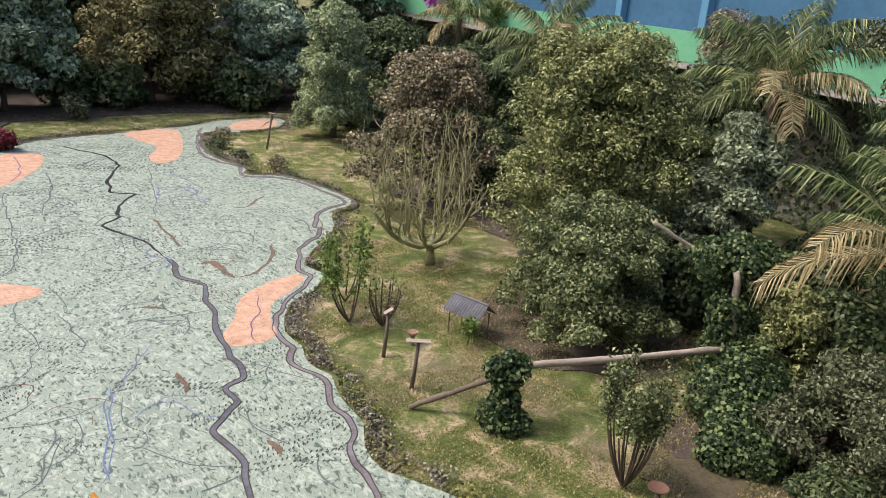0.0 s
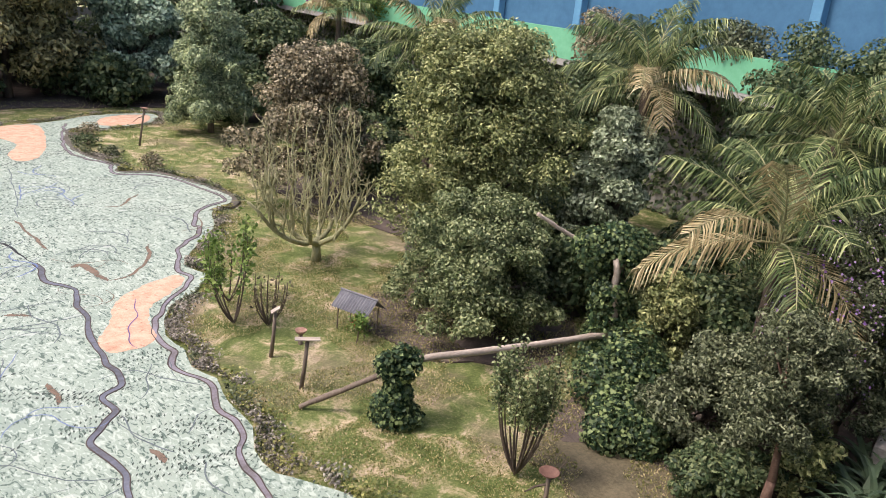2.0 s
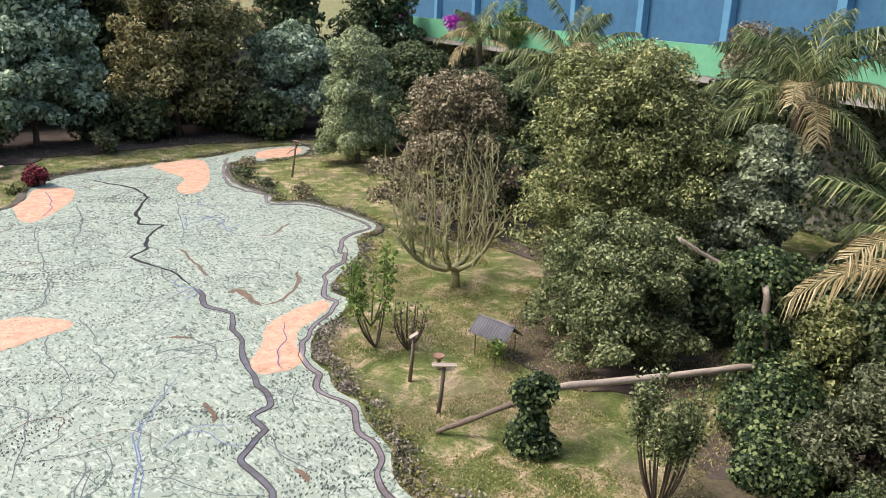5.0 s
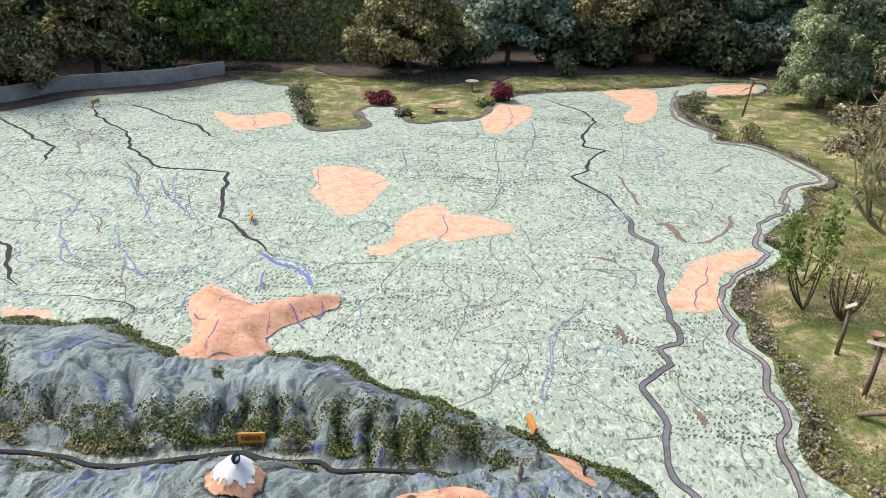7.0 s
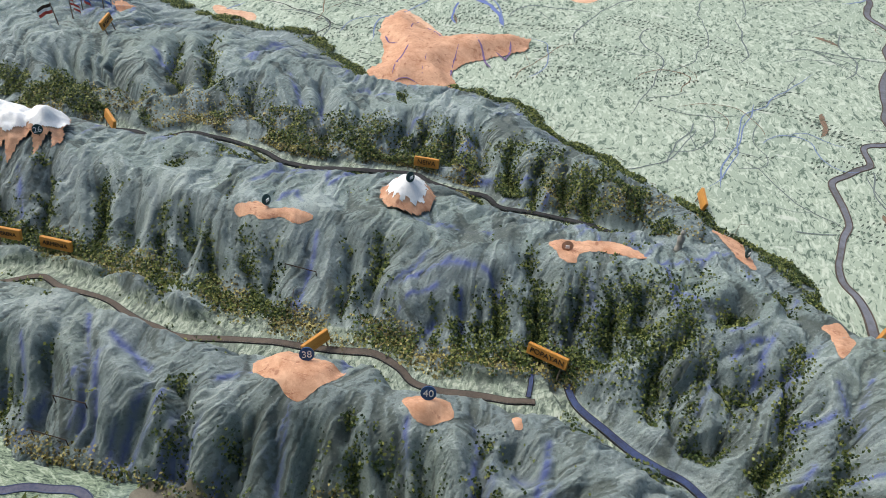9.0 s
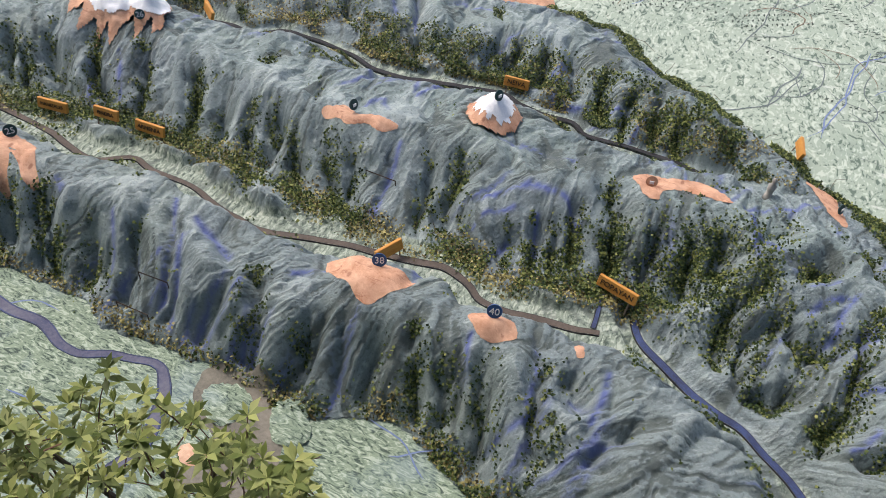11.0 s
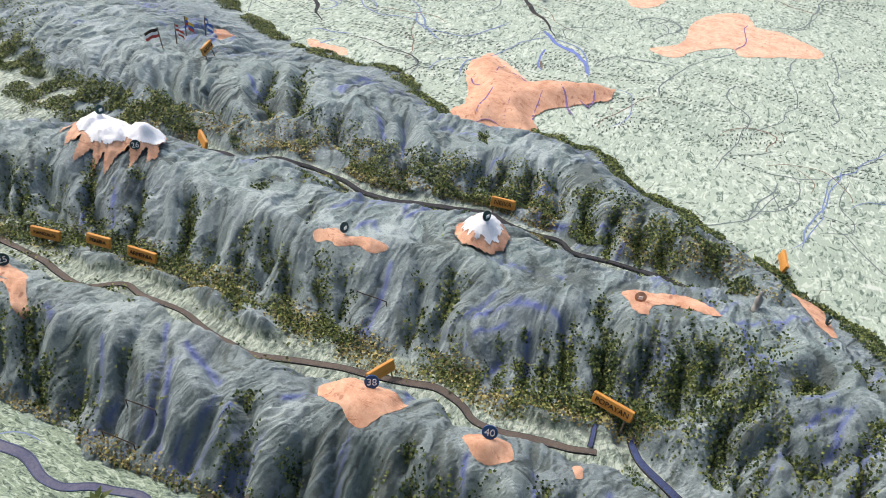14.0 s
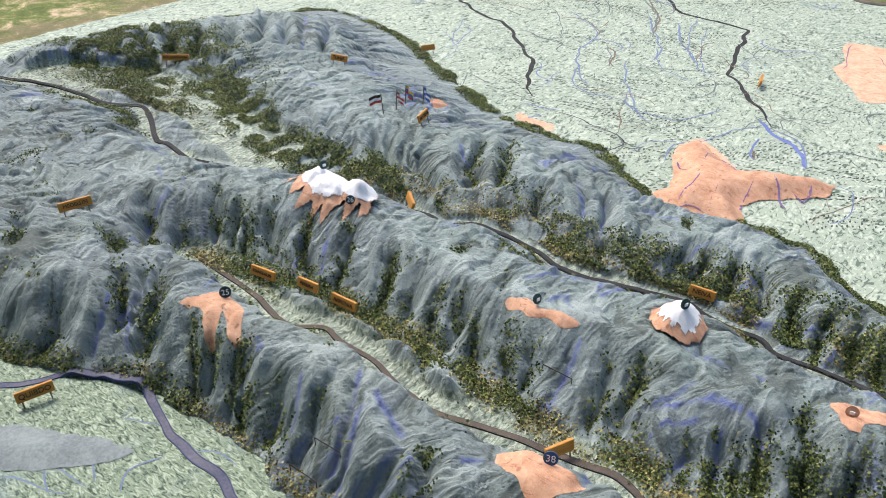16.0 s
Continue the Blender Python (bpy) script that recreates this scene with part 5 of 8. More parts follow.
stream([(1.7, 22.46), (1.29, 21.09), (1.55, 19.65), (1.43, 18.28), (0.64, 16.87)], 0.057, M_GREY_LINE, 6)
stream([(0.07, 21.44), (-0.98, 20.06), (-1.45, 18.83), (-1.48, 17.81)], 0.069, M_GREY_LINE, 7)
stream([(1.53, 15.04), (1.12, 13.83), (0.53, 13.08), (0.11, 12.88)], 0.046, M_GREY_LINE, 8)
stream([(6.05, 24.14), (5.08, 23.41), (4.0, 22.25)], 0.057, M_GREY_LINE, 9)
stream([(-1.73, 30.82), (-1.54, 28.72), (-1.9, 26.82)], 0.092, M_GREY_LINE, 10)
stream([(2.05, 33.0), (1.92, 28.27), (1.83, 25.75), (1.34, 23.97), (0.08, 23.48)], 0.081, M_GREY_LINE, 11)
stream([(3.84, 35.55), (3.65, 32.25), (2.95, 29.41)], 0.103, M_GREY_LINE, 12)
stream([(-13.76, 25.28), (-12.77, 24.78), (-11.68, 23.76), (-11.35, 21.84), (-10.37, 20.21), (-9.66, 19.12)], 0.103, M_BLUE_LINE, 13)
stream([(-9.71, 27.44), (-9.03, 25.02), (-7.94, 22.99), (-7.06, 22.33)], 0.092, M_BLUE_LINE, 14)
stream([(-9.79, 21.94), (-8.92, 20.29), (-7.93, 18.86), (-7.33, 18.21)], 0.092, M_BLUE_LINE, 15)
stream([(-4.75, 19.86), (-5.32, 19.35), (-5.64, 18.3), (-6.2, 17.32), (-6.07, 16.13)], 0.069, M_BLUE_LINE, 16)
stream([(-4.75, 19.86), (-4.01, 19.6), (-3.48, 18.74), (-3.29, 18.02)], 0.09, M_BLUE_LINE, 17)
stream([(-4.72, 18.68), (-4.47, 17.87)], 0.092, M_BROWN_LINE, 18)
stream([(-9.54, 17.4), (-8.96, 17.34), (-7.76, 17.09), (-7.27, 16.68), (-7.47, 15.98), (-7.94, 16.04)], 0.057, M_BANK_SHADE, 19)
stream([(-10.63, 17.1), (-10.21, 17.37), (-9.5, 17.46)], 0.092, M_BLUE_LINE, 20)
stream([(-6.29, 17.62), (-6.83, 17.14), (-6.98, 16.41)], 0.057, M_BLUE_LINE, 21)
stream([(-12.07, 28.3), (-10.96, 26.7), (-10.12, 24.67)], 0.115, M_GREY_LINE, 22)
stream([(-2.55, 17.81), (-2.1, 17.52), (-1.95, 16.37), (-2.29, 15.78)], 0.057, M_BLUE_LINE, 23)
stream([(3.31, 18.59), (4.43, 19.15), (5.44, 18.36)], 0.046, M_GREY_LINE, 24)
stream([(3.65, 22.28), (4.58, 22.79), (5.79, 23.68)], 0.046, M_GREY_LINE, 25)
stream([(0.51, 15.64), (1.51, 15.44), (2.48, 15.78)], 0.046, M_GREY_LINE, 26)
stream([(4.91, 14.58), (4.84, 13.83), (5.1, 13.15), (5.32, 12.79)], 0.069, M_GREY_LINE, 27)
stream([(5.68, 12.27), (5.44, 11.85), (5.43, 11.38), (5.52, 11.09)], 0.069, M_GREY_LINE, 28)
stream([(3.27, 12.19), (3.67, 12.12), (4.13, 12.3)], 0.057, M_GREY_LINE, 29)
stream([(6.21, 16.34), (5.82, 15.43), (5.49, 14.94)], 0.057, M_GREY_LINE, 30)
stream([(4.93, 13.14), (4.99, 12.87), (4.94, 12.59)], 0.23, M_BROWN_LINE, 31)
stream([(4.18, 20.35), (4.48, 20.25), (4.67, 20.03)], 0.23, M_BROWN_LINE, 32)
stream([(4.15, 16.52), (4.09, 15.86), (4.01, 15.48)], 0.23, M_BROWN_LINE, 33)
stream([(-10.83, 22.81), (-10.03, 21.48), (-9.86, 21.27)], 0.092, M_GREY_LINE, 34)
stream([(-14.05, 27.8), (-13.07, 27.2), (-12.35, 25.98)], 0.081, M_GREY_LINE, 35)
stream([(-14.72, 25.29), (-13.87, 24.88), (-12.52, 22.82), (-12.87, 22.16)], 0.057, M_GREY_LINE, 36)
stream([(-10.75, 20.73), (-10.26, 19.5), (-9.54, 19.06), (-8.57, 19.13), (-7.84, 18.54)], 0.081, M_BLUE_LINE, 37)
stream([(-9.57, 23.71), (-9.02, 22.49), (-8.26, 21.94), (-7.45, 21.68)], 0.081, M_BLUE_LINE, 38)
stream([(-8.65, 19.74), (-8.13, 18.85), (-7.05, 18.76), (-6.51, 19.31), (-6.14, 20.24)], 0.081, M_BLUE_LINE, 39)
stream([(-8.91, 26.76), (-8.61, 25.2), (-7.44, 22.18)], 0.057, M_BLUE_LINE, 40)
stream([(-10.84, 22.77), (-10.37, 22.36), (-9.96, 21.2)], 0.138, M_BROWN_LINE, 41)
stream([(-11.93, 28.4), (-10.76, 26.53), (-10.06, 24.45)], 0.138, M_BROWN_LINE, 42)
stream([(-7.29, 15.34), (-7.23, 16.59), (-7.74, 17.11), (-8.76, 17.01)], 0.092, M_GREY_LINE, 43)
stream([(-9.73, 17.09), (-10.04, 16.49)], 0.081, M_BLUE_LINE, 44)
stream([(-16.13, 22.32), (-15.27, 20.39), (-14.5, 19.64), (-14.28, 18.35)], 0.057, M_BLUE_LINE, 45)
stream([(2.67, 16.4), (2.41, 14.99), (2.15, 13.8), (2.11, 13.01)], 0.069, M_BLUE_LINE, 46)
stream([(1.48, 15.12), (1.2, 14.17), (1.02, 13.44)], 0.069, M_GREY_LINE, 47)
stream([(3.66, 18.12), (3.29, 17.01), (2.78, 16.36)], 0.057, M_GREY_LINE, 48)
stream([(1.87, 26.2), (1.61, 24.14), (0.84, 23.45)], 0.057, M_GREY_LINE, 49)
stream([(4.75, 14.34), (4.98, 13.56), (5.33, 13.2)], 0.046, M_GREY_LINE, 50)
stream([(5.68, 13.29), (6.2, 13.79), (6.63, 13.87)], 0.046, M_GREY_LINE, 51)
stream([(7.22, 20.02), (6.83, 18.93), (6.33, 17.93), (6.25, 17.15)], 0.057, M_VIOLET, 58)
stream([(-0.01, 23.48), (0.09, 22.07), (-0.15, 21.4)], 0.069, M_VIOLET, 59)
stream([(2.99, 38.22), (2.94, 35.47), (2.33, 33.76)], 0.069, M_VIOLET, 60)
stream([(-8.74, 35.69), (-8.32, 33.52)], 0.069, M_VIOLET, 61)
stream([(-4.68, 27.8), (-4.26, 25.34)], 0.057, M_VIOLET, 62)
stream([(-3.78, 27.2), (-2.85, 26.02), (-1.94, 26.82)], 0.057, M_VIOLET, 63)
stream([(-9.88, 2.23), (-9.3, 2.4), (-8.45, 2.56)], 0.05, M_BLUE_LINE, 80)
stream([(-9.49, 2.52), (-9.11, 2.42), (-8.68, 2.2)], 0.05, M_BLUE_LINE, 81)
stream([(-8.39, 2.61), (-8.89, 2.98)], 0.05, M_BLUE_LINE, 82)
stream([(-7.91, 2.85), (-8.18, 3.13), (-8.03, 3.63)], 0.06, M_BLUE_LINE, 83)
stream([(-8.4, 4.01), (-9.06, 3.65)], 0.05, M_BLUE_LINE, 84)
stream([(-9.16, 3.97), (-9.1, 3.72)], 0.04, M_BLUE_LINE, 85)
stream([(-9.46, 2.0), (-9.08, 2.19), (-8.46, 2.31)], 0.05, M_BLUE_LINE, 86)
stream([(-2.53, 4.42), (-1.98, 4.28), (-1.6, 3.98)], 0.05, M_BLUE_LINE, 87)
stream([(-2.13, 4.11), (-1.6, 4.27), (-1.19, 4.36)], 0.05, M_BLUE_LINE, 88)
stream([(-6.79, 2.85), (-6.24, 2.86), (-5.72, 2.69)], 0.05, M_BLUE_LINE, 89)
stream([(-7.88, 3.72), (-7.48, 4.04), (-7.02, 4.09)], 0.05, M_BLUE_LINE, 90)
stream([(-4.44, 4.13), (-4.37, 3.79), (-4.05, 3.6)], 0.05, M_BLUE_LINE, 91)
stream([(-4.04, 4.06), (-3.73, 3.86), (-3.54, 3.52), (-3.17, 3.38)], 0.3, M_BROWN_LINE, 92)
stream([(-5.03, 15.82), (-5.01, 15.23), (-5.0, 14.63)], 0.085, M_VIOLET, 120)
stream([(-4.63, 16.1), (-4.5, 15.35), (-4.37, 14.75)], 0.085, M_VIOLET, 121)
stream([(-4.0, 16.72), (-3.92, 15.87), (-3.84, 15.19)], 0.085, M_VIOLET, 122)
stream([(-3.67, 16.9), (-3.4, 16.37), (-3.06, 15.86)], 0.085, M_VIOLET, 123)
stream([(-2.95, 17.16), (-2.82, 16.34)], 0.085, M_VIOLET, 124)
stream([(-3.11, 16.6), (-2.84, 16.34)], 0.085, M_VIOLET, 125)
stream([(-5.26, 17.46), (-5.21, 16.88), (-5.17, 16.28)], 0.085, M_VIOLET, 126)
stream([(-5.14, 17.29), (-4.82, 17.19), (-4.54, 16.86)], 0.085, M_VIOLET, 127)
stream([(-5.77, 16.52), (-5.58, 16.21), (-5.36, 16.06)], 0.085, M_VIOLET, 128)
stream([(-5.01, 14.28), (-4.64, 14.56), (-4.34, 14.66)], 0.085, M_VIOLET, 129)
stream([(-5.08, 20.2), (-4.55, 19.56), (-4.0, 19.27)], 0.2, M_RILL, 140)
stream([(-4.41, 19.55), (-3.68, 18.98), (-3.32, 18.16)], 0.16, M_RILL, 141)
stream([(-4.73, 19.07), (-4.67, 18.28), (-4.47, 17.81)], 0.12, M_RILL, 142)
stream([(-9.99, 26.38), (-9.11, 24.72), (-7.99, 23.2)], 0.12, M_BLUE_LINE, 143)
stream([(-11.18, 26.75), (-10.4, 25.33), (-9.45, 23.77), (-9.13, 22.42)], 0.12, M_BLUE_LINE, 144)


def dotted_rows():
    """Rows of short dark dashes painted in small fields over the plain."""
    rng = np.random.default_rng(520)
    V = []
    ring = [(float(a), float(b)) for a, b in EDGE + EDGE_2]
    made = 0
    while made < 150:
        cx, cy = rng.uniform(-20, 11), rng.uniform(12, 40)
        if not within(np.array([cx]), np.array([cy]), ring)[0] or base_z(cx, cy) > 0:
            continue
        made += 1
        tilt, bow = rng.normal() * 0.4, rng.normal() * 0.22
        far = 0.8 + cy / 45
        for r in range(int(rng.integers(1, 4))):
            for c in range(int(rng.integers(10, 30))):
                u, v = (c - 6) * 0.1 * far + rng.normal() * 0.01, r * 0.17 * far + bow * ((c - 6) * 0.13) ** 2 + rng.normal() * 0.012
                V.append((cx + u * math.cos(tilt) - v * math.sin(tilt), cy + u * math.sin(tilt) + v * math.cos(tilt), 1.05 + tilt + rng.normal() * 0.15, far * rng.uniform(0.7, 1.2)))
    P = np.array(V)
    keep = within(P[:, 0], P[:, 1], ring) & (base_z(P[:, 0], P[:, 1]) <= 0)
    for patch_ring in BARE:
        keep &= ~within(P[:, 0], P[:, 1], patch_ring)
    P = P[keep]
    d = np.stack([np.cos(P[:, 2]), np.sin(P[:, 2])], 1) * (0.055 * P[:, 3])[:, None]
    n = np.stack([-d[:, 1], d[:, 0]], 1) * 0.34
    c = P[:, :2]
    xy = np.stack([c - d, c - n, c + d, c + n], 1)
    v = np.concatenate([xy, np.full((*xy.shape[:2], 1), 0.005)], -1).reshape(-1, 3)
    ob = part("dash_mark", array_mesh("dash_mark", v, np.arange(len(v)).reshape(-1, 4)), M_DASH, relief_map, "fields of short dark painted dashes")
    ob["kind"] = "stuff"


dotted_rows()
ribbon("edging", EDGE[6:13], 0.34, M_EDGING, relief_map, lift=0.03, bank=(M_EDGING, 0.06), taper=False, seed=61, label="mossy stone edging between map and lawn")
ribbon("edging", EDGE[12:22], 0.26, M_EDGING, relief_map, lift=0.03, bank=(M_EDGING, 0.05), taper=False, seed=62, label="mossy stone edging between map and lawn")
ribbon("edging", EDGE[26:36], 0.24, M_EDGING, relief_map, lift=0.03, bank=(M_EDGING, 0.05), taper=False, seed=63, label="mossy stone edging between map and lawn")

# ---- ground and walls ----
def make_ground():
    sh = Shape()
    n = 60
    r = np.r_[np.linspace(0, 70, 46), 90, 140, 260, 500, 1000, 2000]
    v = [(x, y, -0.06) for x, y in ((0, 20),)]
    ang = np.linspace(0, 2 * np.pi, n, endpoint=False)
    for q in r[1:]:
        for a in ang:
            x, y = q * math.cos(a), 20 + q * math.sin(a)
            z = -0.06 if q > 60 else -0.06 + 0.05 * (float(vnoise(np.array(x * 0.35), np.array(y * 0.35), 81)) - 0.5)
            v.append((x, y, z))
    f = [(0, 1 + j, 1 + (j + 1) % n) for j in range(n)]
    for i in range(len(r) - 2):
        f += [(1 + i * n + j, 1 + (i + 1) * n + j, 1 + (i + 1) * n + (j + 1) % n, 1 + i * n + (j + 1) % n) for j in range(n)]
    sh.add(v, f)
    ob = part("ground", sh, M_GRASS)
    tagged(ob, "worn lawn with straw and bare soil patches", "ground", kind="structure")


make_ground()


def leafy_wall():
    w = thing("wall_ivy", (-9.0, 49.6, 0), "tall boundary wall fully grown over with ivy", "wall", kind="structure")
    part("masonry", Shape().box((-26, 0, -0.1), (6.5, 0.3, 4.7)), M_CONCRETE, w)
    rng = np.random.default_rng(5)
    n = 28000
    p = np.column_stack([rng.uniform(-14, 6.5, n), rng.uniform(-0.25, 0, n), rng.uniform(0, 4.8, n)])
    part("ivy_cover", leaf_mesh("ivy_cover", p, rng.normal(size=(n, 3)) * 0.5 + (0, -1, 0.35), 0.2, rng, 0.8), M_IVY_WALL, w, "dense yellowish green ivy leaves")
    n = 9000
    p = np.column_stack([rng.uniform(-14, 6.5, n), rng.uniform(-0.32, -0.05, n), rng.uniform(0, 4.9, n)])
    p = p[vnoise(p[:, 0] * 0.8, p[:, 2] * 0.9, 88) > 0.45]
    part("dry_cover", leaf_mesh("dry_cover", p, rng.normal(size=(len(p), 3)) * 0.7 + (0, -1, 0.3), 0.24, rng, 0.8), L_BROWN, w, "brownish leaves in the ivy")


leafy_wall()
tagged(part("wall_back", Shape().box((-70, 62, -0.1), (40, 62.4, 4.4)), M_CONCRETE), "grey boundary wall behind the trees", "wall", kind="structure")


def low_curved_wall():
    line = smooth_line([(-24.0, 33.5), (-20.8, 36.8), (-19.3, 39.3), (-17.0, 40.7), (-14.6, 42.1), (-12.4, 44.6)], 0.5)
    d = unit(np.gradient(line, axis=0))
    nrm = np.stack([-d[:, 1], d[:, 0]], 1)
    sh = Shape()
    n = len(line)
    prof = [(0, -0.2), (0, 0.75), (0.22, 0.75), (0.22, -0.2)]
    sh.add(np.concatenate([np.column_stack([line + nrm * a, np.full(n, b)]) for a, b in prof]), [(i + k * n, i + k * n + 1, i + (k + 1) * n + 1, i + (k + 1) * n) for k in range(3) for i in range(n - 1)])
    tagged(part("wall_low", sh, M_CONCRETE), "low curved concrete retaining wall with grey stains", "wall", kind="structure")
    tagged(part("soil_bed", Shape().add(np.concatenate([np.column_stack([line - nrm * 1.6, np.full(n, 0.012)]), np.column_stack([line - nrm * 0.0, np.full(n, 0.03)])]), [(i, i + n, i + n + 1, i + 1)[::-1] for i in range(n - 1)]), M_SOIL_SHADE), "bare brown soil strip along the wall", "soil", kind="structure")


low_curved_wall()


def terrace():
    """Long building with a blue wall behind a green parapet on a raised terrace."""
    a, b = Vector((27.2, 6.0, 0)), Vector((31.0, 66.0, 0))
    d = (b - a).normalized()
    ang = math.degrees(math.atan2(d.y, d.x))
    t = thing("terrace_building", pose(a.x, a.y, 0, 0, 0, ang), "blue walled building with a green parapet terrace", "building", kind="structure")
    ln = (b - a).length
    part("parapet", Shape().box((0, -0.25, 6.05), (ln, 0, 7.35)), M_GREEN_WALL, t, "bright green painted parapet")
    part("slab", Shape().box((0, -3.2, 5.75), (ln, -0.02, 6.04)), M_CONCRETE, t, "grey edge of the terrace slab")
    part("wall", Shape().box((0, -3.5, 0), (ln, -3.2, 12.0)), M_BLUE_WALL, t, "blue painted wall")
    for i in range(int(ln / 6.0)):
        x = 2.6 + i * 6.0
        part("pilaster", Shape().box((x, -3.19, 6.05), (x + 0.45, -2.75, 12.0), bevel=0.02), M_PALE_BLUE, t, "pale blue pilaster")
    part("lower_wall", Shape().box((0, -2.9, 0), (ln, -2.6, 5.74)), M_CONCRETE, t)
    rng = np.random.default_rng(8)
    p = np.column_stack([rng.uniform(0, ln, 20000), rng.uniform(-2.6, -2.2, 20000), rng.uniform(0, 5.7, 20000)])
    part("ivy_cover", leaf_mesh("ivy_cover", p, rng.normal(size=(20000, 3)) * 0.5 + (0, 1, 0.35), 0.2, rng, 0.8), L_DARK, t, "dark green leaves covering the lower wall")


terrace()


def far_house():
    h = thing("far_house", (0, 56, 0), "distant salmon house above a faded blue mural wall", "house")
    part("mural_wall", Shape().box((-30, 0, 0), (1.5, 0.4, 5.15)), M_MURAL, h, "faded blue and white painted wall")
    part("ledge", Shape().box((-30, -0.15, 5.16), (1.5, 0.9, 5.34), bevel=0.02), M_WHITE, h, "white ledge")
    part("wall", Shape().box((-30, 0.5, 5.35), (1.5, 6.0, 9.6)), M_SALMON, h, "salmon painted wall")
    part("roof", Shape().add([(-31, 0.0, 9.6), (2.5, 0.0, 9.6), (2.5, 6.5, 11.5), (-31, 6.5, 11.5), (-31, 0.0, 9.75), (2.5, 0.0, 9.75), (2.5, 6.5, 11.65), (-31, 6.5, 11.65)], [(3, 2, 1, 0), (4, 5, 6, 7), (0, 1, 5, 4), (1, 2, 6, 5), (2, 3, 7, 6), (3, 0, 4, 7)]), M_TILE_ROOF, h, "orange roof")


far_house()


def blue_post():
    """A slightly leaning blue strut that carries the balcony's roof."""
    a, b = Vector((1.845, -0.124, 0.0)), Vector((2.263, 1.219, 11.04))
    up = (b - a).normalized()
    side = (Vector((0.675, -0.738, 0)) - up * up.dot(Vector((0.675, -0.738, 0)))).normalized()
    m = Matrix((side, up.cross(side), up)).transposed().to_4x4()
    p = thing("balcony_post", Matrix.Translation(a) @ m, "bright blue painted post of the viewing balcony", "post", kind="structure")
    part("shaft", Shape().box((0.0, -0.14, 0), (0.2, 0.0, (b - a).length), bevel=0.012), M_BLUE_POST, p)


blue_post()


def viewing_building():
    """The building with the balcony from which the map is seen; out of view, added to hold sky light off the near map.
    """
    b = thing("viewing_building", (0, 0, 0), "unseen viewing building with a roofed balcony, added to block sky light", "building", kind="structure")
    # Unseen wall, floor and roof; their sizes only serve to block the sky.
    part("wall", Shape().box((-45, -2.2, -0.1), (45, -1.7, 13.0)), M_BLUE_WALL, b)
    part("balcony_floor", Shape().box((-20, -1.69, 6.9), (20, -0.5, 7.1)), M_CONCRETE, b)
    part("balcony_roof", Shape().box((-20, -1.69, 11.01), (20, 1.5, 11.2)), M_WHITE, b)


viewing_building()


def dark_ground(pts, label, material=None):
    ring = smooth_line(pts, 0.5, closed=True)
    ring = ring + (np.stack([vnoise(ring[:, 0], ring[:, 1], 301), vnoise(ring[:, 0], ring[:, 1], 302)], 1) - 0.5) * 1.1
    ob = outline_prism("bare_soil", ring, -0.2, -0.02 if material is None else -0.024, material or M_SOIL_SHADE, None)
    tagged(ob, label, "soil", kind="structure")


# Dark slab that colours in the shade below the far trees.
dark_ground([(-8.0, 47.5), (-4.0, 44.6), (0.0, 43.8), (4.5, 46.0), (9.0, 47.2), (14.0, 47.6), (19.0, 47.0), (20.5, 43.0), (24.0, 44.0), (24.0, 61.0), (-8.0, 61.0)], "dark ground patch under the far trees, tree shade put into its colour")
dark_ground([(-30.0, 33.0), (-24.0, 36.0), (-20.8, 39.5), (-17.0, 42.5), (-13.0, 46.0), (-9.0, 47.5), (-8.0, 61.0), (-32.0, 61.0)], "dark ground patch behind the low wall")
# Lawn patch toned down in colour where it lies in shade.
dark_ground([(13.1, 10.1), (14.9, 10.2), (16.5, 9.6), (13.9, 7.6), (13, 6.5), (11.2, 6.7), (10.6, 7.6), (11.3, 9.1)], "dull brown lawn before the shrubs, dimmed in colour for shade", M_DIM_LAWN)
# Brown soil and the garden trees' shade in one dark colour.
dark_ground([(12.4, 13.0), (14.4, 12.2), (16.6, 12.8), (19.0, 14.0), (21.5, 12.0), (24.5, 18.0), (22.0, 30.0), (17.0, 29.5), (16.0, 25.5), (17.5, 21.0), (14.6, 18.0), (12.2, 16.4)], "dark bare soil under the garden trees, darkened for their shade")
dark_ground([(12.4, 9.3), (13.2, 7.4), (12.6, 5.4), (13.4, 3.0), (20.0, 2.4), (22.0, 8.0), (20.0, 11.4), (16.0, 11.8), (14.0, 10.4)], "dark ground patch under the shrubs")

# ---- trees ----


def clumps_in(rng, c, rad, k, size):
    """Centres and radii of leaf clumps filling a crown."""
    d = unit(rng.normal(size=(k, 3)))
    d[:, 2] = np.where(d[:, 2] < -0.8, -d[:, 2], d[:, 2])
    r = rng.uniform(0.4, 1.0, k)[:, None]
    pos = np.array(c) + d * r * np.array(rad)
    return pos, rng.uniform(0.7, 1.3, k) * size


def crown_leaves(rng, pos, rad, n, flat=0.75):
    w = rad**2 / (rad**2).sum()
    i = rng.choice(len(pos), n, p=w)
    d = unit(rng.normal(size=(n, 3)))
    d[:, 2] = np.where(rng.random(n) < 0.35, np.abs(d[:, 2]), d[:, 2])
    r = rad[i] * np.where(rng.random(n) < 0.75, rng.uniform(0.8, 1.08, n), rng.uniform(0.3, 0.8, n))
    p = pos[i] + d * r[:, None] * np.array([1, 1, flat])
    return p, d * 0.9 + rng.normal(size=(n, 3)) * 0.55 + np.array([0, 0, 0.35])


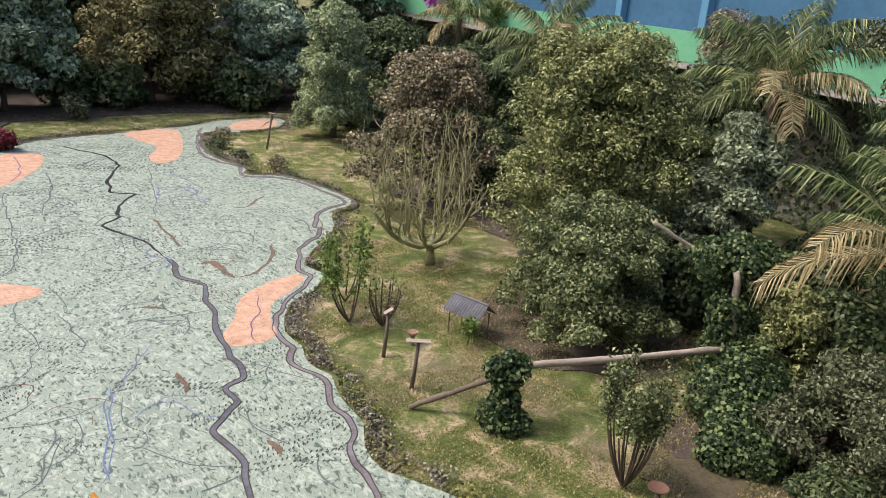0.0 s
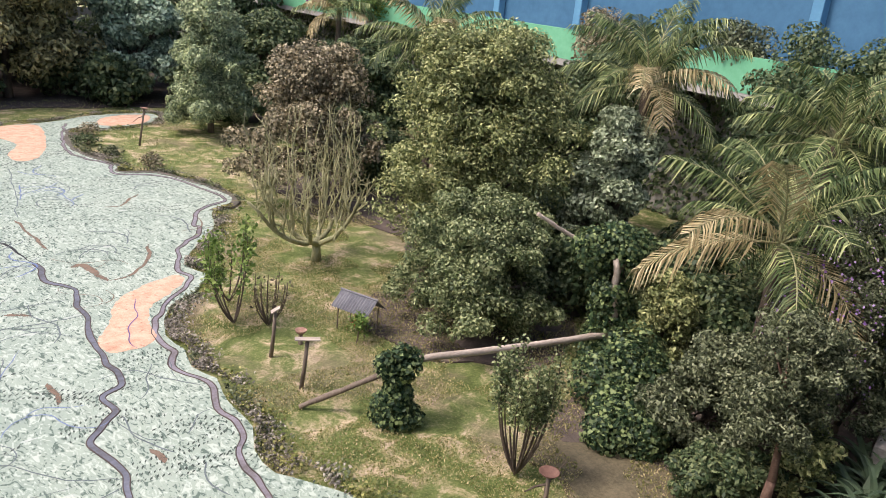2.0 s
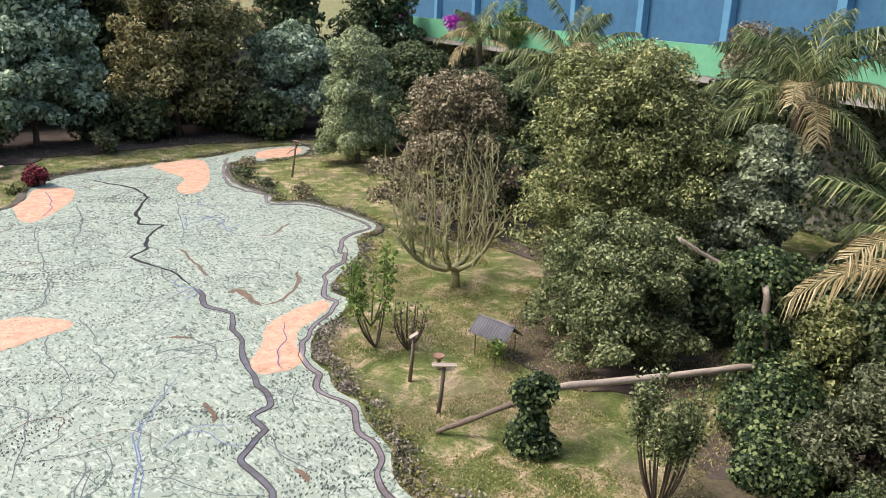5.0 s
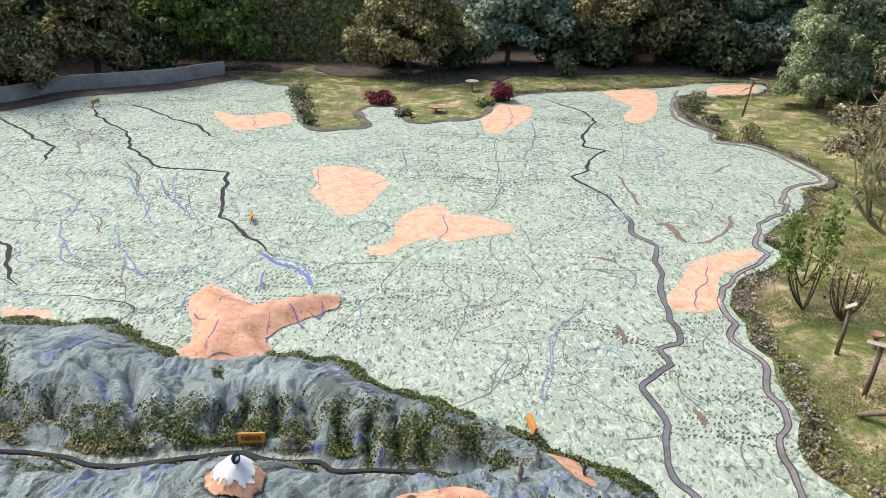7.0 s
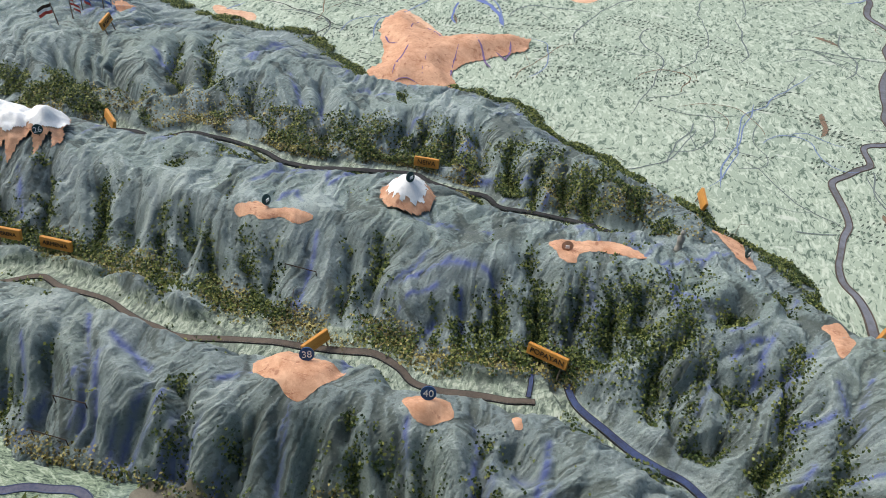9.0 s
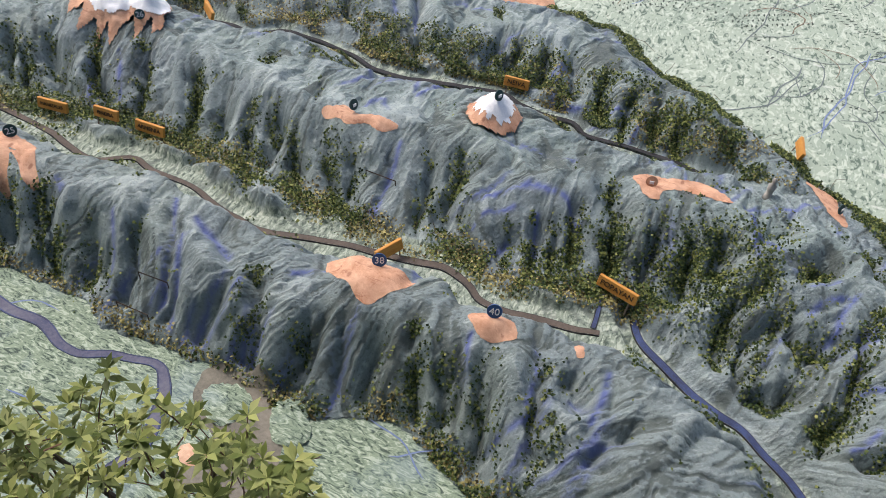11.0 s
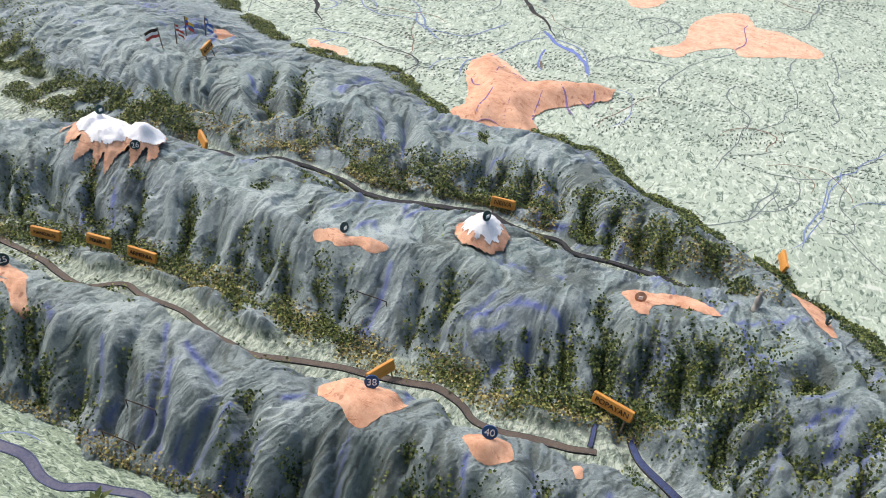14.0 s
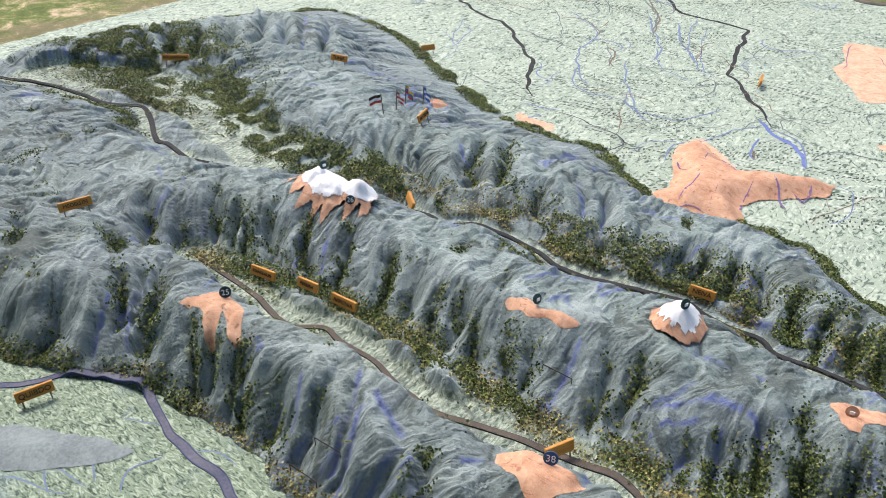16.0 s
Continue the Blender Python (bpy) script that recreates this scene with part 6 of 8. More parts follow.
def limb(sh, rng, a, b, r0, r1, bend=0.12, sides=6):
    a, b = np.array(a, float), np.array(b, float)
    n = 5
    t = np.linspace(0, 1, n)[:, None]
    off = rng.normal(size=3) * bend * np.linalg.norm(b - a)
    pts = a + (b - a) * t + off * (np.sin(t * np.pi)) * 0.5
    sh.tube(pts, np.linspace(r0, r1, n), sides)


def tree(name, base, crowns, material, label, n=16000, leaf=0.2, seed=1, trunk=0.18, clump=0.9, k=26, aspect=0.5, bark=None, category="tree", droop=0.2, flat=0.75):
    """crowns: rows of centre and radii in metres, relative to the base."""
    rng = np.random.default_rng(seed)
    t = thing(name, (*base, -0.05), label, category)
    pos, rad = [], []
    for c, r in crowns:
        a, b = clumps_in(rng, c, r, int(k * 2.2), clump * 0.66)
        pos.append(a)
        rad.append(b)
    pos, rad = np.concatenate(pos), np.concatenate(rad)
    pos[:, 2] = np.maximum(pos[:, 2], rad * 0.6 + 0.1)
    p, nn = crown_leaves(rng, pos, rad, int(n * 1.4), flat)
    p[:, 2] = np.maximum(p[:, 2], 0.12)
    part("crown", leaf_mesh("crown", p, nn, leaf, rng, aspect, droop), material, t)
    sh = Shape()
    top = np.array(crowns[-1][0], float)
    fork = np.array([0, 0, max(0.5, crowns[0][0][2] * 0.45)])
    limb(sh, rng, (0, 0, 0), fork, trunk, trunk * 0.8, 0.05, 8)
    limb(sh, rng, fork, top, trunk * 0.75, trunk * 0.15, 0.08, 7)
    for i in rng.choice(len(pos), min(12, len(pos)), replace=False):
        s = fork + (top - fork) * rng.uniform(0, 0.6)
        limb(sh, rng, s, pos[i], trunk * 0.4, trunk * 0.08, 0.12, 5)
    part("trunk", sh, bark or M_BARK, t, smooth=True)
    return t


tree("broadleaf_tree", (-2.2, 45.6), [((0, 0, 2.2), (3.5, 3.0, 1.7)), ((0.2, 0.4, 4.0), (2.5, 2.4, 1.6))], L_BROWN, "dense round tree with brownish green leaves", 22000, 0.24, 1, clump=1.0)
tree("broadleaf_tree", (3.6, 49.2), [((0, 0, 2.9), (3.6, 3.0, 2.2)), ((0.2, 0.3, 6.2), (3.2, 2.8, 2.4)), ((0.2, 0.3, 8.8), (2.2, 2.2, 1.8))], L_BLUE, "tall tree with bluish green leaves in tiers", 24000, 0.34, 2, clump=1.1, aspect=0.55)
tree("broadleaf_tree", (11.7, 51.0), [((0, 0, 3.2), (4.6, 3.4, 2.6)), ((0.2, 0.3, 7.0), (4.4, 3.4, 3.0)), ((0.2, 0.3, 10.0), (3.2, 2.8, 2.0))], L_BROWN, "large dark tree with brown green drooping foliage", 28000, 0.3, 3, clump=1.3, k=30, trunk=0.3)
tree("broadleaf_tree", (18.7, 51.0), [((0, 0, 2.4), (3.3, 2.8, 2.1)), ((0.3, 0.3, 4.9), (2.8, 2.6, 1.7))], L_BLUE, "dark leafy tree with bluish green leaves", 20000, 0.32, 4, clump=1.0)
tree("conifer_tree", (18.7, 39.7), [((0, 0, 1.7), (2.8, 2.7, 1.5)), ((0, 0, 3.7), (2.3, 2.2, 1.5)), ((0, 0, 5.6), (1.5, 1.5, 1.3))], L_CONIFER, "feathery dark green tree with layered branches", 28000, 0.22, 5, clump=0.8, k=22, aspect=0.3)
tree("broadleaf_tree", (17.4, 27.5), [((-0.9, -0.8, 1.9), (3.3, 2.6, 1.6)), ((-0.2, -0.2, 3.7), (2.9, 2.5, 1.5)), ((0, 0, 4.9), (1.9, 1.9, 1.1))], L_RUSSET, "tree with thin russet and dusty green leaves", 30000, 0.14, 6, clump=0.7, k=34, aspect=0.6)
tree("broadleaf_tree", (16.6, 17.3), [((-0.3, -0.3, 2.4), (2.9, 2.5, 1.6)), ((-0.9, 0.7, 3.9), (2.3, 2.2, 1.3)), ((0.7, -0.7, 4.3), (2.3, 2.2, 1.4)), ((-0.7, 0.6, 5.4), (1.9, 1.8, 1.2)), ((0.6, -0.6, 5.8), (1.9, 1.8, 1.2)), ((-0.5, 0.5, 6.6), (1.4, 1.3, 0.9)), ((0.4, -0.4, 6.9), (1.2, 1.2, 0.85))], L_YELLOW, "tall tree with yellowish green feathery leaves", 62000, 0.125, 7, clump=0.62, k=40, aspect=0.45)
tree("broadleaf_tree", (14.3, 14.4), [((0, 0, 1.3), (2.6, 2.4, 1.1)), ((0.1, 0.2, 2.6), (2.2, 2.1, 1.1))], L_MID, "broad low tree with glossy dark green leaves", 58000, 0.108, 8, clump=0.5, k=60, aspect=0.5)
tree("broadleaf_tree", (19.3, 14.2), [((0, 0, 3.0), (1.4, 1.4, 1.6)), ((0, 0, 4.8), (1.0, 1.0, 1.0))], L_SILVER, "slender tree with silvery grey green leaves", 18000, 0.15, 9, clump=0.55, k=24)
tree("broadleaf_tree", (-18.8, 43.0), [((0, 0, 2.6), (3.2, 2.4, 2.0)), ((0, 0, 5.4), (2.8, 2.2, 2.2))], L_BROWN, "bushy tree with brownish green leaves behind the wall", 18000, 0.27, 10, clump=0.9)
tree("broadleaf_tree", (-22.6, 38.6), [((0, 0, 2.2), (2.6, 2.2, 1.7)), ((0, 0, 5.0), (2.4, 2.2, 2.2))], L_BROWN, "bushy tree with brownish green leaves behind the wall", 16000, 0.27, 20, clump=0.9)
tree("broadleaf_tree", (-27.5, 36.0), [((0, 0, 2.2), (3.0, 2.6, 1.9)), ((0, 0, 5.0), (2.6, 2.4, 2.2))], L_DARK, "dark bushy tree behind the wall", 14000, 0.27, 21, clump=0.9)
tree("broadleaf_tree", (-24.3, 37.7), [((0.8, -1.0, 1.5), (2.6, 1.7, 1.3)), ((0.3, -0.2, 3.2), (2.4, 1.8, 1.4))], L_BROWN, "bushy tree hanging over the low wall", 17000, 0.22, 24, clump=0.8)
tree("broadleaf_tree", (-21.7, 39.5), [((0.6, -1.2, 1.3), (2.2, 1.5, 1.1)), ((0.2, -0.4, 2.8), (2.2, 1.7, 1.3))], L_BROWN, "bushy tree hanging over the low wall", 15000, 0.22, 25, clump=0.8)
tree("broadleaf_tree", (-14.0, 46.4), [((0, 0, 2.6), (4.0, 2.0, 2.2)), ((0, 0, 5.4), (3.6, 2.0, 2.0))], L_FRESH, "wide tree with fresh green leaves behind the wall", 22000, 0.3, 11, clump=1.0, aspect=0.6)
tree("broadleaf_tree", (25.0, 46.0), [((0, 0, 2.6), (3.4, 3.0, 2.2)), ((0, 0, 4.6), (2.6, 2.4, 1.2))], L_DARK, "dark green tree in front of the terrace", 16000, 0.28, 12, clump=1.0)
tree("broadleaf_tree", (24.2, 34.5), [((0, 0, 2.2), (3.0, 3.4, 2.0)), ((0, 0, 4.4), (2.4, 2.6, 1.1))], L_DARK, "dark green tree in front of the terrace", 16000, 0.26, 13, clump=0.9)
tree("broadleaf_tree", (23.8, 20.4), [((0, 0, 2.0), (2.4, 3.6, 1.8)), ((0, 0, 4.2), (2.0, 3.0, 1.2)), ((1.0, -1.6, 5.9), (1.7, 2.6, 1.2))], L_DARK, "dark green shrubby tree below the terrace", 18000, 0.2, 14, clump=0.8)
tree("broadleaf_tree", (23.4, 11.0), [((0, 0, 2.0), (2.4, 3.4, 1.8)), ((0, 0, 4.2), (2.0, 3.0, 1.3)), ((1.2, 0.4, 6.0), (1.7, 3.0, 1.2)), ((1.4, -2.2, 7.2), (1.6, 2.4, 1.2))], L_DARK, "dark green shrubby tree below the terrace", 18000, 0.19, 15, clump=0.8)
tree("tall_shrub", (14.4, 7.4), [((0, 0, 0.9), (1.5, 1.2, 0.8)), ((0.3, 0, 1.8), (1.2, 1.1, 0.7))], L_GREY, "tall shrub with dusty grey green leaves", 26000, 0.1, 16, clump=0.45, k=30, trunk=0.06, category="shrub")
tree("flowering_shrub", (16.9, 5.7), [((0, 0, 1.6), (1.9, 1.6, 1.2)), ((0, 0, 2.9), (2.0, 1.7, 1.1)), ((0.3, 0.2, 4.1), (1.6, 1.4, 0.9)), ((0.7, -0.6, 5.0), (1.5, 1.4, 0.9)), ((2.0, -0.9, 4.4), (1.5, 1.4, 1.2))], L_GREY, "large shrub with grey green leaves and purple flowers", 36000, 0.09, 17, clump=0.45, k=36, trunk=0.1, category="shrub")
tree("yellow_shrub", (16.5, 10.0), [((0, 0, 1.1), (1.1, 1.0, 0.9)), ((0, 0, 2.1), (0.8, 0.8, 0.6))], L_YELLOW, "shrub with yellow green variegated leaves", 9000, 0.12, 18, clump=0.4, k=20, trunk=0.05, category="shrub")
tree("yellow_shrub", (14.3, 5.3), [((0, 0, 0.7), (0.7, 0.6, 0.5)), ((0, 0, 1.3), (0.5, 0.5, 0.4))], L_YELLOW, "shrub with yellow green variegated leaves", 6000, 0.12, 19, clump=0.3, k=16, trunk=0.04, category="shrub")
tree("leaning_tree", (13.2, 5.3), [((0.4, 0.5, 2.1), (1.1, 0.9, 0.8)), ((0.9, 0.4, 3.1), (1.3, 1.0, 0.8))], L_GREY, "tree with a bare reddish brown trunk among shrubs", 22000, 0.075, 23, clump=0.34, k=40, trunk=0.11, bark=M_REDBARK)
tree("dark_shrub", (13.2, 6.6), [((0, 0, 0.5), (1.0, 0.8, 0.4)), ((0.3, -0.5, 0.6), (0.8, 0.8, 0.4))], L_DARK, "low shrub with dark green leaves", 8000, 0.11, 22, clump=0.3, k=16, trunk=0.03, category="shrub")


def background_trees():
    """Tall dark trees closing the garden, one built and then copied."""
    first = tree("background_tree", (4.0, 57.5), [((0, 0, 2.6), (3.6, 3.2, 2.4)), ((0.3, 0, 5.6), (3.4, 3.0, 2.4)), ((0, 0.2, 8.4), (2.4, 2.2, 1.8))], L_DARK, "tall dark green tree at the back of the garden", 8500, 0.42, 31, clump=1.2, k=20, trunk=0.25)
    first["group"] = "background trees"
    for x, y, a in ((8.5, 58.0, 140), (14.0, 57.5, 210), (20.5, 56.5, 280), (-24.5, 47.0, 30), (-31.0, 41.0, 100), (27.0, 54.0, 170)):
        copy_thing(first, pose(x, y, -0.05, 0, 0, a))


background_trees()

# ---- creepers on the mountains ----


def scatter_ivy(name, n, size, chance, material, label, seed, lift=0.04, box=(-23, 5.2, 3.2, 20.0)):
    """Creeper leaves where chance(x, y, fold, slope, low distance) is high."""
    rng = np.random.default_rng(seed)
    x, y = rng.uniform(box[0], box[1], n * 14), rng.uniform(box[2], box[3], n * 14)
    i, j = ((x - GX0) / GS).astype(int), ((y - GY0) / GS).astype(int)
    c = chance(x, y, FOLD[j, i], SLOPE[j, i], GAP[j, i], Z[j, i])
    for ring in BARE:
        c = np.where(within(x, y, ring), 0, c)
    keep = np.nonzero(rng.random(len(x)) < c)[0][:n]
    x, y = x[keep], y[keep]
    z = ground_z(x, y) + rng.uniform(0.005, lift, len(x)) * (0.5 + vnoise(x * 3, y * 3, seed))
    me = leaf_mesh(name, np.column_stack([x, y, z]), rng.normal(size=(len(x), 3)) * 0.5 + (0, -0.35, 0.9), size, rng, 0.75)
    ob = part(name, me, material)
    return tagged(ob, label, "creeper", kind="stuff")


def band(d, w):
    return np.clip(1 - d / w, 0, 1)


def ivy_chance(x, y, fold, slope, gap, z):
    d_e = near_line(x, y, raised(FOOT_E, 0))[0]
    d_v = near_line(x, y, raised(VALLEY_E, 0))[0]
    d_c = near_line(x, y, raised(FOOT_C, 0))[0]
    d_w = near_line(x, y, raised(FOOT_W, 0))[0]
    patchy = vnoise(x * 0.9, y * 0.9, 91)
    fine = vnoise(x * 3.5, y * 3.5, 92)
    gully = np.clip((0.8 - fold) * 4, 0, 1) * np.clip(slope * 1.4, 0, 1) * (y < 10.2) * (gap > 0.5) * np.clip((patchy - 0.2) * 4, 0, 1)
    foot = 1.3 * band(d_e, 0.5) * (0.2 + 1.5 * fine) * (x < 4) + 0.9 * band(d_c, 0.32) * np.clip(patchy * 2 - 0.3, 0, 1) + 0.8 * band(d_w, 0.35) * np.clip(patchy * 2 - 0.3, 0, 1)
    east = (d_v > 0.25) * band(d_v - 0.25, 1.15) * (y > 10.4) * (x > -19.5) * np.clip((patchy * 0.45 + fine * 0.55 + 0.3 * vnoise(x * 9, y * 9, 93) - 0.62) * 5, 0, 1)
    clump = np.exp(-(((x - 0.9) / 0.75) ** 2 + ((y - 8.05) / 0.6) ** 2)) * 0.65
    north = np.exp(-(((x + 20.4) / 2.4) ** 2 + ((y - 12.4) / 1.3) ** 2)) * 1.8 + band(near_line(x, y, raised([(-17.0, 12.3), (-14.0, 11.1), (-11.8, 10.7), (-10.4, 10.9)], 0))[0], 0.75) * 1.8 + 0.8 * band(near_line(x, y, raised([(-19.2, 9.4), (-17.2, 9.6), (-16.6, 9.0)], 0))[0], 0.3)
    keep_off = (np.hypot(x + 2.95, y - 9.6) > 0.6) & (np.hypot(x + 9.7, y - 9.2) > 0.9) & (z > 0.0)
    return np.clip(gully * 0.3 * (fine > 0.55) + foot + east + clump * fine * 1.6 + north * np.clip((fine - 0.3) * 5, 0, 1), 0, 1) * (fine > 0.28) * keep_off


def dry_chance(x, y, fold, slope, gap, z):
    d_v = near_line(x, y, raised(VALLEY_E, 0))[0]
    d_c = near_line(x, y, raised(FOOT_C, 0))[0]
    d_w = near_line(x, y, raised(FOOT_W, 0))[0]
    fine = vnoise(x * 2.5, y * 2.5, 95)
    return np.clip((0.9 * band(d_v - 0.1, 0.45) + 0.35 * band(d_v - 0.3, 0.9)) * (d_v > 0.22) * (y > VALLEY_E[3][1] - 0.2) + 0.7 * band(d_c, 0.35) + 0.7 * band(d_w, 0.3), 0, 1) * np.clip((fine - 0.26) * 3.5, 0, 1) * (z > 0)


scatter_ivy("creeper", 120000, 0.045, ivy_chance, M_IVY, "dark green ivy creeping over the mountains", 301, 0.075)
scatter_ivy("dry_creeper", 90000, 0.043, dry_chance, M_IVY_DRY, "dry brown and yellow creeper stems along the valleys", 302, 0.04)


def hanging_strands():
    """Strands of ivy hanging down the gullies of the slopes."""
    rng = np.random.default_rng(305)
    rows = []
    for kind, pts in GULLIES:
        if kind != "ivy":
            continue
        line = smooth_line(pts, 0.03)
        k = int(len(line) * 15 * rng.uniform(0.6, 1.4))
        t = rng.beta(1.3, 1.0, k)
        p = line[(t * (len(line) - 1)).astype(int)]
        thick = 0.035 + 0.085 * vnoise(p[:, 0] * 2.2, p[:, 1] * 2.2, 306) ** 1.5 + 0.06 * t
        p = p + rng.normal(size=(k, 2)) * thick[:, None] * np.array([1.0, 0.7])
        rows.append(p[vnoise(p[:, 0] * 7, p[:, 1] * 7, 309) > 0.42])
    n = 12000
    x, y = rng.uniform(-22, 4.8, n), rng.uniform(3.4, 15.0, n)
    i, j = ((x - GX0) / GS).astype(int), ((y - GY0) / GS).astype(int)
    clumped = vnoise(x * 0.75, y * 0.5, 307) * 0.6 + vnoise(x * 2.2, y * 1.5, 308) * 0.5
    ok = (FALL[0][j, i] > 0.15) & (Z[j, i] > 0.45) & (NEAR[j, i] > 0.15) & (NEAR[j, i] < 1.1) & (FOLD[j, i] < 0.7) & (clumped > 0.66)
    k = np.nonzero(ok)[0][:130]
    P = trace_down(x[k], y[k], 18, 0.055, FALL)
    moved = np.hypot(*np.moveaxis(np.diff(P, axis=1), -1, 0)) > 0.01
    q = P[:, 1:][moved]
    rows.append(q[rng.integers(0, len(q), 8000)] + rng.normal(size=(8000, 2)) * 0.05)
    pts = np.concatenate(rows)
    pts = pts[(np.hypot(pts[:, 0] + 2.95, pts[:, 1] - 9.5) > 0.6) & (np.hypot(pts[:, 0] + 9.7, pts[:, 1] - 9.3) > 0.65)]
    for ring in BARE:
        pts = pts[~within(pts[:, 0], pts[:, 1], ring)]
    m = len(pts)
    z = ground_z(pts[:, 0], pts[:, 1]) + rng.uniform(0.005, 0.065, m)
    me = leaf_mesh("ivy_strands", np.column_stack([pts, z]), rng.normal(size=(m, 3)) * 0.6 + (0, -0.55, 0.7), 0.044, rng, 0.8)
    tagged(part("ivy_strands", me, M_IVY), "dark green ivy strands hanging down the mountain gullies", "creeper", kind="stuff")


hanging_strands()


def twigs_on_relief():
    rng = np.random.default_rng(33)
    sh = Shape()
    for line in (FOOT_C, VALLEY_E, FOOT_E[:12]):
        c = smooth_line(line, 0.16)
        for p in c:
            if rng.random() < 0.75:
                q = p + rng.normal(size=2) * 0.16
                e = q + rng.normal(size=2) * 0.2
                m = (q + e) / 2 + rng.normal(size=2) * 0.05
                pts = [(a[0], a[1], float(ground_z(a[0], a[1])) + h) for a, h in ((q, 0.005), (m, 0.03), (e, 0.01))]
                sh.tube(pts, [0.004, 0.004, 0.003], 4)
    tagged(part("creeper_stems", sh, M_BARK), "thin brown creeper stems over the rock", "creeper", kind="stuff")


twigs_on_relief()

# ---- snow summits ----


def snow_summit(name, spots, label, seed):
    """Orange skirt with ragged teeth and a white cap over it, on the mountain top. spots: rows of x, y, radius, height."""
    t = thing(name, (0, 0, 0), label, "summit", group="snow summits")
    cx, cy = np.mean([q[0] for q in spots]), np.mean([q[1] for q in spots])
    big = max(np.hypot(q[0] - cx, q[1] - cy) + q[2] for q in spots)
    g = np.arange(-big * 1.7, big * 1.7, 0.025)
    X, Y = np.meshgrid(g + cx, g + cy)
    hgt, dist = np.zeros(X.shape), np.full(X.shape, 9.0)
    for x, y, r, h in spots:
        d = np.hypot(X - x, Y - y) / r
        hgt = np.maximum(hgt, h * (np.exp(-1.5 * d * d) if len(spots) > 1 else np.clip(1 - 0.9 * d, 0, 1)))
        dist = np.minimum(dist, d)
    ang = np.arctan2(Y - cy, X - cx)
    rib = np.abs(2 * vnoise(ang * 4.5 + 20, 0 * ang, seed) - 1) * 0.6 + vnoise(ang * 9 + 30, 0 * ang, seed + 1) * 0.4
    hgt = hgt + 0.02 * (vnoise(X * 14, Y * 14, seed + 4) - 0.5) * np.clip(hgt * 6, 0, 1) + 0.07 * (vnoise(X * 6, Y * 6, seed + 2) - 0.5) * np.clip(hgt * 6, 0, 1) + (0.05 if len(spots) > 1 else 0.035) * (rib - 0.4) * np.clip(dist, 0, 1) * np.clip(1.2 - dist, 0, 1)
    base = ground_z(X, Y)
    peak = hgt.copy()
    turns = (X * 3.1 + 0.5 * vnoise(X * 5, Y * 0, seed + 7)) if len(spots) > 1 else (ang * 2.1 + 0.4 * vnoise(ang * 3 + 9, 0 * ang, seed + 7))
    teeth = np.abs(2 * (turns - np.floor(turns)) - 1) * (0.45 + 0.55 * vnoise(np.floor(turns + 0.5), 0 * turns + 0.5, seed + 8))
    front = np.clip((cy - Y) * 5 + 0.3, 0, 1)
    for nm, mat_, lim, off, lab in (("skirt", M_ORANGE_DARK, 0.86 + 0.1 * rib + 0.95 * teeth * front if len(spots) > 1 else 1.0 + 0.14 * rib, 0.0, "orange painted ragged skirt"), ("snow_cap", M_SNOW, 0.82 + 0.16 * rib - 0.12 * front if len(spots) > 1 else 0.58 + 0.2 * teeth + 0.28 * rib, 0.014, "white painted snow cap")):
        keep = dist < lim
        idx = np.arange(X.size).reshape(X.shape)
        q = np.stack([idx[:-1, :-1], idx[:-1, 1:], idx[1:, 1:], idx[1:, :-1]], -1).reshape(-1, 4)
        q = q[keep.reshape(-1)[q].all(1)]
        used, inv = np.unique(q, return_inverse=True)
        hgt = peak * (np.clip((1.45 - dist) / 0.45, 0, 1) if len(spots) > 1 else 1.0)
        v = np.stack([X, Y, base + 0.012 + np.maximum(hgt, 0) + off], -1).reshape(-1, 3)[used]
        me = array_mesh(nm, v, inv.reshape(-1, 4))
        me.shade_smooth()
        part(nm, me, mat_, t, lab)
    return t


snow_summit("snow_summit", [(-2.95, 9.45, 0.43, 0.46)], "white snow cone with an orange painted skirt", 5)
snow_summit("snow_summit", [(-10.2, 9.1, 0.4, 0.25), (-9.7, 9.0, 0.4, 0.24), (-9.25, 9.25, 0.42, 0.3), (-9.85, 9.05, 0.5, 0.22)], "long white snow massif with ragged orange slopes", 6)

# ---- signs and plates ----


def text_mesh(words, height, depth=0.004):
    cu = bpy.data.curves.new("text", "FONT")
    cu.body, cu.size, cu.extrude, cu.align_x, cu.align_y = words, height, depth, "CENTER", "CENTER"
    ob = bpy.data.objects.new("text", cu)
    me = bpy.data.meshes.new_from_object(ob)
    bpy.data.objects.remove(ob)
    return me


def town_sign(x, y, yaw, words, length=0.55, tilt=0.0, z=None):
    """A varnished board on two short stakes; the face looks to the local -y."""
    z0 = float(ground_z(x, y)) if z is None else z
    s = thing("town_sign", pose(x, y, z0 + 0.07, -16, tilt, yaw), "varnished wooden town sign with dark lettering on the map" if words else "varnished wooden town sign standing on the map", "sign", group="town signs")
    part("board", Shape().box((-length / 2, -0.03, 0.05), (length / 2, 0.03, 0.225), bevel=0.008), M_WOOD_SIGN, s)
    for k in (-1, 1):
        part("stake", Shape().tube([(k * length * 0.36, 0.0, -0.16), (k * length * 0.36, 0.0, 0.06)], [0.012, 0.012], 6), M_OLDWOOD, s)
    if words:
        me = text_mesh(words, min(0.125, length / len(words) * 1.3))
        ob = part("lettering", me, M_INK, s, "dark painted capital letters")
        ob.matrix_local = pose(0, -0.034, 0.137, 90, 0, 0)
    return s


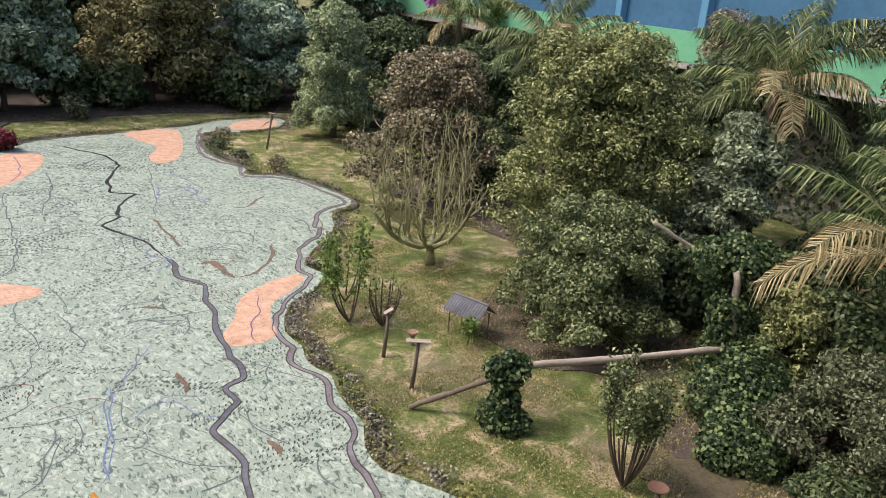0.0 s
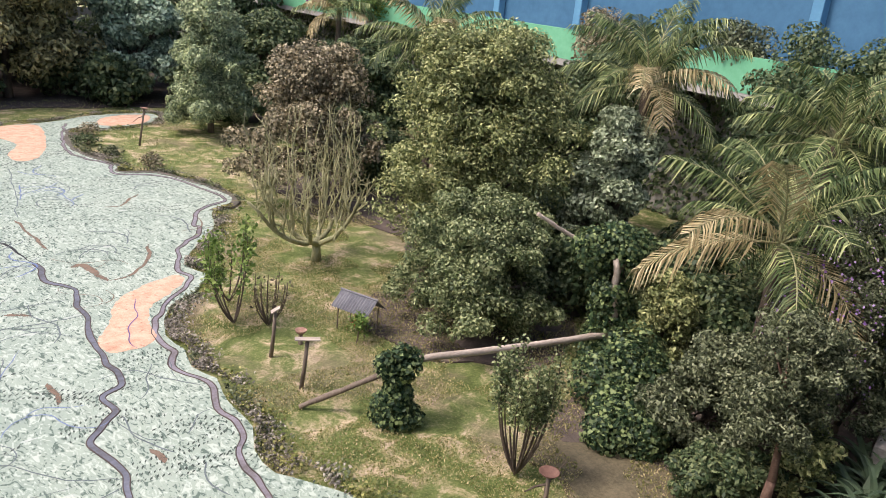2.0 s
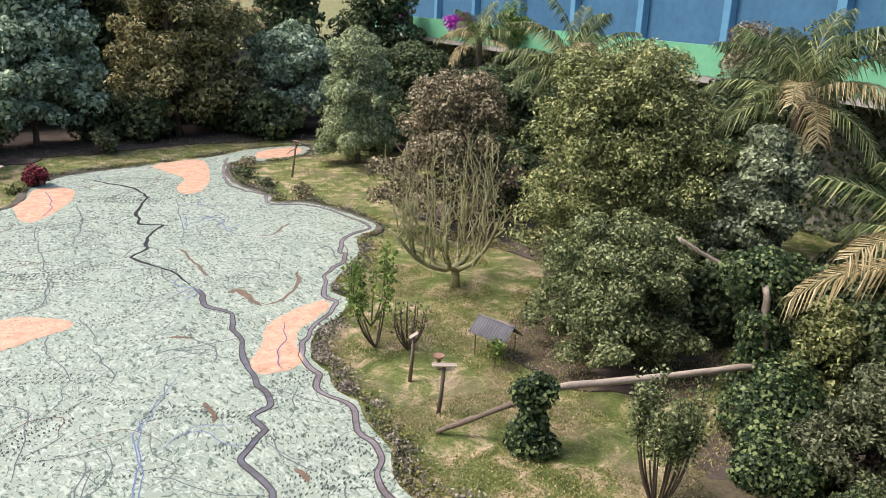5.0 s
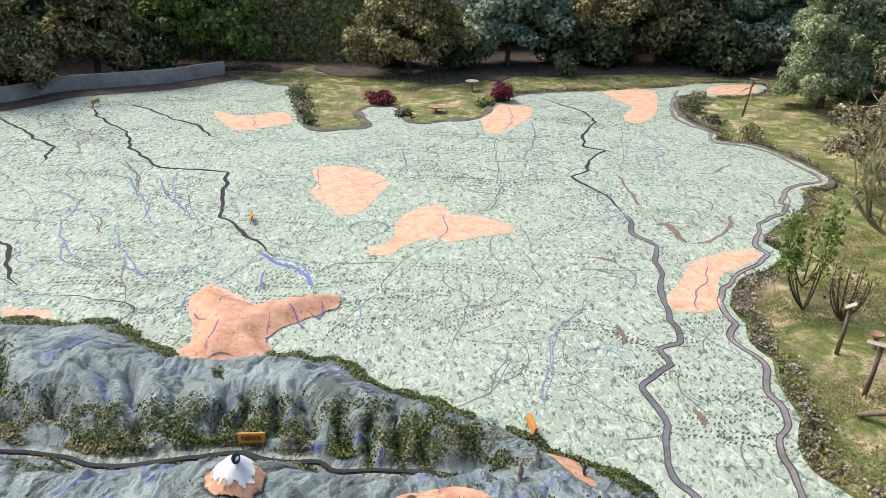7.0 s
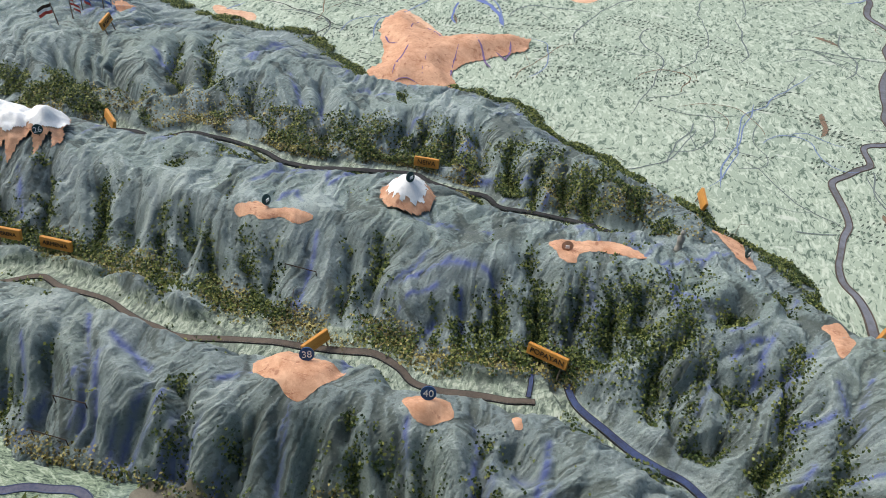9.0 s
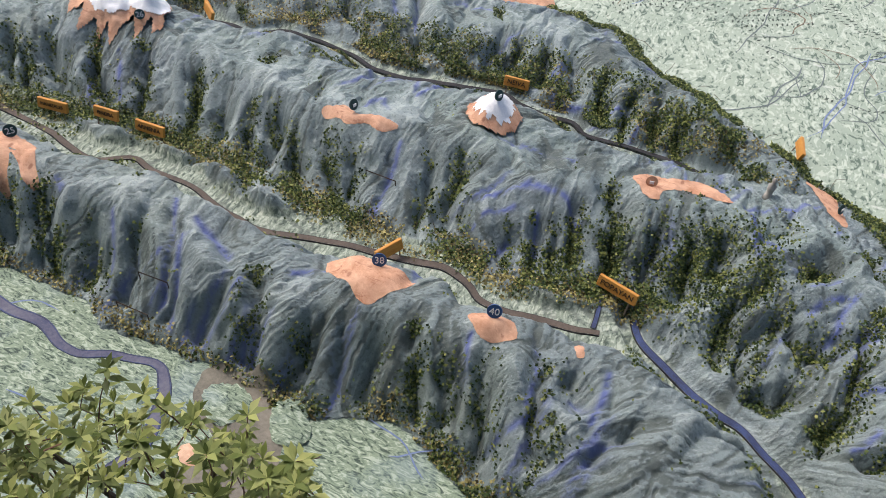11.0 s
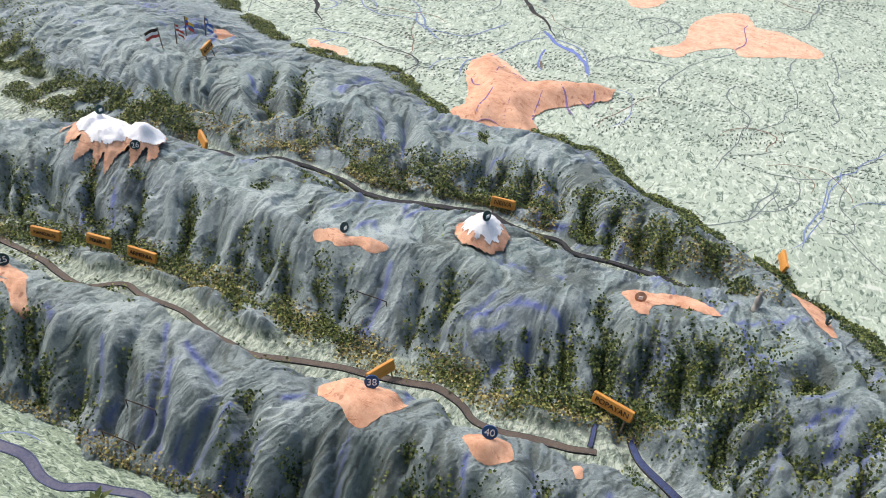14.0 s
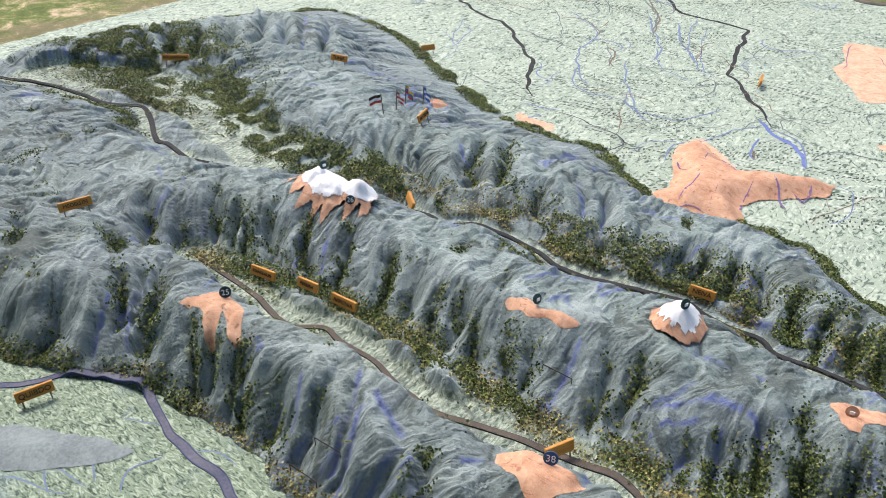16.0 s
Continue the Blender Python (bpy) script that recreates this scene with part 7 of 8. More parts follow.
town_sign(-0.28, 7.35, -15, "POPAYAN", 0.6)
town_sign(-3.15, 11.15, 4, "NEIVA", 0.45)
town_sign(-13.25, 5.85, 72, "MEDELLIN", 0.6)
town_sign(-10.36, 3.09, 72, "QUIBDO", 0.55)
town_sign(-10.65, 13.05, 104, "BOGOTA", 0.5)
town_sign(-8.65, 9.98, -40, "", 0.5)
town_sign(-9.58, 6.99, 7, "MANIZALES", 0.54)
town_sign(-8.55, 7.08, 4, "PEREIRA", 0.44)
town_sign(-7.84, 7.2, 2, "ARMENIA", 0.53)
town_sign(-19.0, 12.44, 38, "BUCARAMANGA", 0.75)
town_sign(-15.02, 14.84, 12, "TUNJA", 0.5)
town_sign(-3.32, 6.62, 64, "", 0.45)
town_sign(1.68, 12.25, -80, "", 0.5)
town_sign(-5.85, 22.5, -75, "", 0.6)
town_sign(4.43, 9.53, 60, "", 0.5)
town_sign(-16.4, 36.8, 80, "", 0.6)
town_sign(-14.9, 18.7, 60, "", 0.45)


def number_plate_disc(x, y, words, material, yaw, round_face=True, r=0.085, up=0.0):
    z0 = float(ground_z(x, y)) + up
    s = thing("height_marker", pose(x, y, z0, 0, 0, yaw), "small dark marker plate on a thin stake" + (" with white figures" if words else ""), "marker", group="summit markers")
    part("stake", Shape().tube([(0, 0.012, -0.25), (0, 0.012, 0.09)], [0.008, 0.008], 6), M_OLDWOOD, s)
    if round_face:
        part("plate", Shape().lathe([(0.0001, -0.008), (r, -0.008), (r, 0.008), (0.0001, 0.008)], 18, pose(0, 0, 0.11, 70, 0, 0)), material, s)
    else:
        part("plate", Shape().box((-r, -0.008, 0.10), (r, 0.008, 0.23), bevel=0.01), material, s)
    if words:
        ob = part("figure", text_mesh(words, 0.13), M_WHITE, s, "white painted figures")
        ob.matrix_local = pose(0, -0.014 if not round_face else -0.012, 0.168 if not round_face else 0.108, 90 if not round_face else 70, 0, 0)
    else:
        part("figure", Shape().box((-0.03, -0.03, 0.085), (0.03, -0.018, 0.135)), M_WHITE, s, "unreadable pale figures")
    return s


number_plate_disc(-9.1, 8.84, "26", M_PLATE, 38, up=0.1)
number_plate_disc(-8.92, 5.72, "25", M_PLATE, 50, True, 0.095)
number_plate_disc(-3.12, 5.9, "38", M_PLATE_BLUE, 24, True, 0.095)
number_plate_disc(-1.49, 5.72, "40", M_PLATE_BLUE, 14, True, 0.095)
number_plate_disc(-2.9, 9.4, "", M_PLATE, 65, up=0.35)
number_plate_disc(-4.85, 8.42, "", M_PLATE, 75)
number_plate_disc(2.45, 10.75, "", M_PLATE, 60)
number_plate_disc(-0.35, 8.95, "", M_ORANGE_DARK, 10)
number_plate_disc(-10.1, 9.2, "", M_PLATE, 75, up=0.22)


def flag(x, y, yaw, bands, tall=0.55, vertical=False):
    z0 = float(ground_z(x, y))
    f = thing("small_flag", pose(x, y, z0 - 0.05, 0, 6, yaw), "small hanging painted flag on a thin pole", "flag", group="flags by the capital")
    part("pole", Shape().tube([(0, 0, 0), (0, 0, tall)], [0.014, 0.012], 6), M_OLDWOOD, f)
    n = len(bands)
    for i, m in enumerate(bands):
        sh = Shape()
        cols = 8
        hh = 0.2 / n
        v = [(0.015 + 0.3 * c / cols, 0.03 * math.sin(c * 1.1), tall - 0.02 - (i + r) * hh - 0.10 * (c / cols) ** 1.5) for c in range(cols + 1) for r in (0, 1)]
        v += [(a, b + 0.006, c) for a, b, c in v]
        k = 2 * (cols + 1)
        fc = [(2 * c, 2 * c + 1, 2 * c + 3, 2 * c + 2) for c in range(cols)]
        fc += [(k + 2 * c, k + 2 * c + 2, k + 2 * c + 3, k + 2 * c + 1) for c in range(cols)]
        sh.add(v, fc)
        part("stripe", sh, m, f)
    return f


M_FLAG_Y = simple("yellow_cloth", (0.6, 0.4, 0.04), (0.75, 0.52, 0.08), 3, 0.8)
M_FLAG_B = simple("blue_cloth", (0.05, 0.12, 0.4), (0.1, 0.2, 0.5), 3, 0.8)
M_FLAG_R = simple("red_cloth", (0.4, 0.05, 0.04), (0.55, 0.1, 0.08), 3, 0.8)
flag(-12.0, 14.0, -20, [M_FLAG_Y, M_FLAG_B, M_FLAG_R])
flag(-11.6, 14.2, -25, [M_FLAG_B, M_WHITE, M_FLAG_B])
flag(-11.8, 13.4, -20, [M_FLAG_R, M_WHITE, M_FLAG_R, M_WHITE])
flag(-11.85, 13.0, 200, [M_INK, M_WHITE, M_FLAG_R], 0.55)


def small_statue(x, y):
    z0 = float(ground_z(x, y))
    sh = Shape().lathe([(0.001, 0.0), (0.065, 0.0), (0.06, 0.08), (0.04, 0.1), (0.055, 0.2), (0.06, 0.27), (0.022, 0.31), (0.036, 0.35), (0.03, 0.39), (0.001, 0.41)], 12)
    ob = part("plain_statuette", sh, M_CONCRETE, smooth=True)
    ob.matrix_world = pose(x, y, z0 - 0.02)
    tagged(ob, "small grey stone statuette standing on the mountains", "statuette")


small_statue(1.25, 9.75)


def wire_frame(x, y, yaw, w=0.5, h=0.12):
    z0 = float(ground_z(x, y))
    f = thing("wire_bracket", pose(x, y, z0 - 0.04, 0, 0, yaw), "thin dark metal bracket standing on the slope", "bracket", group="wire brackets")
    part("rail", Shape().tube([(-w / 2, 0, h), (w / 2, 0, h)], [0.008, 0.008], 6), M_INK, f)
    for k in (-1, 1):
        part("leg", Shape().tube([(k * w / 2, 0, 0), (k * w / 2, 0, h)], [0.007, 0.007], 6), M_INK, f)


wire_frame(-4.05, 7.75, -2)
wire_frame(-5.85, 4.75, 2, 0.45, 0.15)
wire_frame(-6.0, 4.4, 0, 0.5, 0.12)

# ---- palms ----


def frond_mesh(rng, length, lift, droop, leaflets=46, leaf=0.6):
    """Arching rib with two rows of drooping leaflets, along the local +x."""
    n = 12
    t = np.linspace(0, 1, n)
    ang = radians(lift) - radians(droop) * t**1.3
    seg = length / (n - 1)
    x = np.concatenate([[0], np.cumsum(np.cos(ang[:-1]) * seg)])
    z = np.concatenate([[0], np.cumsum(np.sin(ang[:-1]) * seg)])
    rib = Shape().tube(np.column_stack([x, 0 * x, z]), np.linspace(0.028, 0.006, n), 5)
    V, Q = [], []
    for s in (-1, 1):
        for i in range(leaflets):
            u = 0.14 + 0.86 * (i + rng.uniform(-0.3, 0.3)) / leaflets
            px, pz = np.interp(u, t, x), np.interp(u, t, z)
            a = np.interp(u, t, ang)
            L = leaf * (0.55 + 0.6 * math.sin(math.pi * min(1, u * 0.9 + 0.12))) * rng.uniform(0.85, 1.1)
            fwd = radians(rng.uniform(35, 52))
            d = np.array([math.cos(a) * math.cos(fwd), s * math.sin(fwd), math.sin(a) * math.cos(fwd) + 0.12])
            w = 0.024
            p0 = np.array([px, 0, pz])
            side = np.array([math.cos(a), 0, math.sin(a)]) * w
            p1 = p0 + d * L * 0.5
            p2 = p0 + d * L * 0.85 - np.array([0, 0, L * rng.uniform(0.3, 0.7)])
            k = len(V)
            V += [p0 - side * 0.5, p0 + side * 0.5, p1 - side, p1 + side, p2 - side * 0.2, p2 + side * 0.2]
            Q += [(k, k + 1, k + 3, k + 2), (k + 2, k + 3, k + 5, k + 4)]
    return rib, np.array(V), np.array(Q)


def palm(base, crown_z, n, length, label, seed, lean=(0, 0), dry=0.2, trunk=0.16, leaf=0.6):
    rng = np.random.default_rng(seed)
    p = thing("palm_tree", (*base, -0.05), label, "palm")
    top = np.array([lean[0], lean[1], crown_z])
    pts = [top * t + np.array([0, 0, 0]) for t in np.linspace(0, 1, 9)]
    sh = Shape().tube(pts, [trunk * (1.1 - 0.3 * t) * (1 + 0.06 * (i % 2)) for i, t in enumerate(np.linspace(0, 1, 9))], 10)
    part("trunk", sh, M_BARK, p, smooth=True)
    for i in range(n):
        az = 360 * i * 0.382 + rng.uniform(-15, 15)
        age = i / n
        lift = 82 - 88 * age + rng.uniform(-8, 8)
        rib, V, Q = frond_mesh(rng, length * rng.uniform(0.8, 1.05), lift, rng.uniform(45, 80), leaf=leaf)
        mtx = pose(*top, 0, 0, az)
        fr = part("frond", array_mesh("frond", V, Q), L_PALM_DRY if rng.random() < dry * (0.4 + 1.2 * age) else L_PALM, p)
        fr.matrix_local = mtx
        part("rib", rib, M_GREEN_BARK, fr)
    return p


palm((20.6, 24.3), 6.3, 22, 3.4, "palm with arching green and straw coloured fronds", 41, dry=0.2, leaf=0.85)
palm((21.0, 14.8), 6.5, 24, 3.3, "palm with arching green and straw coloured fronds", 42, dry=0.3, leaf=0.85)
palm((16.4, 7.6), 4.3, 17, 3.2, "large palm with long arching fronds", 43, dry=0.2, leaf=0.9, trunk=0.13)
palm((19.8, 8.4), 6.1, 24, 2.7, "palm with dense green fronds", 44, dry=0.2, leaf=0.75)
palm((15.8, 54.0), 6.4, 18, 2.8, "distant palm with dry drooping fronds", 45, dry=0.6, leaf=0.9)
palm((-2.0, 53.6), 5.0, 18, 2.4, "distant palm behind the trees", 46, dry=0.4, leaf=0.8)
palm((25.6, 38.6), 6.6, 18, 2.6, "palm beside the terrace", 47, dry=0.3, leaf=0.8)

# ---- garden plants ----


def coppice(base, n, tall, spread, label, seed, bark, r0=0.05):
    """A short trunk that forks into spreading limbs, each carrying upright crooked whips and fine twigs."""
    rng = np.random.default_rng(seed)
    t = thing("pollarded_shrub", (*base, -0.05), label, "shrub")
    trunk = Shape()
    trunk.tube([(0, 0, 0), (0.03, 0.02, 0.35), (0.0, 0.05, 0.75)], [0.17, 0.14, 0.13], 9)
    runs = []
    for k in range(6):
        a = 2 * math.pi * k / 6 + rng.uniform(-0.3, 0.3)
        out = spread * rng.uniform(0.35, 0.9)
        tt = np.linspace(0, 1, 8)[:, None]
        d = np.array([math.cos(a), math.sin(a), 0])
        pts = np.array([0, 0.04, 0.6]) + d * out * tt**0.9 + np.array([0, 0, 1.0]) * (0.35 * tt + rng.uniform(1.1, 1.5) * tt**2.2)
        pts = pts + rng.normal(size=(8, 3)) * 0.04
        trunk.tube(pts, np.linspace(0.095, 0.045, 8), 7)
        runs.append(pts)
    part("trunk", trunk, bark, t, smooth=True)
    for i in range(n):
        sh = Shape()
        run = runs[i % 6]
        u = rng.uniform(0.35, 1.0) * 7
        j = min(int(u), 6)
        h = run[j] + (run[j + 1] - run[j]) * (u - j)
        a = math.atan2(h[1], h[0]) + rng.normal() * 0.7
        r = rng.uniform(-0.3, 0.7)
        top = tall * rng.uniform(0.5, 1.0)
        e = np.array([h[0] + r * math.cos(a), h[1] + r * math.sin(a), top])
        m = (h + e) / 2 + np.array([math.cos(a), math.sin(a), -0.25]) * rng.uniform(0.0, 0.45)
        tt = np.linspace(0, 1, 9)[:, None]
        pts = (1 - tt) ** 2 * h + 2 * tt * (1 - tt) * m + tt**2 * e + rng.normal(size=(9, 3)) * 0.07
        sh.tube(pts, np.linspace(r0 * rng.uniform(0.7, 1.1), 0.01, 9), 5)
        for q in range(6):
            v = int(rng.integers(2, 8))
            d = rng.normal(size=3) * 0.28 + (0, 0, 0.3)
            mid = pts[v] + d * 0.5 + rng.normal(size=3) * 0.04
            sh.tube([pts[v], mid, pts[v] + d], [0.011, 0.008, 0.004], 4)
        part("branch", sh, bark, t)
    return t


coppice((13.25, 20.65), 70, 5.0, 2.7, "pollarded leafless shrub with many upright greenish branches", 51, M_GREEN_BARK, 0.036)


def stem_shrub(base, n, tall, spread, leaves_n, label, seed, material, leaf=0.09, low=0.45):
    """Thin stems rising from one root, leafy above."""
    rng = np.random.default_rng(seed)
    t = thing("stemmed_shrub", (*base, -0.05), label, "shrub")
    P, N = [], []
    for i in range(n):
        a = rng.uniform(0, 2 * math.pi)
        r = spread * math.sqrt(rng.uniform(0.1, 1))
        e = np.array([r * math.cos(a), r * math.sin(a), tall * rng.uniform(0.7, 1.0)])
        m = np.array([r * 1.1 * math.cos(a), r * 1.1 * math.sin(a), tall * 0.3])
        tt = np.linspace(0, 1, 8)[:, None]
        pts = 2 * tt * (1 - tt) * m + tt**2 * e
        part("stem", Shape().tube(pts, np.linspace(0.025, 0.008, 8), 5), M_BARK, t)
        k = leaves_n // n
        u = rng.uniform(low, 1.02, k)[:, None]
        P.append(2 * u * (1 - u) * m + u**2 * e + rng.normal(size=(k, 3)) * max(0.1, spread * 0.16))
        N.append(rng.normal(size=(k, 3)) + (0, 0, 0.6))
    if leaves_n:
        part("foliage", leaf_mesh("foliage", np.concatenate(P), np.concatenate(N), leaf, rng, 0.6), material, t)
    return t


stem_shrub((10.4, 8.9), 18, 2.75, 0.55, 4200, "thin stemmed shrub with leafy top and bare legs", 61, L_MID, 0.08, 0.68)
stem_shrub((9.6, 17.1), 14, 1.5, 0.6, 260, "small nearly bare shrub with upright twigs", 62, L_RUSSET, 0.09)
stem_shrub((8.9, 17.6), 9, 2.4, 0.75, 700, "young tree with long narrow green leaves", 63, L_FRESH, 0.13, 0.6)
stem_shrub((9.4, 18.9), 5, 2.5, 0.7, 240, "young tree with long narrow green leaves", 64, L_FRESH, 0.13, 0.75)
stem_shrub((11.0, 15.1), 1, 0.75, 0.05, 260, "tiny sapling with a round green head", 65, L_FRESH, 0.1, 0.85)


def ivy_mass(name, spots, n, label, seed, material=None, leaf=0.1, log_core=False):
    """Ivy grown into a solid mass. spots: rows of x, y, z, radius."""
    rng = np.random.default_rng(seed)
    pos = np.array([q[:3] for q in spots], float)
    rad = np.array([q[3] for q in spots], float)
    b = (spots[0][0], spots[0][1])
    t = thing(name, (*b, -0.05), label, "ivy")
    p, nn = crown_leaves(rng, pos - np.array([b[0], b[1], 0]), rad, n, 1.0)
    p[:, 2] = np.maximum(p[:, 2], 0.06)
    part("foliage", leaf_mesh("foliage", p, nn, leaf, rng, 0.85), material or M_IVY_DEEP, t)
    part("stem", Shape().tube([(0, 0, 0), (0, 0, max(0.4, pos[:, 2].max() - 0.2))], [0.11, 0.08], 8), M_OLDWOOD, t)
    return t


ivy_mass("ivy_stump", [(9.5, 11.65, 0.2, 0.48), (9.7, 11.45, 0.15, 0.36), (9.35, 11.7, 0.45, 0.32), (9.55, 11.6, 0.7, 0.3), (9.5, 11.65, 0.95, 0.27), (9.35, 11.75, 1.3, 0.3), (9.65, 11.5, 1.32, 0.3), (9.85, 11.6, 1.42, 0.22), (9.2, 11.65, 1.5, 0.2), (9.55, 11.6, 1.6, 0.22), (9.5, 11.62, 1.15, 0.3), (9.5, 11.62, 0.55, 0.36)], 5200, "tree stump wrapped in dark green ivy", 71, leaf=0.09)
ivy_mass("ivy_post", [(15.5, 10.8, 0.7, 0.75), (15.6, 10.9, 1.5, 0.6), (15.3, 10.9, 2.2, 0.5), (15.5, 11.0, 3.2, 0.65), (15.0, 11.3, 3.2, 0.55), (16.1, 10.9, 3.1, 0.55)], 8000, "tall post smothered in ivy", 72, leaf=0.11)
ivy_mass("ivy_mound", [(14.2, 9.9, 0.5, 0.75), (14.8, 9.5, 0.7, 0.85), (15.3, 9.9, 1.0, 0.7)], 6500, "low mound of dark green ivy", 73, leaf=0.1)
ivy_mass("ivy_mound", [(12.9, 8.6, 0.3, 0.6), (13.5, 8.8, 0.45, 0.65), (13.3, 8.1, 0.3, 0.55), (14.0, 8.3, 0.4, 0.6)], 6500, "low mound of dark green ivy", 74, leaf=0.1)


def log_beam(name, a, b, r, label, mat_=None, seed=1):
    rng = np.random.default_rng(seed)
    a, b = np.array(a, float), np.array(b, float)
    t = np.linspace(0, 1, 10)[:, None]
    pts = a + (b - a) * t + rng.normal(size=(10, 3)) * 0.012
    ob = part(name, Shape().tube(pts, r * rng.uniform(0.85, 1.15, 10), 9), mat_ or M_LOG, smooth=True)
    tagged(ob, label, "log")


log_beam("log_rail", (10.0, 11.8, 1.2), (15.3, 10.6, 1.12), 0.075, "bleached log rail resting on the ivy stump", seed=2)
log_beam("log_prop", (8.1, 13.1, 0.0), (9.7, 11.75, 1.15), 0.06, "weathered plank leaning on the ivy stump", M_OLDWOOD, 3)
log_beam("log_post", (15.65, 10.68, 0.0), (15.04, 10.68, 3.10), 0.085, "bleached upright log between the ivy", seed=4)
log_beam("dry_branch", (14.9, 11.6, 3.2), (13.8, 12.2, 3.9), 0.05, "grey dry branch sticking out of the ivy", seed=5)


def feeder_post(x, y, tall, board, tilt, yaw, label, bowl=None, lean=0):
    f = thing("bird_feeder", pose(x, y, -0.05, 0, lean, yaw), label, "bird feeder", group="bird feeders")
    part("post", Shape().tube([(0, 0, 0), (0.01, 0, tall * 0.5), (0, 0, tall)], [0.05, 0.045, 0.042], 8), M_OLDWOOD, f, smooth=True)
    if bowl:
        part("bowl", Shape().lathe([(0.02, tall), (0.14, tall + 0.015), (0.19, tall + 0.07), (0.175, tall + 0.07), (0.13, tall + 0.03), (0.001, tall + 0.025)], 16), bowl, f, "shallow clay dish", smooth=True)
        part("branch", Shape().tube([(0, 0, tall * 0.8), (-0.2, 0.05, tall * 0.75), (-0.38, 0.1, tall * 0.62)], [0.025, 0.02, 0.01], 6), M_BARK, f)
        part("branch", Shape().tube([(0, 0, tall * 0.75), (0.12, 0.05, tall * 0.95), (0.3, -0.02, tall * 1.25)], [0.02, 0.015, 0.008], 6), M_BARK, f)
    else:
        ob = part("board", Shape().box((-board / 2, -0.08, -0.015), (board / 2, 0.08, 0.015), bevel=0.006), M_LOG, f, "bleached feeding board")
        ob.matrix_local = pose(0, 0, tall + 0.02, 0, tilt, 0)
    return f


feeder_post(8.6, 13.8, 1.2, 0.55, -3, -28, "wooden post with a feeding board on the lawn", lean=4)
feeder_post(8.78, 15.47, 1.2, 0.24, -35, -20, "wooden post with a slanted feeding board", lean=3)
feeder_post(14.1, 37.6, 1.75, 0.3, 0, 0, "leaning wooden post with a red dish and dry branch", bowl=M_TERRACOTTA, lean=8)
feeder_post(9.8, 7.65, 0.95, 0.3, 0, -20, "dark forked post with a brown clay dish", bowl=M_DISH)


def saucer(x, y, z, r, m_, label):
    s = thing("bird_bath", (x, y, z), label, "bird bath", group="bird baths")
    part("dish", Shape().lathe([(0.02, 0.0), (r * 0.75, 0.01), (r, 0.09), (r * 0.93, 0.09), (r * 0.7, 0.04), (0.001, 0.035)], 18), m_, s, smooth=True)
    part("foot", Shape().lathe([(0.06, -z - 0.05), (0.05, 0.0)], 10), M_OLDWOOD, s)


saucer(9.75, 15.75, 0.25, 0.15, M_TERRACOTTA, "shallow terracotta bird bath on a short foot")
saucer(1.3, 42.0, 0.4, 0.36, M_LOG, "pale dish on a foot on the far lawn")
saucer(-0.5, 37.1, 0.15, 0.4, M_TERRACOTTA, "low terracotta dish on the far lawn")


def bird_house():
    """Small shelter with a corrugated gable roof on four poles, a red feeder beneath."""
    h = thing("bird_shelter", pose(11.45, 15.75, -0.05, 0, 0, -72) @ Matrix.Scale(0.8, 4), "small shelter with a grey corrugated gable roof", "bird shelter")
    for sx in (-1, 1):
        for sy in (-1, 1):
            part("pole", Shape().tube([(sx * 0.55, sy * 0.34, 0), (sx * 0.55, sy * 0.34, 0.86)], [0.022, 0.022], 6), M_OLDWOOD, h)
    for sy in (-1, 1):
        sh = Shape()
        n = 57
        pts = []
        for i in range(n):
            u = -0.72 + 1.44 * i / (n - 1)
            w = 0.022 * math.sin(i * math.pi / 2)
            for v, z in ((0.0, 1.24), (sy * 0.52, 0.82)):
                pts.append((u, v, z + w))
        pts += [(a, b, c - 0.012) for a, b, c in pts]
        k = 2 * n
        f = [(2 * i, 2 * i + 1, 2 * i + 3, 2 * i + 2) for i in range(n - 1)]
        f += [(k + 2 * i, k + 2 * i + 2, k + 2 * i + 3, k + 2 * i + 1) for i in range(n - 1)]
        sh.add(pts, f)
        part("roof_sheet", sh, M_TIN, h, "grey corrugated roof sheet")
    part("ridge_cap", Shape().tube([(-0.75, 0, 1.26), (0.75, 0, 1.26)], [0.035, 0.035], 8), M_TIN, h)
    part("feeder_body", Shape().lathe([(0.001, 0.2), (0.17, 0.2), (0.19, 0.25), (0.12, 0.35), (0.1, 0.6), (0.14, 0.64), (0.001, 0.68)], 14), M_RED, h, "red feeder", smooth=True)
    part("feeder_stand", Shape().lathe([(0.05, 0.0), (0.05, 0.2)], 8), M_OLDWOOD, h)


bird_house()


def red_hut():
    h = thing("red_hut", pose(-24.0, 29.6, -0.05, 0, 0, 12), "small red shelter with a gable roof on the lawn", "shelter")
    for sx in (-1, 1):
        for sy in (-1, 1):
            part("pole", Shape().tube([(sx * 0.7, sy * 0.4, 0), (sx * 0.7, sy * 0.4, 0.9)], [0.04, 0.04], 6), M_OLDWOOD, h)
    for sy in (-1, 1):
        part("roof_panel", Shape().add([(-1, 0, 1.4), (1, 0, 1.4), (1, sy * 0.75, 0.85), (-1, sy * 0.75, 0.85), (-1, 0, 1.36), (1, 0, 1.36), (1, sy * 0.75, 0.81), (-1, sy * 0.75, 0.81)], [(0, 1, 2, 3), (7, 6, 5, 4), (2, 1, 5, 6), (3, 2, 6, 7), (0, 3, 7, 4)]), M_RED, h, "faded red roof panel")
    part("box", Shape().box((-0.35, -0.25, 0.05), (0.35, 0.25, 0.5), bevel=0.02), M_RED, h)


red_hut()


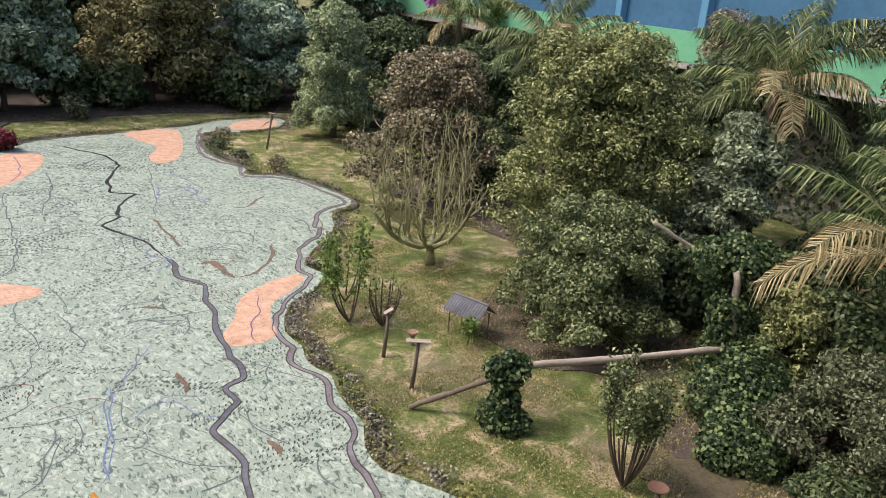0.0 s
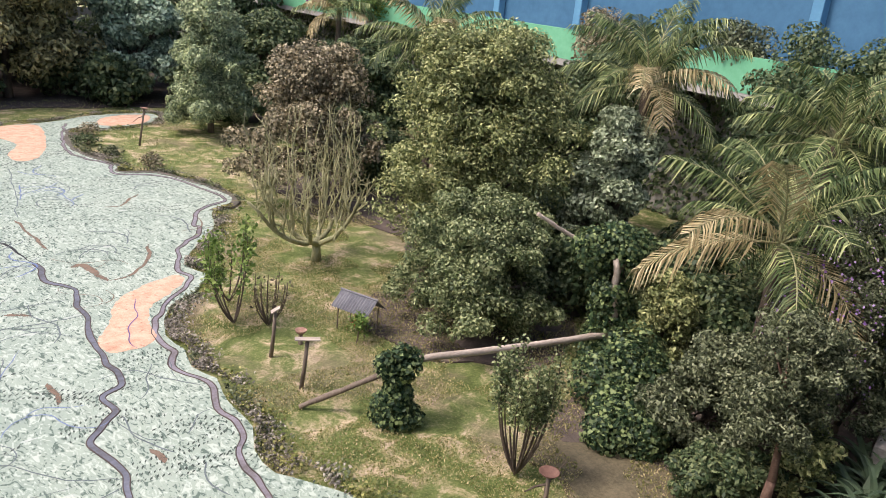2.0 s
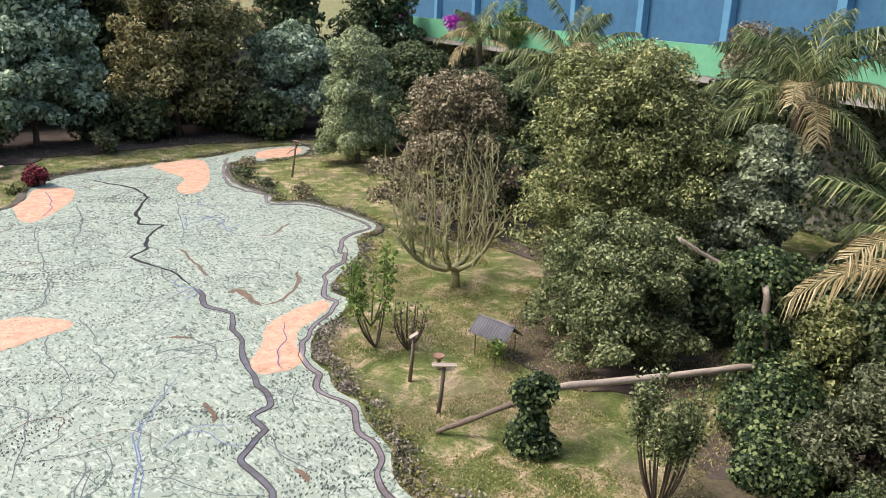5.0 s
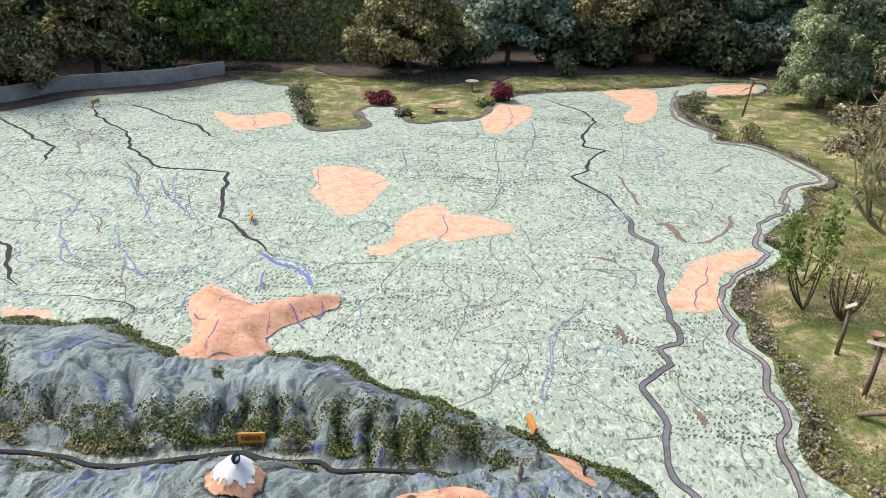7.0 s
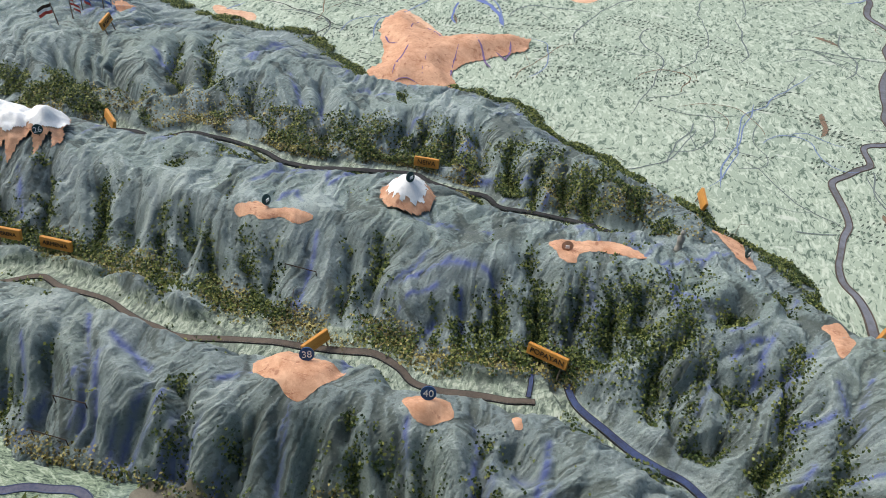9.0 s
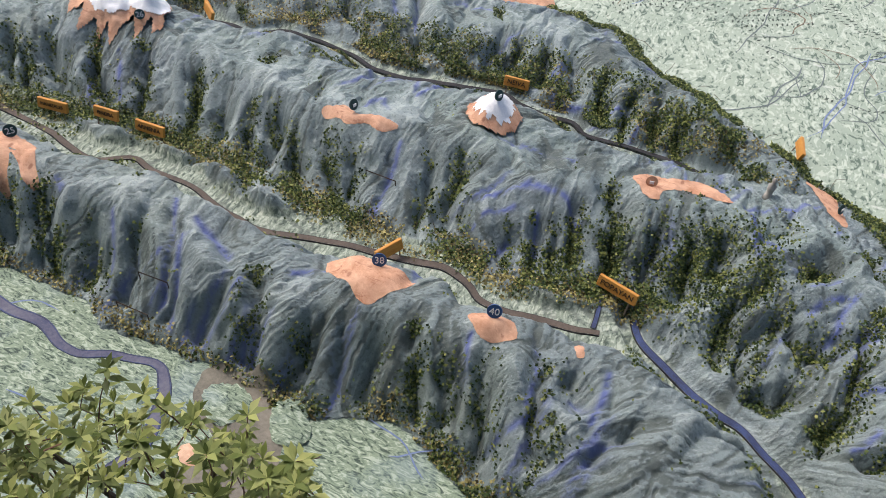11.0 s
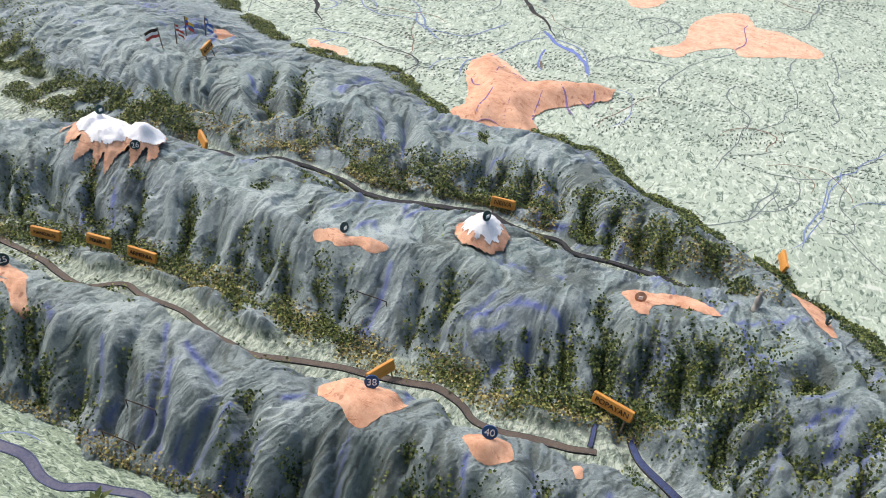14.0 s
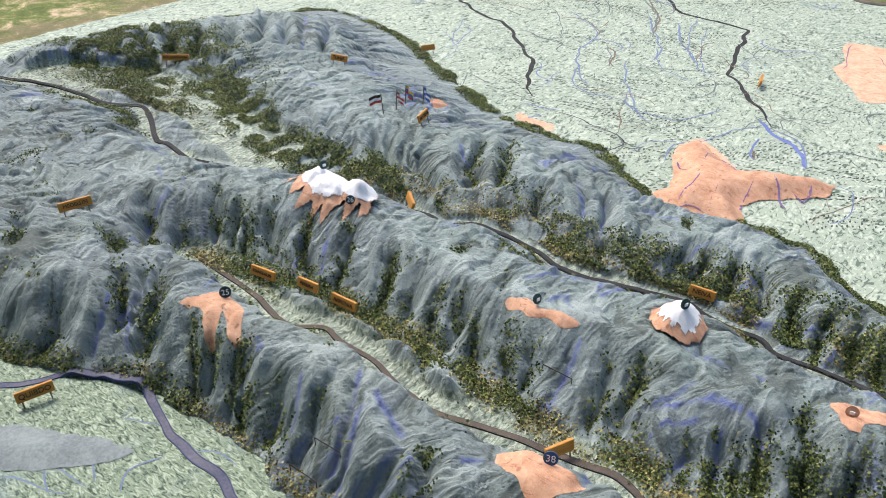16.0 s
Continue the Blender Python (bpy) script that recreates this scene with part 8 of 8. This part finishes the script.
def strap_clump(base, n, length, label, seed):
    """Arching strap leaves from one root."""
    rng = np.random.default_rng(seed)
    t = thing("strap_leaf_plant", (*base, -0.05), label, "plant", group="strap leaf plants")
    for i in range(n):
        a = rng.uniform(0, 2 * math.pi)
        L, lift = length * rng.uniform(0.7, 1.1), radians(rng.uniform(45, 85))
        k = 8
        tt = np.linspace(0, 1, k)
        ang = lift - radians(115) * tt**1.4
        x = np.concatenate([[0], np.cumsum(np.cos(ang[:-1]) * L / (k - 1))])
        z = np.concatenate([[0], np.cumsum(np.sin(ang[:-1]) * L / (k - 1))])
        w = 0.075 * np.sin(np.pi * (0.25 + 0.75 * tt)) + 0.004
        ox, oy = rng.normal(size=2) * 0.15
        V = [(ox + xx * math.cos(a) - s * ww * math.sin(a), oy + xx * math.sin(a) + s * ww * math.cos(a), zz + 0.012 * abs(s)) for xx, zz, ww in zip(x, z, w) for s in (-1, 0, 1)]
        Q = [(3 * j + c, 3 * j + c + 1, 3 * j + c + 4, 3 * j + c + 3) for j in range(k - 1) for c in (0, 1)]
        part("leaf", Shape().add(V, Q), L_STRAP, t)
    return t


for i, (x, y) in enumerate(((14.9, 4.2), (15.5, 3.7), (14.2, 3.9), (15.9, 4.5), (14.6, 3.3))):
    strap_clump((x, y), 46, 1.7, "clump of long arching strap leaves", 81 + i)


def planter():
    p = thing("planter_wall", pose(18.6, 4.9, 0, 0, 0, 12), "grey concrete planter wall with dark soil", "planter", kind="structure")
    part("kerb", Shape().box((-2.5, -0.15, -0.1), (4.5, 0.3, 1.0), bevel=0.02), M_CONCRETE, p)
    part("soil", Shape().box((-2.5, -2.2, -0.1), (4.5, -0.16, 0.85)), M_SOIL_SHADE, p)


planter()


def border_plants():
    """Low cover between the map's edge and the lawn."""
    rng = np.random.default_rng(90)
    line = smooth_line(EDGE[18:] + EDGE_2[:17], 0.1)
    d = unit(np.gradient(line, axis=0))
    nrm = np.stack([d[:, 1], -d[:, 0]], 1)
    nrm = np.where(((nrm * np.array([1, 0.2])).sum(1) < -0.3)[:, None], nrm, nrm)
    for k, (m_, n, size, lab) in enumerate(((L_COVER, 15000, 0.08, "dry brownish ground cover along the map edge"), (L_OLIVE, 6000, 0.08, "yellowish green ground cover along the map edge"), (L_GREY, 8000, 0.08, "grey green ground cover along the map edge"))):
        i = rng.integers(0, len(line), n * 3)
        side = 1
        off = np.abs(rng.normal(size=n * 3)) * 0.25 + 0.03
        p = line[i] - nrm[i] * off[:, None] * side
        keep = vnoise(p[:, 0] * 1.3, p[:, 1] * 1.3, 100 + k) > 0.48
        p = p[keep][:n]
        z = rng.uniform(0.0, 0.16, len(p)) * vnoise(p[:, 0] * 2, p[:, 1] * 2, 110 + k) + 0.02
        ob = part("ground_cover", leaf_mesh("ground_cover", np.column_stack([p, z]), rng.normal(size=(len(p), 3)) * 0.6 + (0, 0, 0.8), size, rng, 0.6), m_)
        tagged(ob, lab, "ground cover", kind="stuff")


border_plants()


def round_bush(base, r, h, material, n, leaf, label, seed, category="bush", group=""):
    rng = np.random.default_rng(seed)
    t = thing("low_bush", (*base, -0.05), label, category, group)
    pos, rad = clumps_in(rng, (0, 0, h * 0.5), (r * 0.8, r * 0.8, h * 0.45), 12, r * 0.42)
    pos[:, 2] = np.maximum(pos[:, 2], rad * 0.5)
    p, nn = crown_leaves(rng, pos, rad, n, 0.9)
    p[:, 2] = np.maximum(p[:, 2], 0.05)
    part("foliage", leaf_mesh("foliage", p, nn, leaf, rng, 0.6), material, t)
    sh = Shape()
    for q in pos[:5]:
        limb(sh, rng, (0, 0, 0), q, 0.03, 0.012)
    part("stem", sh, M_BARK, t)
    return t


round_bush((2.75, 39.4), 0.7, 1.0, L_RED, 1500, 0.14, "dark red leaved bush on the far lawn", 111)
round_bush((-3.2, 38.4), 0.7, 0.6, L_RED, 1200, 0.14, "dark red leaved bush on the far lawn", 112)
round_bush((6.7, 46.3), 0.8, 1.5, L_GREY, 1800, 0.16, "young grey green bush under the trees", 113)
round_bush((1.9, 38.6), 0.5, 0.4, L_YELLOW, 700, 0.12, "low yellow green bush beside the map", 114)
for i, (x, y, s) in enumerate(((-7.6, 41.0, 0.4), (-7.4, 39.4, 0.5), (-6.9, 37.6, 0.45), (-6.6, 36.0, 0.5), (-6.0, 34.4, 0.4), (-2.0, 36.2, 0.35), (12.6, 40.4, 0.5), (12.0, 38.4, 0.45), (12.2, 36.0, 0.4), (13.0, 33.6, 0.5))):
    round_bush((x, y), s * 1.3, s, (L_RUSSET, L_DARK, L_GREY)[i % 3], 420, 0.12, "small edging plant beside the map", 120 + i, "plant", "edging plants")


def backdrop_shrubs():
    """Dense dark undergrowth below the trees, copied and turned."""
    first = round_bush((-3.4, 49.0), 1.9, 2.4, L_DARK, 2900, 0.32, "dense dark undergrowth shrub below the trees", 140, "shrub", "undergrowth")
    near = round_bush((20.6, 27.4), 1.9, 2.4, L_DARK, 8500, 0.17, "dense dark undergrowth shrub below the trees", 141, "shrub", "undergrowth")
    spots = [(0.6, 48.4, 0), (6.9, 50.4, 80), (9.4, 49.6, 130), (14.6, 51.2, 200), (16.6, 48.4, 20), (21.4, 47.6, 60), (21.6, 42.4, 300), (22.4, 37.2, 120), (21.6, 31.4, 10), (22.6, 22.8, 160), (22.0, 18.4, 220), (19.6, 16.8, 330), (21.2, 12.6, 45), (19.2, 11.4, 100), (18.2, 13.6, 190), (23.0, 8.2, 250), (20.4, 6.6, 280), (18.0, 9.8, 300), (-17.2, 44.8, 70), (-22.0, 40.4, 140)]
    for x, y, a in spots:
        copy_thing(near if 5 < y < 30 else first, pose(x, y, -0.05, 0, 0, a))


backdrop_shrubs()


def flowers_on(base, spots, n, material, label, seed, size=0.06):
    rng = np.random.default_rng(seed)
    pos = np.array([q[:3] for q in spots], float)
    rad = np.array([q[3] for q in spots], float)
    p, nn = crown_leaves(rng, pos, rad, n, 0.8)
    ob = part("blossom", leaf_mesh("blossom", p + np.array([*base, 0]), nn, size, rng, 0.8), material)
    tagged(ob, label, "flowers", kind="stuff")


flowers_on((14.87, 5.28), [(0, 0, 1.3, 0.2)], 160, L_LILAC, "pale lilac flower head among the shrubs", 149, 0.07)
flowers_on((16.6, 5.9), [(0, 0, 2.8, 1.7), (0.3, 0.2, 4.0, 1.4), (-1.0, 0.3, 2.4, 1.0)], 1500, L_PURPLE, "small purple blossoms over the large shrub", 150)


def terrace_plants():
    ob = round_bush((29.0, 46.5), 1.1, 0.9, L_MAGENTA, 1800, 0.16, "magenta bougainvillea hanging over the green parapet", 151, "bougainvillea")
    ob.location.z = 6.7
    ob = round_bush((29.6, 56.0), 1.3, 0.8, L_MAGENTA, 1500, 0.18, "magenta bougainvillea hanging over the green parapet", 152, "bougainvillea")
    ob.location.z = 6.7
    for i, (x, y, m_) in enumerate(((27.9, 22.3, L_RUSSET), (28.2, 13.4, L_DARK), (28.0, 10.6, L_DARK), (28.5, 16.2, L_GREY), (29.1, 40.5, L_FRESH), (28.6, 19.4, L_DARK))):
        ob = round_bush((x, y), 1.5, 2.6, m_, 3600, 0.14, "planted bush growing over the terrace parapet", 153 + i)
        ob.location.z = 6.0


terrace_plants()
tree("large_leaf_tree", (15.4, 2.2), [((-2.7, 1.8, 6.4), (0.45, 0.5, 0.6)), ((-2.6, 1.8, 7.4), (0.6, 0.6, 0.7)), ((-2.4, 1.9, 8.6), (1.0, 0.9, 0.9))], L_YELLOW, "tree with large drooping yellowing leaves", 620, 0.22, 160, clump=0.4, k=14, trunk=0.1, aspect=0.45, droop=1.2)


M_REDDISH = simple("reddish_shoot", (0.1, 0.04, 0.03), (0.22, 0.12, 0.08), 5, 0.8)
L_ROSETTE = leaf_mat("pointed_leaf", (0.05, 0.07, 0.016), (0.12, 0.15, 0.04), (0.27, 0.29, 0.1))


def balcony_shrub():
    """Tall shrub under the balcony, its upright shoots set with whorls of pointed leaves."""
    rng = np.random.default_rng(170)
    t = thing("leafy_shrub", (-2.3, 0.9, -0.05), "tall shrub with upright shoots of pointed green leaves", "shrub")
    pts, way = [], []
    sh = Shape()
    for i in range(210):
        a = rng.uniform(0, 2 * math.pi)
        r = math.sqrt(rng.uniform(0, 1))
        p = np.array([1.75 * r * math.cos(a), 0.2 + 0.95 * r * math.sin(a), 4.4 - 0.5 * r**2 - rng.uniform(0, 1) * 0.7 + (0.4 if i % 6 == 0 else 0)])
        lean = np.array([rng.normal() * 0.3, rng.normal() * 0.3, 1.0])
        foot = p - lean * 0.48
        sh.tube([foot, (foot + p) / 2 + rng.normal(size=3) * 0.01, p], [0.006, 0.005, 0.003], 4)
        for k in range(16):
            u = rng.uniform(0.45, 1.0) if k > 7 else 1.0
            b = 2.4 * k + rng.uniform(-0.3, 0.3)
            d = np.array([math.cos(b), math.sin(b), rng.uniform(-0.1, 0.6) + (0.35 if u == 1.0 else 0)])
            pts.append(foot + (p - foot) * u)
            way.append(d)
    part("branching", sh, M_REDDISH, t, "thin reddish shoots")
    pts, d = np.array(pts), unit(np.array(way))
    side = unit(np.cross(d, (0, 0, 1.0)))
    up = np.cross(side, d)
    s = 0.135 * rng.uniform(0.6, 1.2, len(pts))[:, None]
    tip = pts + d * s - np.array([0, 0, 0.18]) * s
    mid = pts + d * s * 0.5 + up * s * 0.06
    w = side * s * 0.17
    v = np.stack([pts, mid - w, tip, mid + w], 1).reshape(-1, 3)
    part("foliage", array_mesh("foliage", v, np.arange(len(v)).reshape(-1, 4)), L_ROSETTE, t)
    sh = Shape()
    for k in range(9):
        limb(sh, rng, (0, 0, 0), (0.9 * math.cos(k * 0.7), 0.2 + 0.6 * math.sin(k * 0.7), 3.9), 0.06, 0.015)
    part("stem", sh, M_BARK, t)


balcony_shrub()


def grass_tufts(n, box, size, label, seed):
    """Short blades over the lawn, thin where the soil is bare."""
    rng = np.random.default_rng(seed)
    x, y = rng.uniform(box[0], box[1], n), rng.uniform(box[2], box[3], n)
    ring = [(float(a), float(b)) for a, b in EDGE + EDGE_2]
    keep = ~within(x, y, ring) & (vnoise(x * 0.8, y * 0.8, seed) > 0.38)
    x, y = x[keep], y[keep]
    m = len(x)
    p = np.column_stack([x, y, np.full(m, -0.02)])
    a = rng.uniform(0, 2 * np.pi, m)
    up = np.column_stack([rng.normal(size=m) * 0.45, rng.normal(size=m) * 0.45, np.ones(m)]) * (size * rng.uniform(0.5, 1.2, m))[:, None]
    side = np.column_stack([np.cos(a), np.sin(a), 0 * a]) * 0.018
    v = np.stack([p - side, p + side, p + up + side * 0.3, p + up - side * 0.3], 1).reshape(-1, 3)
    ob = part("grass", array_mesh("grass", v, np.arange(len(v)).reshape(-1, 4)), M_BLADE)
    tagged(ob, label, "grass", kind="stuff")


M_BLADE = leaf_mat("grass_blade", (0.14, 0.16, 0.045), (0.27, 0.26, 0.095), (0.52, 0.43, 0.24), gain=1.1)
grass_tufts(105000, (6.5, 17.5, 6.0, 26.0), 0.035, "short green and straw coloured grass on the lawn", 401)
grass_tufts(38000, (-26.0, 20.0, 26.0, 50.0), 0.06, "short green grass round the far edge", 402)
patch("slate_patch", [(-11.6, 1.9), (-10.4, 2.5), (-9.6, 2.92), (-8.55, 3.38), (-8.4, 3.2), (-8.97, 2.54), (-9.54, 2.04), (-10.6, 1.4)], M_SLATE, 0.012, 0.08, "low slate blue ridge on the coastal plain")
patch("silt_patch", [(-4.7, 4.2), (-4.0, 4.32), (-3.5, 4.1), (-3.2, 3.5), (-3.0, 3.0), (-3.6, 2.8), (-4.2, 2.75), (-3.95, 3.3), (-4.5, 3.6)], M_SILT, 0.008, 0.0, "grey brown silt of the river mouth")
for ring in ([(-4.55, 3.85), (-4.4, 4.1), (-4.05, 4.12), (-3.9, 3.85), (-4.0, 3.6), (-4.3, 3.55)], [(-3.65, 4.1), (-3.4, 4.25), (-3.1, 4.0), (-3.1, 3.7), (-3.45, 3.65)]):
    patch("delta_island", ring, M_COAST_PLAIN, 0.05, 0.05, "low pale green island in the river mouth", 0.05)
patch("plateau_patch", [(-4.35, 3.08), (-4.2, 3.25), (-4.0, 3.25), (-3.95, 3.05), (-4.2, 2.95)], M_ORANGE, 0.02, 0.03, "orange painted plateau on the coastal plain", 0.04)
